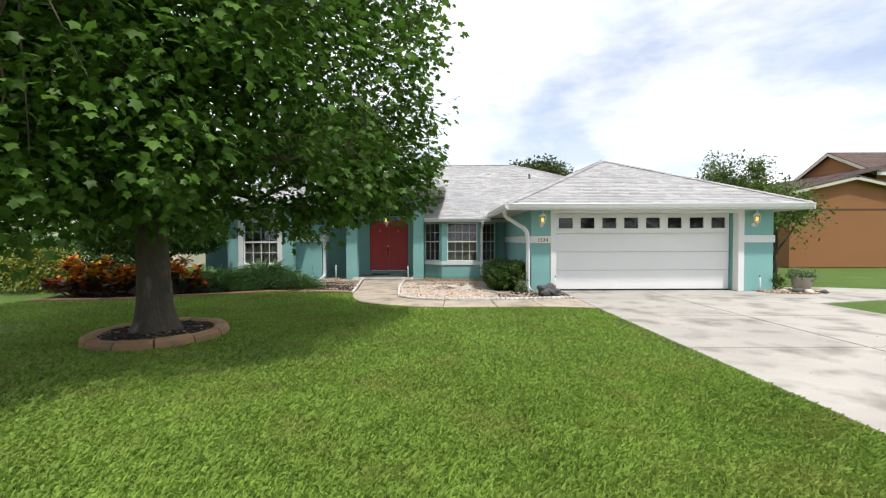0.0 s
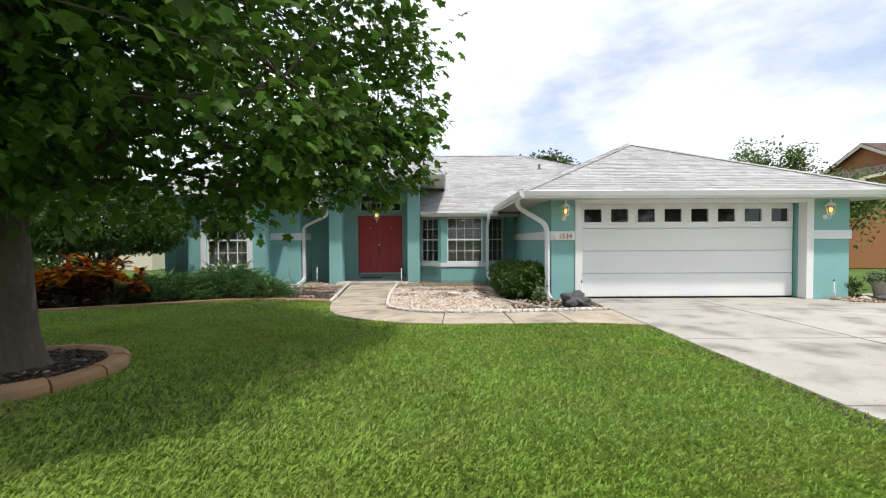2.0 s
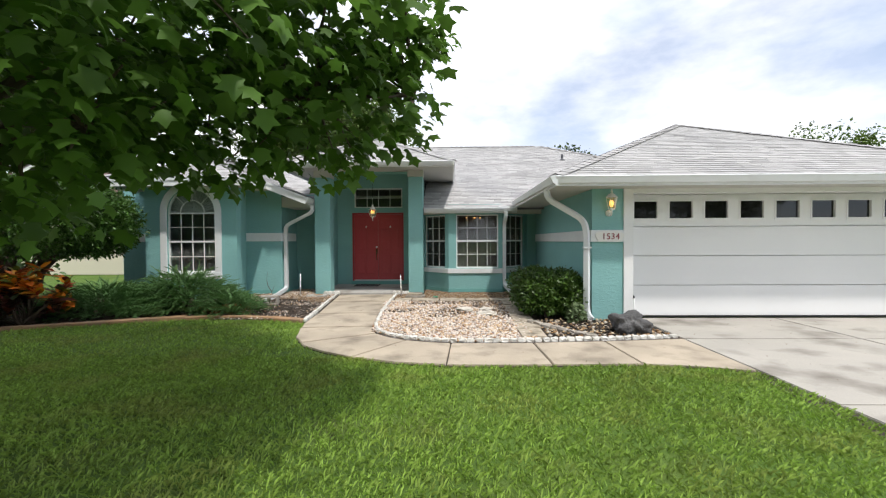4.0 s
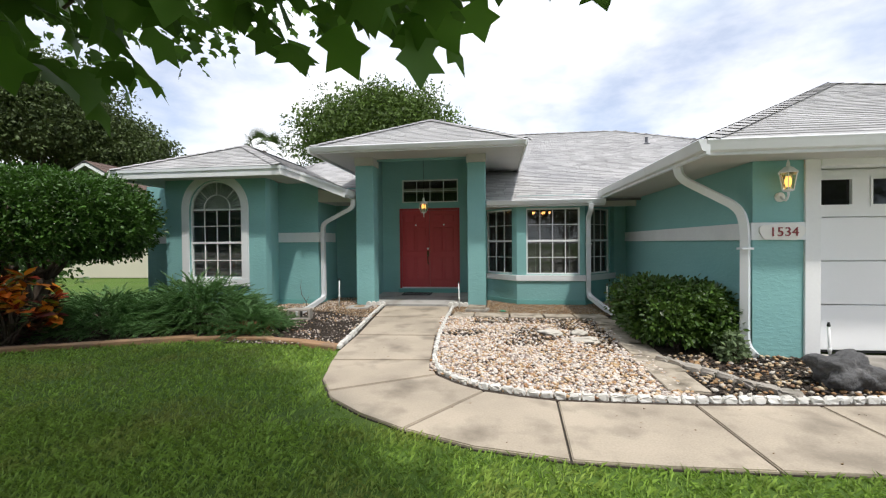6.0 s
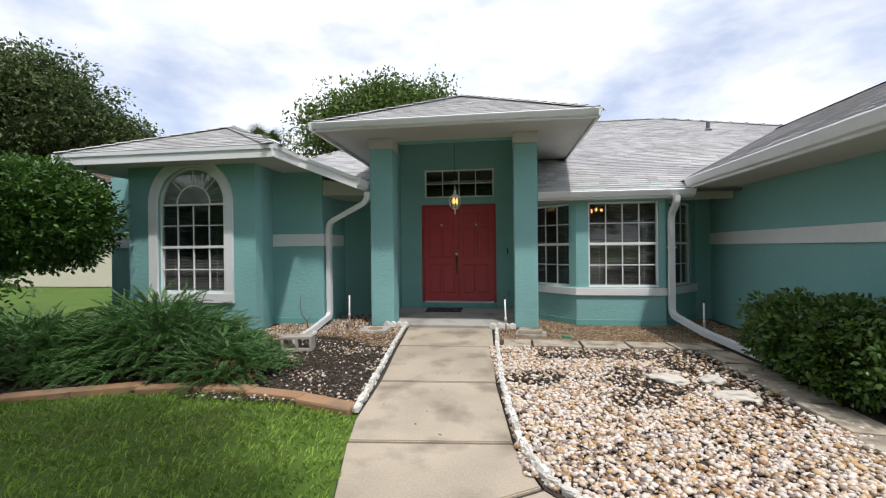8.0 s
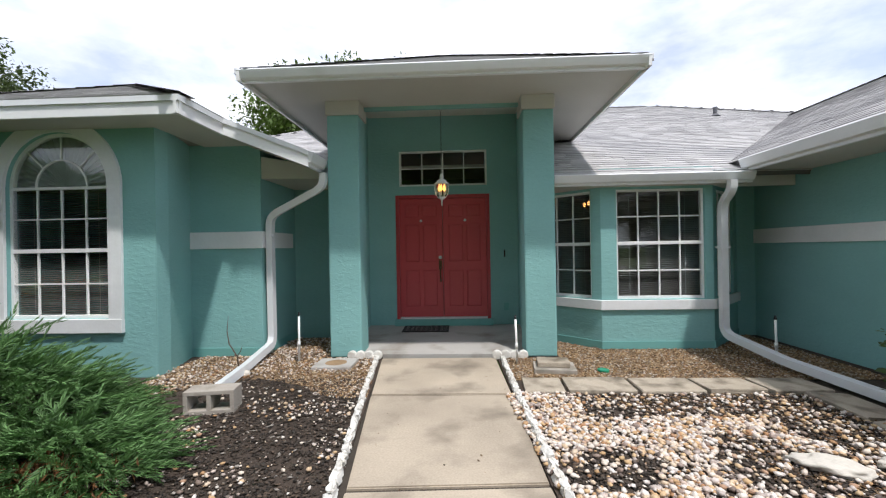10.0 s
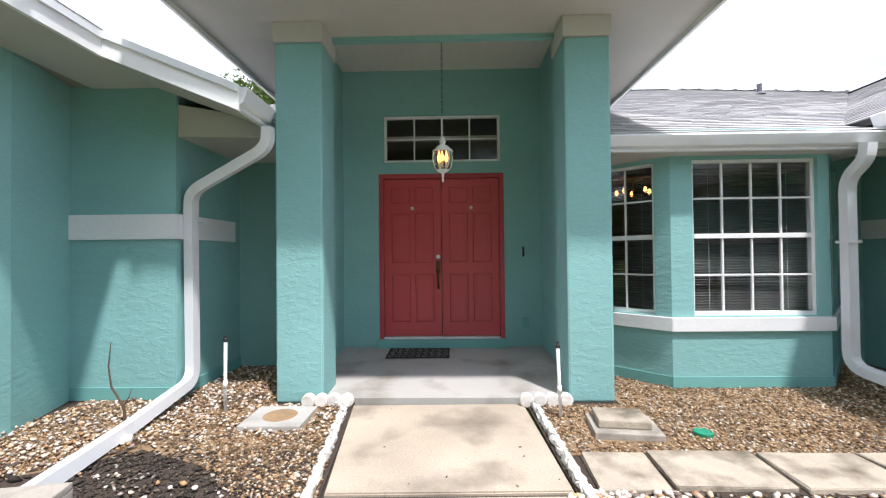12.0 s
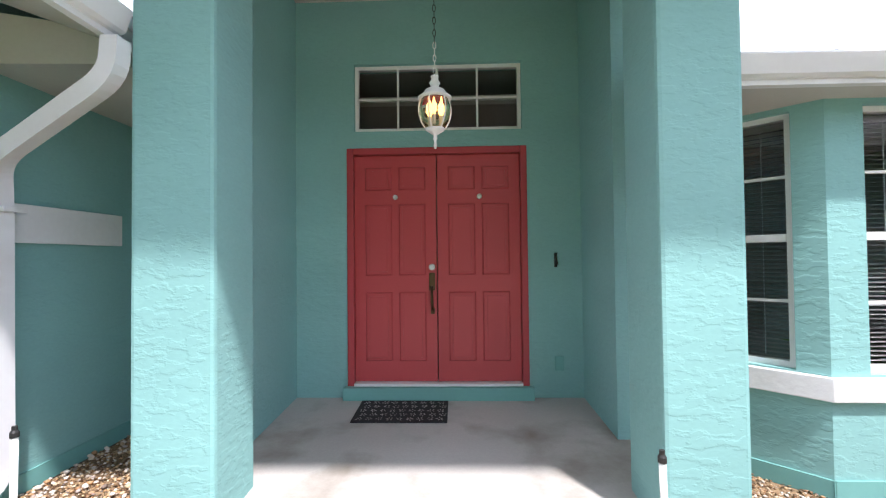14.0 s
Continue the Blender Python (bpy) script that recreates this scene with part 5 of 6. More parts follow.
edging = thing("garden_edging", (-2.3, 14.0, 0), "low edging of small white stones along the walk", "edging", kind="structure")
L_EDGE = [(-2.70, 15.98), (-2.62, 15.92), (-2.50, 14.8), (-2.30, 13.2), (-2.22, 12.45)]
for i, (p, a) in enumerate(along(L_EDGE, 0.115)):
    block("edging_stone", edging, p, a, (0.100, 0.048, 0.05), M_EDGE, i, lump=0.22, bev=0.38)
edging2 = thing("garden_edging", (0.0, 11.1, 0), "low edging of small white stones around the pebble bed", "edging", kind="structure")
R_EDGE = [(-1.10, 15.98), (-1.08, 14.75), (-1.03, 13.3), (-0.92, 12.1), (-0.86, 11.8), (-0.76, 11.54), (-0.55, 11.31), (-0.29, 11.15), (0.01, 11.04), (0.31, 10.98),
          (0.85, 10.98), (1.42, 11.0), (2.04, 11.06), (2.4, 11.09), (3.0, 11.16), (3.45, 11.24)]
for i, (p, a) in enumerate(along(R_EDGE, 0.115)):
    block("edging_stone", edging2, p, a, (0.100, 0.05, 0.048), M_EDGE, 100 + i, lump=0.22, bev=0.38)
kerb2 = thing("garden_edging", (2.2, 11.7, 0), "row of pale rough blocks beside the hedge", "edging", kind="structure")
for i, (p, a) in enumerate(along([(1.62, 12.15), (2.3, 11.1)], 0.17)):
    block("edging_stone", kerb2, p, a, (0.16, 0.09, 0.07), M_POT, 300 + i, lump=0.2, bev=0.36)
for cx_, owner in ((-2.78, edging), (-1.0, edging2)):
    for k in range(4):
        m = Matrix.Translation((cx_ + (k - 1.5) * 0.105, 15.985, 0.04)) @ Matrix.Rotation(radians(90), 4, "X") @ Matrix.Rotation(0.4 * k, 4, "Z")
        part("scallop_stone", lathe(bmesh.new(), [(0.048, -0.032), (0.057, -0.024), (0.059, 0.0), (0.057, 0.024), (0.048, 0.032)], seg=18, m=m), M_EDGE, owner)
bed_kerb = thing("garden_kerb", (-4.5, 12.5, 0), "tan concrete kerb blocks between lawn and bed", "kerb", kind="structure")
kerb_line = BED_EDGE[:-1] + [(-2.26, 12.47)]
kerb_length = sum(math.hypot(q[0] - p[0], q[1] - p[1]) for p, q in zip(kerb_line, kerb_line[1:]))
kerb_step = kerb_length / round(kerb_length / 0.58) + 0.0005
for i, (p, a) in enumerate(along(kerb_line, kerb_step)):
    block("kerb_block", bed_kerb, p + Vector((0.5 * kerb_step * math.cos(a), 0.5 * kerb_step * math.sin(a), -0.022)), a, (kerb_step, 0.16, 0.058), M_BLOCK, 400 + i, lump=0.06, bev=0.3)

# flat stepping stones along the pebble bed
steps = thing("stepping_stones", (0.3, 14.9, 0), "row of flat weathered paving stones along the pebbles", "stepping stones", kind="structure")
for i, (x0, x1) in enumerate(((-1.0, -0.62), (-0.60, 0.02), (0.04, 0.62), (0.64, 1.16), (1.18, 1.72))):
    block("paving_stone", steps, ((x0 + x1) / 2, 14.93 + 0.02 * (i % 2), -0.005), 0.02 * (i - 2), (x1 - x0 - 0.015, 0.38, 0.032), M_PAVER, 500 + i, lump=0.12, bev=0.25)
for i, y in enumerate((14.42, 13.83, 13.24, 12.65, 12.06, 11.5)):
    block("paving_stone", steps, (1.60 - 0.02 * i, y, -0.005), 1.57 + 0.05 * math.sin(i * 2), (0.565, 0.36, 0.032), M_PAVER, 520 + i, lump=0.12, bev=0.25)


def boulder(name, at, size, material, label, seed, category="rock", rough=0.28, yaw=0.0):
    bm = bmesh.new()
    bmesh.ops.create_icosphere(bm, subdivisions=4, radius=0.5)
    for v in bm.verts:
        d = noise.noise(v.co * 2.2 + Vector((seed, 0, 0))) * rough + noise.noise(v.co * 6 + Vector((0, seed, 0))) * rough * 0.6 - abs(noise.noise(v.co * 13 + Vector((0, 0, seed)))) * rough * 0.35
        v.co *= 1 + d
        v.co = Matrix.Rotation(yaw, 3, "Z") @ Vector((v.co.x * size[0], v.co.y * size[1], v.co.z * size[2])) + Vector(at) + Vector((0, 0, size[2] * 0.38))
    return tagged(part(name, bm, material, smooth=True), label, category)


boulder("rock", (2.95, 11.5, 0), (0.52, 0.40, 0.38), M_ROCK, "dark pitted lava rock on mulch by the garage", 3.0, rough=0.48)
for i, (x, y, sx, sy, sz, yw) in enumerate(((0.56, 13.46, 0.36, 0.21, 0.10, -0.5), (0.97, 13.46, 0.24, 0.17, 0.11, 0.3), (0.98, 13.04, 0.38, 0.15, 0.10, -0.2))):
    flat = boulder("flat_stone", (x, y, -0.012), (sx, sy, sz), M_PALEROCK, "pale flat stone lying on the pebbles", 31 + 4 * i, "stone", 0.34, yw)
    tagged(flat, group="flat stones on the pebbles")
boulder("stone", (-3.92, 15.30, 0), (0.10, 0.07, 0.07), M_PALEROCK, "small tan stone on the mulch", 8.0, "stone", 0.15)

# ---- grass blades over the near lawn ----


def lawn_ok(x, y):
    if y > 12.85 or x > DRIVE_X0 - 0.005 or math.hypot(x - RING_C[0], y - RING_C[1]) < RING_R + 0.10:
        return False
    if x < -2.17:
        return y < interp(BED_EDGE, x) - 0.09
    return y < interp(WALK_OUT[1:], x) - 0.005


def grass():
    rng = np.random.default_rng(3)
    quota = ((210000, (-3.8, 1.6), (3.55, 6.2)), (115000, (-7.0, 4.6), (3.55, 10.3)), (52000, (-10.3, 7.9), (-1.0, 12.8)), (28000, (-8.6, 2.4), (-2.4, 7.1)))
    P = []
    for n, lo, hi in quota:
        q = np.column_stack((rng.uniform(lo[0], hi[0], n), rng.uniform(lo[1], hi[1], n)))
        # thin out towards the rim of each stretch, so that no straight edge shows
        rim = np.minimum(np.minimum(q[:, 0] - lo[0], hi[0] - q[:, 0] + 2 * (hi[0] > 3.5)), np.minimum(q[:, 1] - lo[1], hi[1] - q[:, 1] + 2 * (hi[1] > 10)))
        q = q[rng.random(n) < np.clip(rim / 1.0, 0, 1)]
        P.append(np.array([p for p in q if lawn_ok(p[0], p[1])]))
    p = np.concatenate(P)
    n = len(p)
    yaw = rng.random(n) * 6.283
    lean = 0.25 + 0.75 * rng.random(n)
    h = 0.035 + 0.035 * rng.random(n)
    y = np.column_stack((np.cos(yaw) * lean, np.sin(yaw) * lean, np.ones(n)))
    up = np.column_stack((np.cos(yaw), np.sin(yaw), np.zeros(n)))
    m = axes(y, up)
    m[:, :, 0] *= (0.0055 + 0.0035 * rng.random((n, 1)))
    m[:, :, 1] *= h[:, None]
    m[:, :, 2] *= h[:, None]
    tv = [(-0.5, 0, 0), (0.5, 0, 0), (0.42, 0.6, -0.05), (0, 1.0, 0.28)]
    g = scatter("grass", tv, [(0, 1, 2), (0, 2, 3)], m, np.column_stack((p, np.full(n, -0.032))), M_BLADE, kind="stuff")
    tagged(g, "short green lawn grass blades, partly yellowed", "grass")


grass()

# ---- shrubs ----


def shell_points(rng, n, centre, radii, inner=0.7, low=-1.0, box_like=2.0, jitter=0.06):
    """Points in the outer part of a rounded body."""
    d = unit(rng, n)
    k = (np.abs(d) ** box_like).sum(axis=1, keepdims=True) ** (-1 / box_like)
    r = inner + (1 - inner) * rng.random((n, 1)) + rng.normal(0, jitter, (n, 1))
    p = d * k * r
    p = p[p[:, 2] > low]
    return p * np.asarray(radii) + np.asarray(centre)


def hedge():
    rng, rnd = np.random.default_rng(21), random.Random(21)
    t = thing("hedge", (2.1, 13.3, 0), "clipped boxy green hedge against the garage wall", "hedge")
    c = shell_points(rng, 760, (2.10, 13.34, 0.42), (0.54, 0.90, 0.345), 0.72, box_like=5.0)
    foliage("leaves", rng, c, 26, 0.10, 0.058, M_HEDGE, t, droop=0.1, leaf="oval", up_bias=0.5, out_from=(2.08, 13.35, 0.3))
    bm = bmesh.new()
    for k in range(26):
        b = Vector((2.08 + rnd.uniform(-0.3, 0.3), 13.35 + rnd.uniform(-0.7, 0.7), -0.02))
        limb_tubes(bm, b, b + Vector((rnd.uniform(-0.28, 0.28), rnd.uniform(-0.3, 0.3), rnd.uniform(0.5, 0.75))), 0.014, 0.004, rnd)
    tagged(part("stems", bm, M_TWIG, t), kind="stuff")


def round_shrub():
    rng, rnd = np.random.default_rng(22), random.Random(22)
    t = thing("ornamental_tree", (-8.7, 13.9, 0), "low multi-trunked ornamental tree with clipped round crown", "tree")
    cx, cy, cz = -8.55, 13.9, 1.80
    c = shell_points(rng, 2600, (cx, cy, cz), (1.85, 1.5, 0.88), 0.78, low=-0.75, box_like=2.6, jitter=0.035)
    foliage("crown", rng, c, 26, 0.14, 0.075, M_SHRUB, t, droop=0.1, leaf="leaf", up_bias=0.55, out_from=(cx, cy, 1.2))
    bm = bmesh.new()
    for k in range(7):
        a = k * 0.9
        mid = Vector((-8.7 + 0.35 * math.cos(a), 13.9 + 0.25 * math.sin(a), 0.75))
        limb_tubes(bm, (-8.75 + 0.1 * math.cos(a), 13.9 + 0.1 * math.sin(a), -0.02), mid, 0.075, 0.05, rnd, 0.05)
        for j in range(3):
            limb_tubes(bm, mid, (cx + 1.4 * math.cos(a + j - 1), cy + 1.1 * math.sin(a + j - 1), 1.5 + 0.3 * rnd.random()), 0.04, 0.012, rnd, 0.1)
    part("trunk", bm, M_TWIG, t, smooth=True)


def juniper():
    rng, rnd = np.random.default_rng(23), random.Random(23)
    for (x, y, rx, ry, h) in ((-5.1, 13.6, 1.25, 0.8, 0.76), (-6.45, 13.3, 1.35, 0.8, 0.55), (-3.95, 13.25, 0.5, 0.42, 0.34)):
        t = thing("juniper_shrub", (x, y, 0), "spreading blue-green juniper shrub on dark mulch", "shrub", "junipers in the front bed")
        n = 1400 if rx > 1 else 320
        a, r = rng.random(n) * 6.283, np.sqrt(rng.random(n))
        p = np.column_stack((x + rx * 0.92 * r * np.cos(a), y + ry * 0.92 * r * np.sin(a), h * (0.12 + 0.88 * (1 - r ** 2)) * (0.45 + 0.55 * rng.random(n))))
        # each spray is a flat feather: short needles on both sides of an arching stem
        out = np.column_stack((np.cos(a) * (0.35 + r), np.sin(a) * (0.35 + r), 0.22 + 0.40 * rng.random(n)))
        out += rng.normal(0, 0.28, out.shape)
        out /= np.linalg.norm(out, axis=1, keepdims=True)
        per = 40
        side = axes(out, np.tile([[0, 0, 1.0]], (n, 1)) + unit(rng, n) * 0.5)[:, :, 0]
        P, D, S = (np.repeat(q, per, axis=0) for q in (p, out, side))
        s = np.tile(np.linspace(0, 1, per), n)
        L = np.repeat(0.20 + 0.24 * rng.random(n), per)
        P = P + D * (s * L)[:, None]
        P[:, 2] -= 0.09 * s ** 2
        flip = np.tile(np.where(np.arange(per) % 2, 1.0, -1.0), n)
        Y = D + S * (flip * 0.75 * (1.05 - s))[:, None] + unit(rng, n * per) * 0.22
        m = axes(Y, np.tile([[0, 0, 1.0]], (n * per, 1)) + unit(rng, n * per) * 0.6) * (0.078 * (1.05 - 0.5 * s))[:, None, None]
        m[:, :, 0] *= 0.28
        scatter("sprays", LEAF_V, LEAF_F, m, P, M_JUNIPER, t)
        bm = bmesh.new()
        for q in p[::36]:
            limb_tubes(bm, (x + rnd.uniform(-0.1, 0.1), y + rnd.uniform(-0.1, 0.1), -0.01), tuple(q), 0.014, 0.004, rnd, 0.1, 3)
        tagged(part("branches", bm, M_TWIG, t), kind="stuff")
    t = thing("dry_juniper_sprig", (-3.95, 13.1, 0), "small dry brown juniper sprig at the bed edge", "shrub")
    n = 700
    p = np.column_stack((rng.normal(-4.0, 0.22, n), rng.normal(13.12, 0.1, n), 0.02 + 0.14 * rng.random(n)))
    m = axes(unit(rng, n) + np.array([[0, -0.3, 0.6]]), unit(rng, n)) * 0.07
    m[:, :, 0] *= 0.4
    scatter("sprays", LEAF_V, LEAF_F, m, p, M_BROWNNEEDLE, t)


def croton(x, y, r, h, seed, material, label, n=90, size=0.2):
    rng, rnd = np.random.default_rng(seed), random.Random(seed)
    t = thing("croton_shrub", (x, y, 0), label, "shrub", "crotons in the front bed")
    stems = []
    for k in range(n // 6):
        a, q = rnd.random() * 6.283, math.sqrt(rnd.random())
        stems.append((x + r * q * math.cos(a), y + r * 0.75 * q * math.sin(a), h * (0.45 + 0.5 * rnd.random()) * (1 - 0.3 * q)))
    bm = bmesh.new()
    for s in stems:
        limb_tubes(bm, (x + rnd.uniform(-0.1, 0.1), y + rnd.uniform(-0.1, 0.1), -0.02), s, 0.014, 0.006, rnd, 0.05, 3)
    tagged(part("stems", bm, M_TWIG, t), kind="stuff")
    per = 22
    c = np.repeat(np.array(stems), per, axis=0)
    m_n = len(c)
    a = rng.random(m_n) * 6.283
    lift = rng.uniform(-0.2, 1.1, m_n)
    y_ = np.column_stack((np.cos(a), np.sin(a), lift))
    m = axes(y_, np.tile([[0, 0, 1.0]], (m_n, 1)) + unit(rng, m_n) * 0.3) * (size * (0.7 + 0.6 * rng.random((m_n, 1, 1))))
    m[:, :, 0] *= 0.95
    c[:, 2] += rng.uniform(-0.22, 0.06, m_n)
    scatter("leaves", OVAL_V, OVAL_F, m, c, material, t)


hedge()
round_shrub()
juniper()
for i, (x, y, r, h) in enumerate(((-9.35, 12.0, 0.75, 1.05), (-8.5, 11.95, 0.75, 1.15), (-7.7, 12.1, 0.7, 1.2), (-6.85, 12.25, 0.62, 1.05))):
    croton(x, y, r, h, 40 + i, M_CROTON, "croton shrub with broad orange, red and yellow leaves", 120)
    croton(x, y - 0.1, r * 1.05, h * 0.62, 60 + i, M_CROTON_DARK, "low dark purple croton under the orange ones", 84)


def bush(name, at, radii, n, per, size, material, label, seed, category="shrub", leaf="oval", low=-0.8, inner=0.5):
    rng, rnd = np.random.default_rng(seed), random.Random(seed)
    t = thing(name, (at[0], at[1], at[2]), label, category)
    c = shell_points(rng, n, (at[0], at[1], at[2] + radii[2] * 0.9), radii, inner, low=low, jitter=0.1)
    foliage("leaves", rng, c, per, 0.13 * max(radii), size, material, t, leaf=leaf, up_bias=0.5, out_from=at)
    bm = bmesh.new()
    for k in range(9):
        a = k * 0.7
        limb_tubes(bm, at, (at[0] + radii[0] * 0.6 * math.cos(a), at[1] + radii[1] * 0.6 * math.sin(a), at[2] + radii[2] * 1.2), 0.015, 0.005, rnd)
    tagged(part("stems", bm, M_TWIG, t), kind="stuff")
    return t


bush("yellow_bush", (-11.6, 13.2, 0), (1.5, 1.0, 0.65), 300, 14, 0.10, M_YELLOWBUSH, "yellow-green leafy bush beyond the crotons", 71)
bush("dark_bush", (-12.5, 15.5, 0), (2.6, 1.2, 1.0), 420, 14, 0.13, M_SHRUB, "dark green leafy bush behind the yellow one", 72)
bush("small_shrub", (9.55, 12.75, 0), (0.33, 0.3, 0.26), 130, 12, 0.055, M_HEDGE, "small round green shrub beside the garage pier", 73)
# planter pot with a grey-green plant
pot = thing("planter_pot", (10.05, 12.3, 0), "weathered concrete pot holding a grey-green plant", "planter")
bm = bmesh.new()
lathe(bm, [(0.17, 0), (0.18, 0.02), (0.225, 0.30), (0.255, 0.36), (0.265, 0.40), (0.245, 0.405), (0.235, 0.36), (0.02, 0.355)], at=(10.05, 12.3, 0), seg=24)
part("pot", bm, M_POT, pot, smooth=True)
rngp = np.random.default_rng(74)
foliage("plant", rngp, shell_points(rngp, 160, (10.05, 12.3, 0.46), (0.36, 0.33, 0.13), 0.4), 14, 0.07, 0.05, M_SAGE, pot, leaf="leaf", up_bias=0.5)
for i, (x, y, s) in enumerate(((9.7, 12.0, 0.22), (9.45, 12.15, 0.16), (10.35, 11.95, 0.15), (9.95, 11.95, 0.18))):
    boulder("stone", (x, y, 0), (s * 1.3, s, s * 0.7), M_PALEROCK if i % 2 else M_ROCK, "rough brown-grey stone by the planter pot", 20 + i, "stone", 0.25)

# ---- trees and houses beyond ----


def far_tree(name, base, height, radii, clear, n, size, material, label, seed, per=14, spread=None, lobes=7, airy=0.0):
    rng, rnd = np.random.default_rng(seed), random.Random(seed)
    t = thing(name, base, label, "tree")
    b = Vector(base)
    cz = clear + (height - clear) / 2
    bm = bmesh.new()
    sweep(bm, [b, b + Vector((0.1, 0, clear * 0.6)), b + Vector((0, 0, clear)), b + Vector((0.2, 0.1, height * 0.8))], [0.045 * height * 0.55, 0.032 * height * 0.55, 0.026 * height * 0.55, 0.03], 9)
    cs = []
    for k in range(lobes):
        a, q = 2.4 * k, math.sqrt((k + 0.5) / lobes) * 0.62
        lobe = b + Vector((radii[0] * q * math.cos(a), radii[1] * q * math.sin(a), cz + (height - clear) * 0.3 * (0.75 - q * 1.5 + 0.3 * rnd.random())))
        limb_tubes(bm, b + Vector((0, 0, clear * 0.9)), lobe, 0.012 * height, 0.02, rnd, 0.08, 4)
        lr = (radii[0] * 0.55, radii[1] * 0.55, (height - clear) * 0.32)
        cs.append(shell_points(rng, n // lobes, lobe, lr, 0.55, jitter=0.14))
    part("trunk", bm, M_BARK, t, smooth=True)
    c = np.concatenate(cs)
    top = b.z + height
    c = c[c[:, 2] < top]
    if airy:
        keep = np.array([noise.noise(Vector(p) * 0.8) > airy - 0.5 for p in c])
        c = c[keep]
    foliage("crown", rng, c, per, spread or size * 2.2, size, material, t, leaf="leaf", up_bias=0.5, droop=0.2)
    return t


far_tree("tree", (-8.6, 36.5, 0), 12.6, (6.2, 5.0), 4.0, 4600, 0.25, M_BACKTREE, "broad bright green tree behind the house", 81)
far_tree("oak_tree", (-33.2, 33.0, 0), 15.2, (6.9, 5.6), 4.5, 4600, 0.26, M_OAK, "large dark green oak beyond the neighbouring house", 82)
far_tree("oak_tree", (-27.8, 35.0, 0), 11.0, (3.9, 3.8), 3.5, 3200, 0.24, M_OAK, "dark green oak beyond the neighbouring house", 83)
far_tree("oak_tree", (-20.5, 40.0, 0), 7.4, (2.4, 2.6), 2.6, 900, 0.3, M_OAK, "small dark tree far behind the houses", 84)
far_tree("oak_tree", (-30.0, 21.0, 0), 11.5, (6.0, 3.5), 3.0, 1600, 0.4, M_OAK, "dark spreading oak at the side of the lawn", 85)
far_tree("tree", (14.2, 20.5, 0), 5.5, (1.9, 1.7), 1.6, 1500, 0.13, M_BACKTREE, "slender light green tree beside the garage", 86, airy=0.45)
far_tree("tree", (11.6, 15.2, 0), 3.4, (1.5, 1.2), 0.9, 520, 0.12, M_BACKTREE, "small leafy tree against the garage side", 87, airy=0.3)
far_tree("oak_tree", (9.6, 42.0, 0), 9.15, (3.4, 3.0), 4.0, 1000, 0.36, M_OAK, "dark tree crown far behind the roof", 88)
# out-of-view row across the street, sized to darken what the windows reflect
for i, (x, y, h, r) in enumerate(((-24, -34, 14, 8), (-12, -37, 15, 8), (-1, -35, 13, 7.5), (10, -38, 15, 8), (22, -36, 14, 8), (34, -33, 13, 8), (-36, -35, 14, 8))):
    far_tree("oak_tree", (x, y, 0), h, (r, r * 0.7), 1.2, 560, 0.75, M_OAK, "unseen dark green tree opposite the house, for window reflections", 90 + i, per=12)


def palm(base, h, seed):
    rnd = random.Random(seed)
    t = thing("palm_tree", base, "fan palm with grey trunk behind the roof", "palm tree")
    b = Vector(base)
    part("trunk", sweep(bmesh.new(), [b, b + Vector((0.1, 0, h * 0.5)), b + Vector((0, 0, h))], [0.2, 0.16, 0.15], 10), M_BARK, t, smooth=True)
    vs, fs = [], []
    for k in range(34):
        a, e = rnd.random() * 6.283, rnd.uniform(-0.5, 1.2)
        d = Vector((math.cos(a) * math.cos(e), math.sin(a) * math.cos(e), math.sin(e)))
        hub = b + Vector((0, 0, h)) + d * 0.9
        side = d.cross(Vector((0, 0, 1))).normalized()
        for j in range(-7, 8):
            w = (d * math.cos(j * 0.2) + side * math.sin(j * 0.2)).normalized()
            o = len(vs)
            n = w.cross(d.cross(side)).normalized() * 0.03
            vs += [hub + n, hub - n, hub + w * 0.85 - Vector((0, 0, 0.18 + 0.2 * abs(j) / 7))]
            fs.append((o, o + 1, o + 2))
    raw("fronds", vs, fs, M_PALM, t)


palm((-14.2, 31.0, 0), 7.0, 5)

# neighbouring house on the west side: beige, brown gabled roof
nh = thing("neighbour_house", (-20, 26, 0), "beige stucco house with brown shingle gable roof", "house")


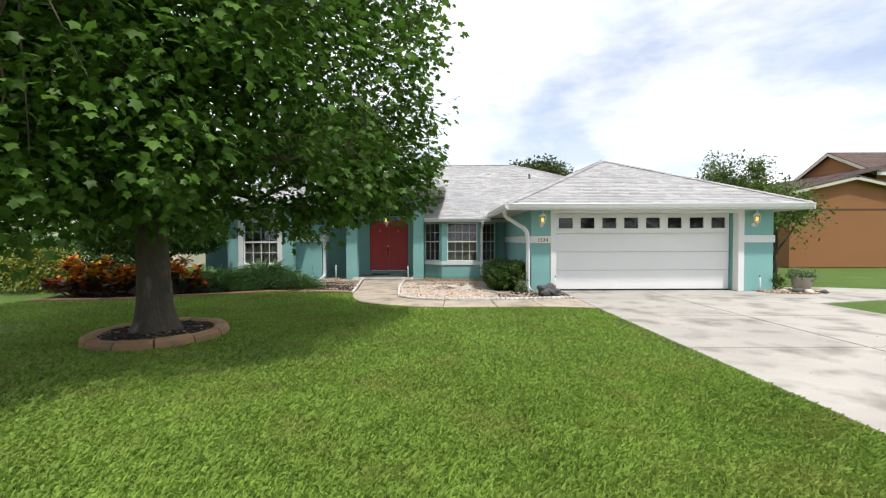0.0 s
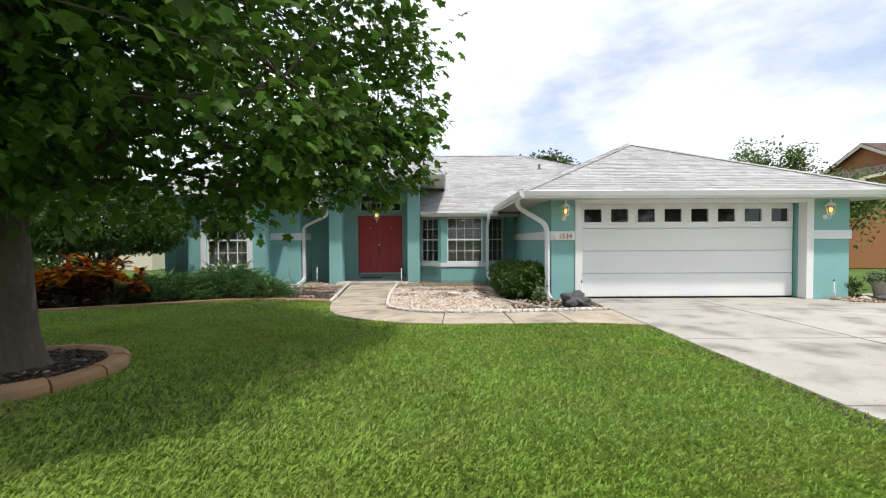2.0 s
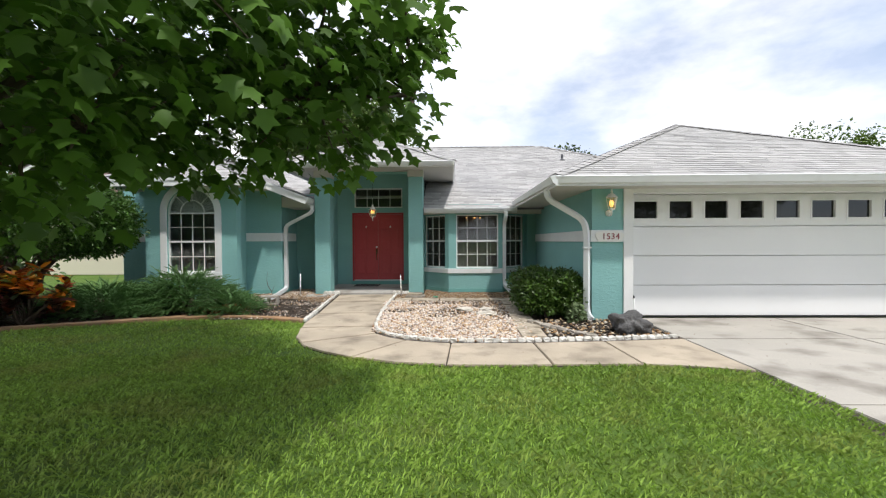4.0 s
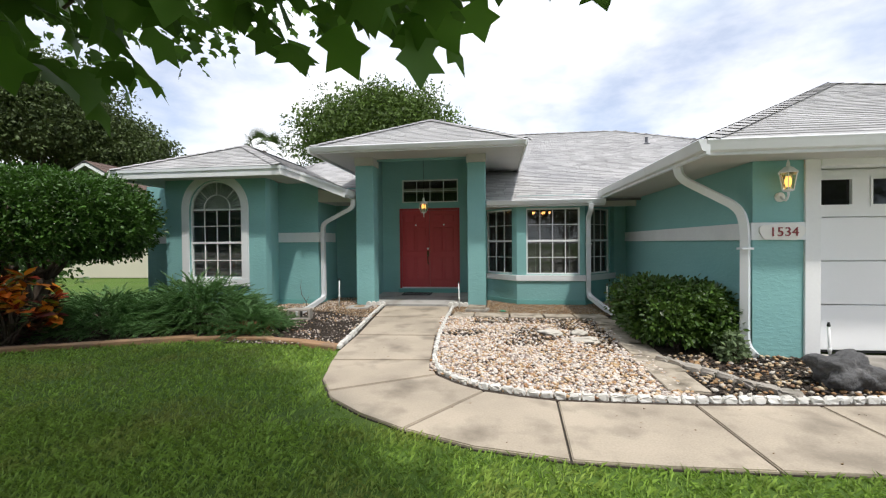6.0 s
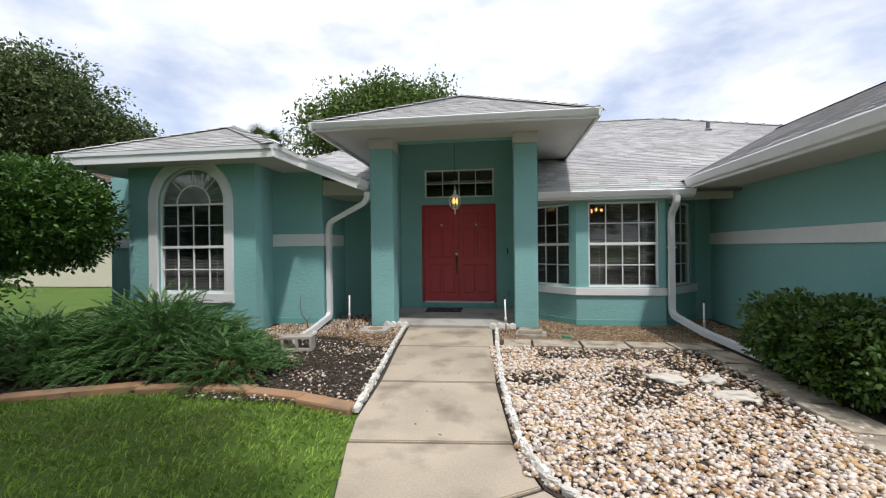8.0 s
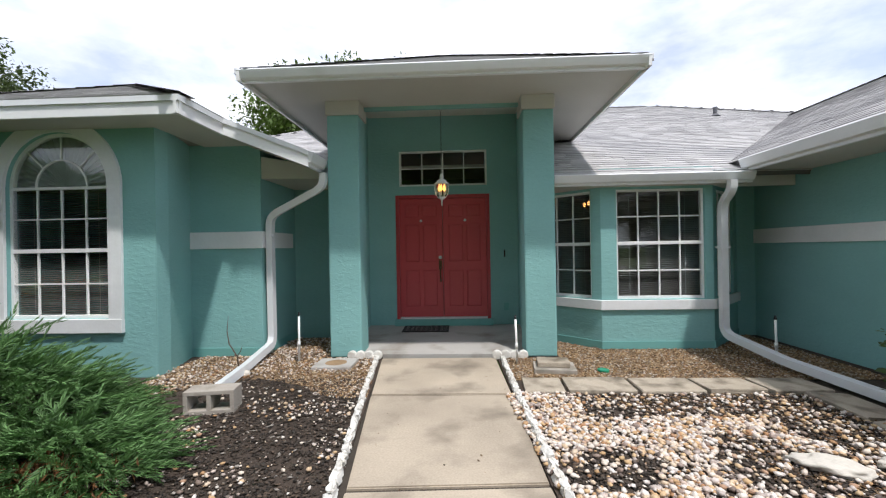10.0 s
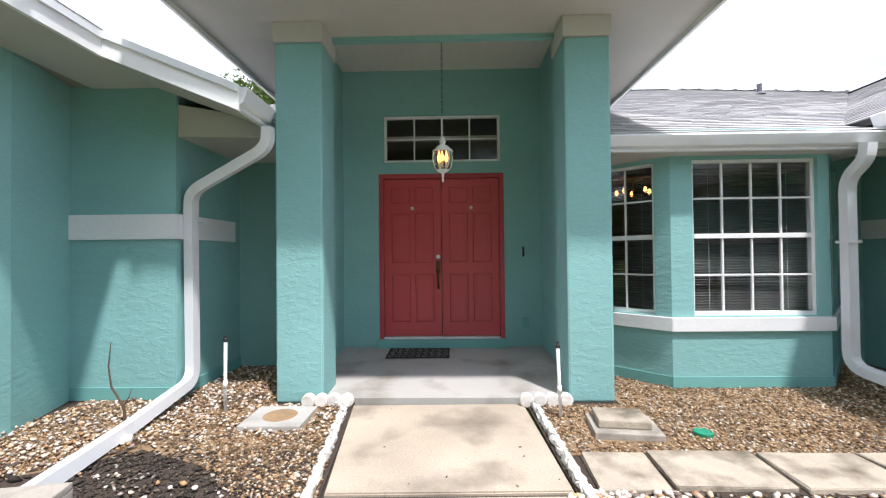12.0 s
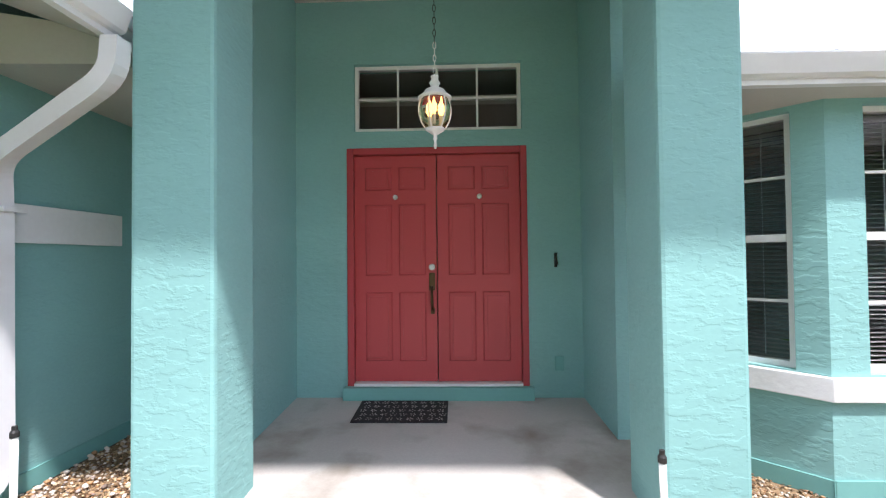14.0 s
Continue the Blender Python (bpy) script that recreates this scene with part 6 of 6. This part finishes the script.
def gable_house(parent, x0, x1, y0, y1, eave, peak, wall_mat, roof_mat, along_y=True, over=0.5):
    part("wall", boxes((x0, x1, y0, y1, 0, eave)), wall_mat, parent)
    if along_y:
        xc = (x0 + x1) / 2
        s = (peak - eave) / (xc - x0)
        raw("gable_wall", [(x0, y0, eave), (x1, y0, eave), (xc, y0, peak), (x0, y0 + 0.2, eave), (x1, y0 + 0.2, eave), (xc, y0 + 0.2, peak)],
            [(0, 1, 2), (5, 4, 3), (0, 2, 5, 3), (1, 4, 5, 2)], wall_mat, parent)
        ez = eave - s * over
        roof = part("roof", boxes((xc - 0.1, xc + 0.1, y0 - over, y1, peak - 0.02, peak + 0.045)), roof_mat, parent)
        slope((x0 - over, y1, ez + 0.1), (x0 - over, y0 - over, ez + 0.1), (xc, y1, peak + 0.1), (xc, y0 - over, peak + 0.1), roof, exposure=0.3, tab=0.6, seed=30, material=roof_mat)
        slope((x1 + over, y0 - over, ez + 0.1), (x1 + over, y1, ez + 0.1), (xc, y0 - over, peak + 0.1), (xc, y1, peak + 0.1), roof, exposure=0.3, tab=0.6, seed=31, material=roof_mat)
        for xe in (x0 - over, x1 + over):
            a, b = Vector((xe, y0 - over, ez + 0.06)), Vector((xc, y0 - over, peak + 0.06))
            vs = [a, b, b - Vector((0, 0, 0.16)), a - Vector((0, 0, 0.16))]
            vs += [v + Vector((0, 0.04, 0)) for v in vs]
            raw("rake_board", vs, [(0, 1, 2, 3), (7, 6, 5, 4), (0, 4, 5, 1), (3, 2, 6, 7)], M_WHITE if wall_mat is M_BEIGE else M_BEIGE, roof)
    else:
        yc = (y0 + y1) / 2
        s = (peak - eave) / (yc - y0)
        ez = eave - s * over
        roof = part("roof", boxes((x0 - over, x1 + over, yc - 0.1, yc + 0.1, peak - 0.02, peak + 0.045)), roof_mat, parent)
        slope((x0 - over, y0 - over, ez + 0.1), (x1 + over, y0 - over, ez + 0.1), (x0 - over, yc, peak + 0.1), (x1 + over, yc, peak + 0.1), roof, exposure=0.3, tab=0.6, seed=32, material=roof_mat)
        slope((x1 + over, y1 + over, ez + 0.1), (x0 - over, y1 + over, ez + 0.1), (x1 + over, yc, peak + 0.1), (x0 - over, yc, peak + 0.1), roof, exposure=0.3, tab=0.6, seed=33, material=roof_mat)
        part("fascia", boxes((x0 - over, x1 + over, y0 - over - 0.03, y0 - over, ez - 0.12, ez + 0.08)), M_WHITE, roof)


gable_house(nh, -20.4, -13.4, 22.8, 33, 2.85, 4.75, M_BEIGE, M_BROWNROOF)
gable_house(nh, -34, -20.6, 24.5, 33, 2.9, 5.3, M_BEIGE, M_BROWNROOF, along_y=False)
bm = bmesh.new()
lathe(bm, [(0.05, 0.0), (0.25, 0.06), (0.38, 0.16), (0.36, 0.17), (0.02, 0.03)], seg=18, m=Matrix.Translation((-14.6, 24.0, 4.6)) @ Matrix.Rotation(radians(60), 4, "X") @ Matrix.Rotation(0.5, 4, "Y"))
dish = tagged(part("satellite_dish", bm, M_ALU), "grey satellite dish on the neighbouring roof", "satellite dish")
sweep_bm = sweep(bmesh.new(), [(-14.6, 24.0, 4.62), (-14.6, 24.1, 4.2), (-14.6, 24.2, 3.7)], 0.03, 6)
part("mast", sweep_bm, M_ALU, dish)

# neighbouring house on the east side: orange-brown walls, dark brown roof
eh = thing("neighbour_house", (21, 26, 0), "orange-brown stucco house with dark brown roof", "house")
gable_house(eh, 17.5, 23.6, 21.6, 34, 3.72, 4.42, M_ORANGE, M_BROWNROOF, over=0.3)
gable_house(eh, 24.9, 34.0, 24.6, 30.0, 5.25, 6.75, M_ORANGE, M_BROWNROOF, along_y=False, over=0.3)
slope((17.2, 34, 3.75), (17.2, 22.5, 3.75), (24.9, 34, 5.5), (24.9, 22.5, 5.5), eh, exposure=0.3, tab=0.6, seed=34, material=M_BROWNROOF)
raw("gable_wall", [(24.9, 24.6, 5.25), (24.9, 30.0, 5.25), (24.9, 27.3, 6.70), (25.1, 24.6, 5.25), (25.1, 30.0, 5.25), (25.1, 27.3, 6.70)], [(0, 2, 1), (3, 4, 5), (0, 3, 5, 2), (1, 2, 5, 4)], M_ORANGE, eh)
for ye in (24.3, 30.3):
    vs = [Vector((24.58, ye, 5.14)), Vector((24.58, 27.3, 6.80)), Vector((24.58, 27.3, 6.62)), Vector((24.58, ye, 4.96))]
    vs += [v + Vector((0.04, 0, 0)) for v in vs]
    raw("rake_board", vs, [(0, 1, 2, 3), (7, 6, 5, 4), (0, 4, 5, 1), (3, 2, 6, 7)], M_BEIGE, eh)
part("wall_seam", boxes((17.48, 23.62, 21.575, 21.599, 2.86, 2.91)), M_BROWNROOF, eh)

# ---- fittings: downspouts, lamps, sign and small things ----


def downspout(pts, label, brackets=()):
    t = thing("downspout", pts[-1], label, "downspout", "white downspouts")
    part("pipe", sweep(bmesh.new(), round_path(pts, 0.13, 5), 0.058, 4), M_ALU, t)
    for p in brackets:
        part("strap", boxes((p[0] - 0.06, p[0] + 0.06, p[1] - 0.06, p[1] + 0.06, p[2] - 0.012, p[2] + 0.012)), M_ALU, t)
    return t


downspout([(-3.27, 16.0, 2.30), (-3.27, 15.99, 2.13), (-4.02, 16.16, 1.80), (-4.05, 16.2, 1.62), (-4.05, 16.22, 0.14), (-3.98, 15.4, 0.06), (-3.88, 14.62, 0.05)],
          "white aluminium downspout running out over the mulch bed", [(-4.05, 16.23, 1.55)])
downspout([(1.72, 16.10, 2.12), (1.72, 16.12, 1.98), (1.70, 16.27, 1.86), (1.70, 16.27, 0.22), (1.80, 15.4, 0.10), (1.93, 13.95, 0.05)],
          "white aluminium downspout from the bay gutter to the hedge", [(1.70, 16.27, 1.3)])
downspout([(2.0, 12.72, 2.27), (2.02, 12.70, 2.10), (2.58, 12.50, 1.72), (2.62, 12.46, 1.5), (2.62, 12.46, 0.14), (2.66, 12.34, 0.05)],
          "white aluminium downspout at the garage corner", [(2.62, 12.46, 1.25)])

# hollow concrete block at the end of the west downspout
blk = thing("concrete_block", (-3.70, 14.36, 0), "hollow grey concrete block under the downspout end", "concrete block")
bmx = Matrix.Translation((-3.70, 14.36, 0)) @ Matrix.Rotation(0.18, 4, "Z")
part("shell", boxes((-0.20, 0.20, -0.10, 0.10, 0.155, 0.19), (-0.20, 0.20, -0.10, 0.10, -0.01, 0.03), (-0.20, -0.165, -0.10, 0.10, 0.03, 0.155),
                    (0.165, 0.20, -0.10, 0.10, 0.03, 0.155), (-0.018, 0.018, -0.10, 0.10, 0.03, 0.155), bevel=0.006, m=bmx), M_POT, blk)


def wall_lantern(at):
    """Coach lamp on a south-looking wall; at is the wall point at the lamp's middle."""
    t = thing("wall_lantern", at, "white metal wall lantern with glowing bulb", "wall lamp", "garage wall lanterns")
    x, y, z = at
    part("back_plate", lathe(bmesh.new(), [(0.055, 0), (0.055, 0.012), (0.04, 0.025)], seg=16, m=Matrix.Translation((x, y, z - 0.17)) @ Matrix.Rotation(radians(90), 4, "X")), M_WHITE, t)
    part("arm", sweep(bmesh.new(), round_path([(x, y - 0.02, z - 0.17), (x, y - 0.10, z - 0.23), (x, y - 0.15, z - 0.17), (x, y - 0.14, z - 0.11)], 0.05), 0.012, 8), M_WHITE, t, smooth=True)
    c = (x, y - 0.14, z)
    glass = part("glass", lathe(bmesh.new(), [(0.055, -0.10), (0.085, 0.08)], at=c, seg=6), M_LAMPGLASS, t)
    glass.visible_shadow = False
    part("base", lathe(bmesh.new(), [(0.02, -0.125), (0.06, -0.112), (0.062, -0.10)], at=c, seg=6), M_WHITE, t)
    part("cap", lathe(bmesh.new(), [(0.10, 0.08), (0.10, 0.09), (0.05, 0.14), (0.02, 0.155), (0.018, 0.19), (0.006, 0.23)], at=c, seg=6), M_WHITE, t)
    for k in range(6):
        a = 2 * math.pi * k / 6
        part("rib", sweep(bmesh.new(), [(c[0] + 0.057 * math.cos(a), c[1] + 0.057 * math.sin(a), c[2] - 0.10), (c[0] + 0.088 * math.cos(a), c[1] + 0.088 * math.sin(a), c[2] + 0.08)], 0.005, 4), M_WHITE, t)
    bulb = part("bulb", lathe(bmesh.new(), [(0.01, -0.07), (0.024, -0.03), (0.022, 0.01), (0.004, 0.05)], at=c, seg=10), M_BULB, t, smooth=True)
    return t


lant = wall_lantern((3.0, GY - 0.001, 2.0))
copy_thing(lant, Matrix.Translation((8.86, GY - 0.001, 2.0)))

# hanging porch lantern
pend = thing("pendant_lantern", (-1.83, 16.62, 3.5), "white caged glass lantern hanging on a chain, lit", "pendant lamp")
px_, py_ = -1.83, 16.62
part("canopy", lathe(bmesh.new(), [(0.05, 0.0), (0.06, -0.012), (0.02, -0.03)][::-1], at=(px_, py_, 3.5), seg=16), M_WHITE, pend)
for k in range(29):
    z = 3.465 - k * 0.038
    m = Matrix.Translation((px_, py_, z)) @ Matrix.Rotation(radians(90 * (k % 2)), 4, "Z")
    ringp = [m @ Vector((0.009 * math.cos(a), 0, 0.024 * math.sin(a))) for a in [2 * math.pi * j / 8 for j in range(9)]]
    part("chain_link", sweep(bmesh.new(), ringp, 0.0025, 4, up=(0.3, 1, 0.1)), M_BLACK if k < 24 else M_WHITE, pend)
pc = (px_, py_, 2.14)
part("cap", lathe(bmesh.new(), [(0.10, 0.085), (0.102, 0.097), (0.075, 0.115), (0.06, 0.14), (0.028, 0.155), (0.024, 0.17), (0.034, 0.185), (0.022, 0.20), (0.02, 0.215), (0.026, 0.225), (0.008, 0.232)], at=pc, seg=18), M_WHITE, pend, smooth=True)
prof = [(0.082, 0.085), (0.094, 0.04), (0.093, 0.0), (0.08, -0.05), (0.055, -0.09)]
gl = part("glass", lathe(bmesh.new(), list(reversed(prof)), at=pc, seg=20), M_LAMPGLASS, pend, smooth=True)
gl.visible_shadow = False
for k in range(6):
    a = 2 * math.pi * k / 6 + 0.2
    part("rib", sweep(bmesh.new(), [(pc[0] + (r + 0.004) * math.cos(a), pc[1] + (r + 0.004) * math.sin(a), pc[2] + z) for r, z in prof], 0.0045, 5), M_WHITE, pend)
part("base", lathe(bmesh.new(), [(0.006, -0.21), (0.011, -0.19), (0.007, -0.165), (0.014, -0.15), (0.01, -0.13), (0.03, -0.115), (0.055, -0.10), (0.06, -0.09)], at=pc, seg=14), M_WHITE, pend, smooth=True)
for k in range(3):
    a = 2.1 * k + 0.4
    cc = (pc[0] + 0.026 * math.cos(a), pc[1] + 0.026 * math.sin(a), pc[2])
    part("bulb", lathe(bmesh.new(), [(0.006, -0.01), (0.014, 0.015), (0.012, 0.04), (0.002, 0.07)], at=cc, seg=8), M_BULB, pend, smooth=True)
    part("candle", lathe(bmesh.new(), [(0.009, -0.06), (0.009, -0.01)], at=cc, seg=8), M_WHITE, pend)

# chandelier in the room behind the bay
ch = thing("chandelier", (1.0, 18.9, 2.34), "brass chandelier with small glowing bulbs in the dining room", "chandelier")
part("stem", sweep(bmesh.new(), [(1.0, 18.9, 2.34), (1.0, 18.9, 2.05)], 0.012, 6), M_BRASS, ch)
for k in range(5):
    a = 2 * math.pi * k / 5
    e = (1.0 + 0.24 * math.cos(a), 18.9 + 0.24 * math.sin(a))
    part("arm", sweep(bmesh.new(), round_path([(1.0, 18.9, 2.07), (1.0 + 0.13 * math.cos(a), 18.9 + 0.13 * math.sin(a), 2.02), (e[0], e[1], 2.10)], 0.06), 0.008, 5), M_BRASS, ch)
    part("bulb", lathe(bmesh.new(), [(0.01, 0.0), (0.028, 0.03), (0.02, 0.07), (0.004, 0.085)], at=(e[0], e[1], 2.10), seg=10), M_BULB_DIM, ch, smooth=True)

# house number plaque
plaque = thing("house_number_sign", (3.0, GY - 0.032, 1.44), "white shaped plaque with the red number 1534", "house sign")
out_pts = []
for k in range(40):
    a = 2 * math.pi * k / 40
    sx = math.copysign(abs(math.cos(a)) ** 0.55, math.cos(a)) * (0.235 + 0.012 * math.sin(3 * a))
    sz = math.copysign(abs(math.sin(a)) ** 0.75, math.sin(a)) * (0.092 + 0.008 * math.sin(5 * a + 1))
    out_pts.append((3.005 + sx, 1.437 + sz))
vs = [(x, GY - 0.048, z) for x, z in out_pts] + [(x, GY - 0.0315, z) for x, z in out_pts]
raw("board", vs, [tuple(range(40)), tuple(reversed(range(40, 80)))] + [(k, 40 + k, 40 + (k + 1) % 40, (k + 1) % 40) for k in range(40)], M_SIGN, plaque)
cu = bpy.data.curves.new("number", "FONT")
cu.body, cu.size, cu.extrude, cu.align_x, cu.space_character = "1534", 0.145, 0.004, "CENTER", 1.06
tmp = bpy.data.objects.new("number", cu)
scene.collection.objects.link(tmp)
bpy.context.view_layer.update()
me = bpy.data.meshes.new_from_object(tmp)
bpy.data.objects.remove(tmp)
mt = Matrix.Translation((3.02, GY - 0.053, 1.388)) @ Matrix.Rotation(radians(90), 4, "X")
me.transform(mt)
me.materials.clear()
me.materials.append(M_DIGIT)
settle(new("number", me), plaque)

# doormat with a cut flower pattern
mat_ob = thing("doormat", (-2.14, 17.38, 0.087), "black rubber doormat with cut flower pattern", "doormat")
mm = Matrix.Translation((-2.145, 17.38, 0.0875)) @ Matrix.Rotation(0.0437, 4, "X")
part("mat", boxes((-0.355, 0.355, -0.2, 0.2, 0.001, 0.012), bevel=0.004, m=mm), M_RUBBER, mat_ob)
rm = random.Random(4)
bm = bmesh.new()
for i in range(9):
    for j in range(5):
        cx_, cy_ = -0.30 + i * 0.075, -0.15 + j * 0.075
        for k in range(5):
            a = 2 * math.pi * k / 5 + i
            q = rm.uniform(0.012, 0.024)
            s = rm.uniform(0.005, 0.009)
            box(bm, -s, s, -s * 0.4, s * 0.4, 0.0122, 0.0140, m=mm @ Matrix.Translation((cx_ + 0.018 * (j % 2) + q * math.cos(a), cy_ + q * math.sin(a), 0)) @ Matrix.Rotation(a, 4, "Z"))
tagged(part("relief", bm, M_PORCH, mat_ob), kind="stuff")


def riser(x, y, h, lean, seed):
    t = thing("sprinkler_riser", (x, y, 0), "white plastic sprinkler riser with dark nozzle", "sprinkler", "sprinkler risers")
    top = Vector((x + lean, y, h))
    part("pipe", sweep(bmesh.new(), [(x, y, -0.02), tuple(top)], 0.013, 10), M_PVC, t, smooth=True)
    part("coupling", sweep(bmesh.new(), [(x + lean * 0.35, y, h * 0.35), (x + lean * 0.48, y, h * 0.46)], 0.018, 10), M_PVC, t, smooth=True)
    part("nozzle", lathe(bmesh.new(), [(0.016, 0.0), (0.016, 0.02), (0.010, 0.03), (0.010, 0.045)], at=tuple(top), seg=10), M_BLACK, t)


for i, (x, y, h, lean) in enumerate(((-3.54, 15.82, 0.56, 0.005), (-0.95, 15.72, 0.52, -0.015), (3.33, 12.22, 0.42, -0.02), (1.95, 15.75, 0.48, -0.01), (8.98, 12.35, 0.40, -0.03))):
    riser(x, y, h, lean, i)

# concrete pads in the beds
pad = thing("concrete_pad", (-3.05, 15.68, 0), "square concrete pad with a rusty round stain", "concrete pad")
part("slab", boxes((-3.28, -2.83, 15.49, 15.88, -0.02, 0.035), bevel=0.008), M_PORCH, pad)
M_RUST = mat("rust_stain", (0.30, 0.20, 0.11), 0.9, 0.3, 9, 60, 0.2)
part("stain", lathe(bmesh.new(), [(0.125, 0.0), (0.115, 0.003), (0.06, 0.0045), (0.02, 0.004)], at=(-3.05, 15.69, 0.0355), seg=20), M_RUST, pad)
pad2 = thing("valve_cover", (-0.58, 15.5, 0), "two stacked weathered concrete covers beside the column", "valve cover")
m = Matrix.Translation((-0.58, 15.5, 0)) @ Matrix.Rotation(-0.12, 4, "Z")
part("lower_slab", boxes((-0.22, 0.22, -0.17, 0.17, -0.02, 0.045), bevel=0.008, m=m), M_POT, pad2)
part("upper_slab", boxes((-0.18, 0.16, -0.10, 0.15, 0.046, 0.10), bevel=0.01, m=m), M_PAVER, pad2)
tagged(part("irrigation_box", lathe(bmesh.new(), [(0.06, -0.01), (0.06, 0.012), (0.05, 0.016), (0.046, 0.012), (0.02, 0.012)], at=(-0.08, 15.42, 0.012), seg=24), M_GREENLID), "round green plastic valve lid among the pebbles", "valve lid")
stick = thing("bare_twig", (-4.18, 15.62, 0), "bare crooked brown twig standing in the pebbles", "twig")
part("stem", sweep(bmesh.new(), [(-4.17, 15.62, -0.02), (-4.19, 15.62, 0.13), (-4.29, 15.63, 0.27), (-4.32, 15.64, 0.42), (-4.30, 15.64, 0.60)], [0.011, 0.009, 0.008, 0.006, 0.003], 6), M_TWIG, stick)
part("shoot", sweep(bmesh.new(), [(-4.19, 15.62, 0.13), (-4.14, 15.61, 0.2), (-4.13, 15.62, 0.26)], [0.005, 0.004, 0.002], 5), M_TWIG, stick)
tagged(part("power_outlet", boxes((-0.90, -0.825, 17.648, 17.669, 0.33, 0.45), bevel=0.006), M_TEAL_SLICK), "teal-painted weatherproof outlet cover on the porch wall", "outlet")
hk = thing("wall_hook", (-0.88, 17.66, 1.25), "small black iron hook on the porch wall", "hook")
part("plate", boxes((-0.892, -0.868, 17.655, 17.669, 1.19, 1.31), bevel=0.004), M_BLACK, hk)
part("hook", sweep(bmesh.new(), round_path([(-0.88, 17.655, 1.27), (-0.88, 17.62, 1.25), (-0.88, 17.615, 1.21), (-0.88, 17.60, 1.23)], 0.015), 0.006, 6), M_BLACK, hk)
bush("variegated_plant", (2.40, 12.28, 0), (0.16, 0.14, 0.16), 50, 10, 0.07, M_SAGE, "small grey-green variegated plant at the hedge foot", 75, leaf="leaf")

# fallen leaves on the walk, porch and driveway
def walk_ok(x, y):
    return (-2.35 < x < -1.15 and 11.9 < y < 17.4) or (-1.2 < x < 3.4 and interp(WALK_OUT[1:], x) + 0.05 < y < interp(WALK_IN, x) - 0.03) or (3.6 < x < 8.6 and 4 < y < 12.6)


rng = np.random.default_rng(77)
tagged(chips("leaf_litter", rng, 500, lambda x, y: walk_ok(x, y) and (y < 16.0), 0.002, (-2.4, 4.0), (8.6, 16.0), M_LITTER, template=CHIP, flat=0.12, long=1.5, near=(0.006, 0.02)), "small brown fallen leaves and grit on the concrete", "leaf litter")
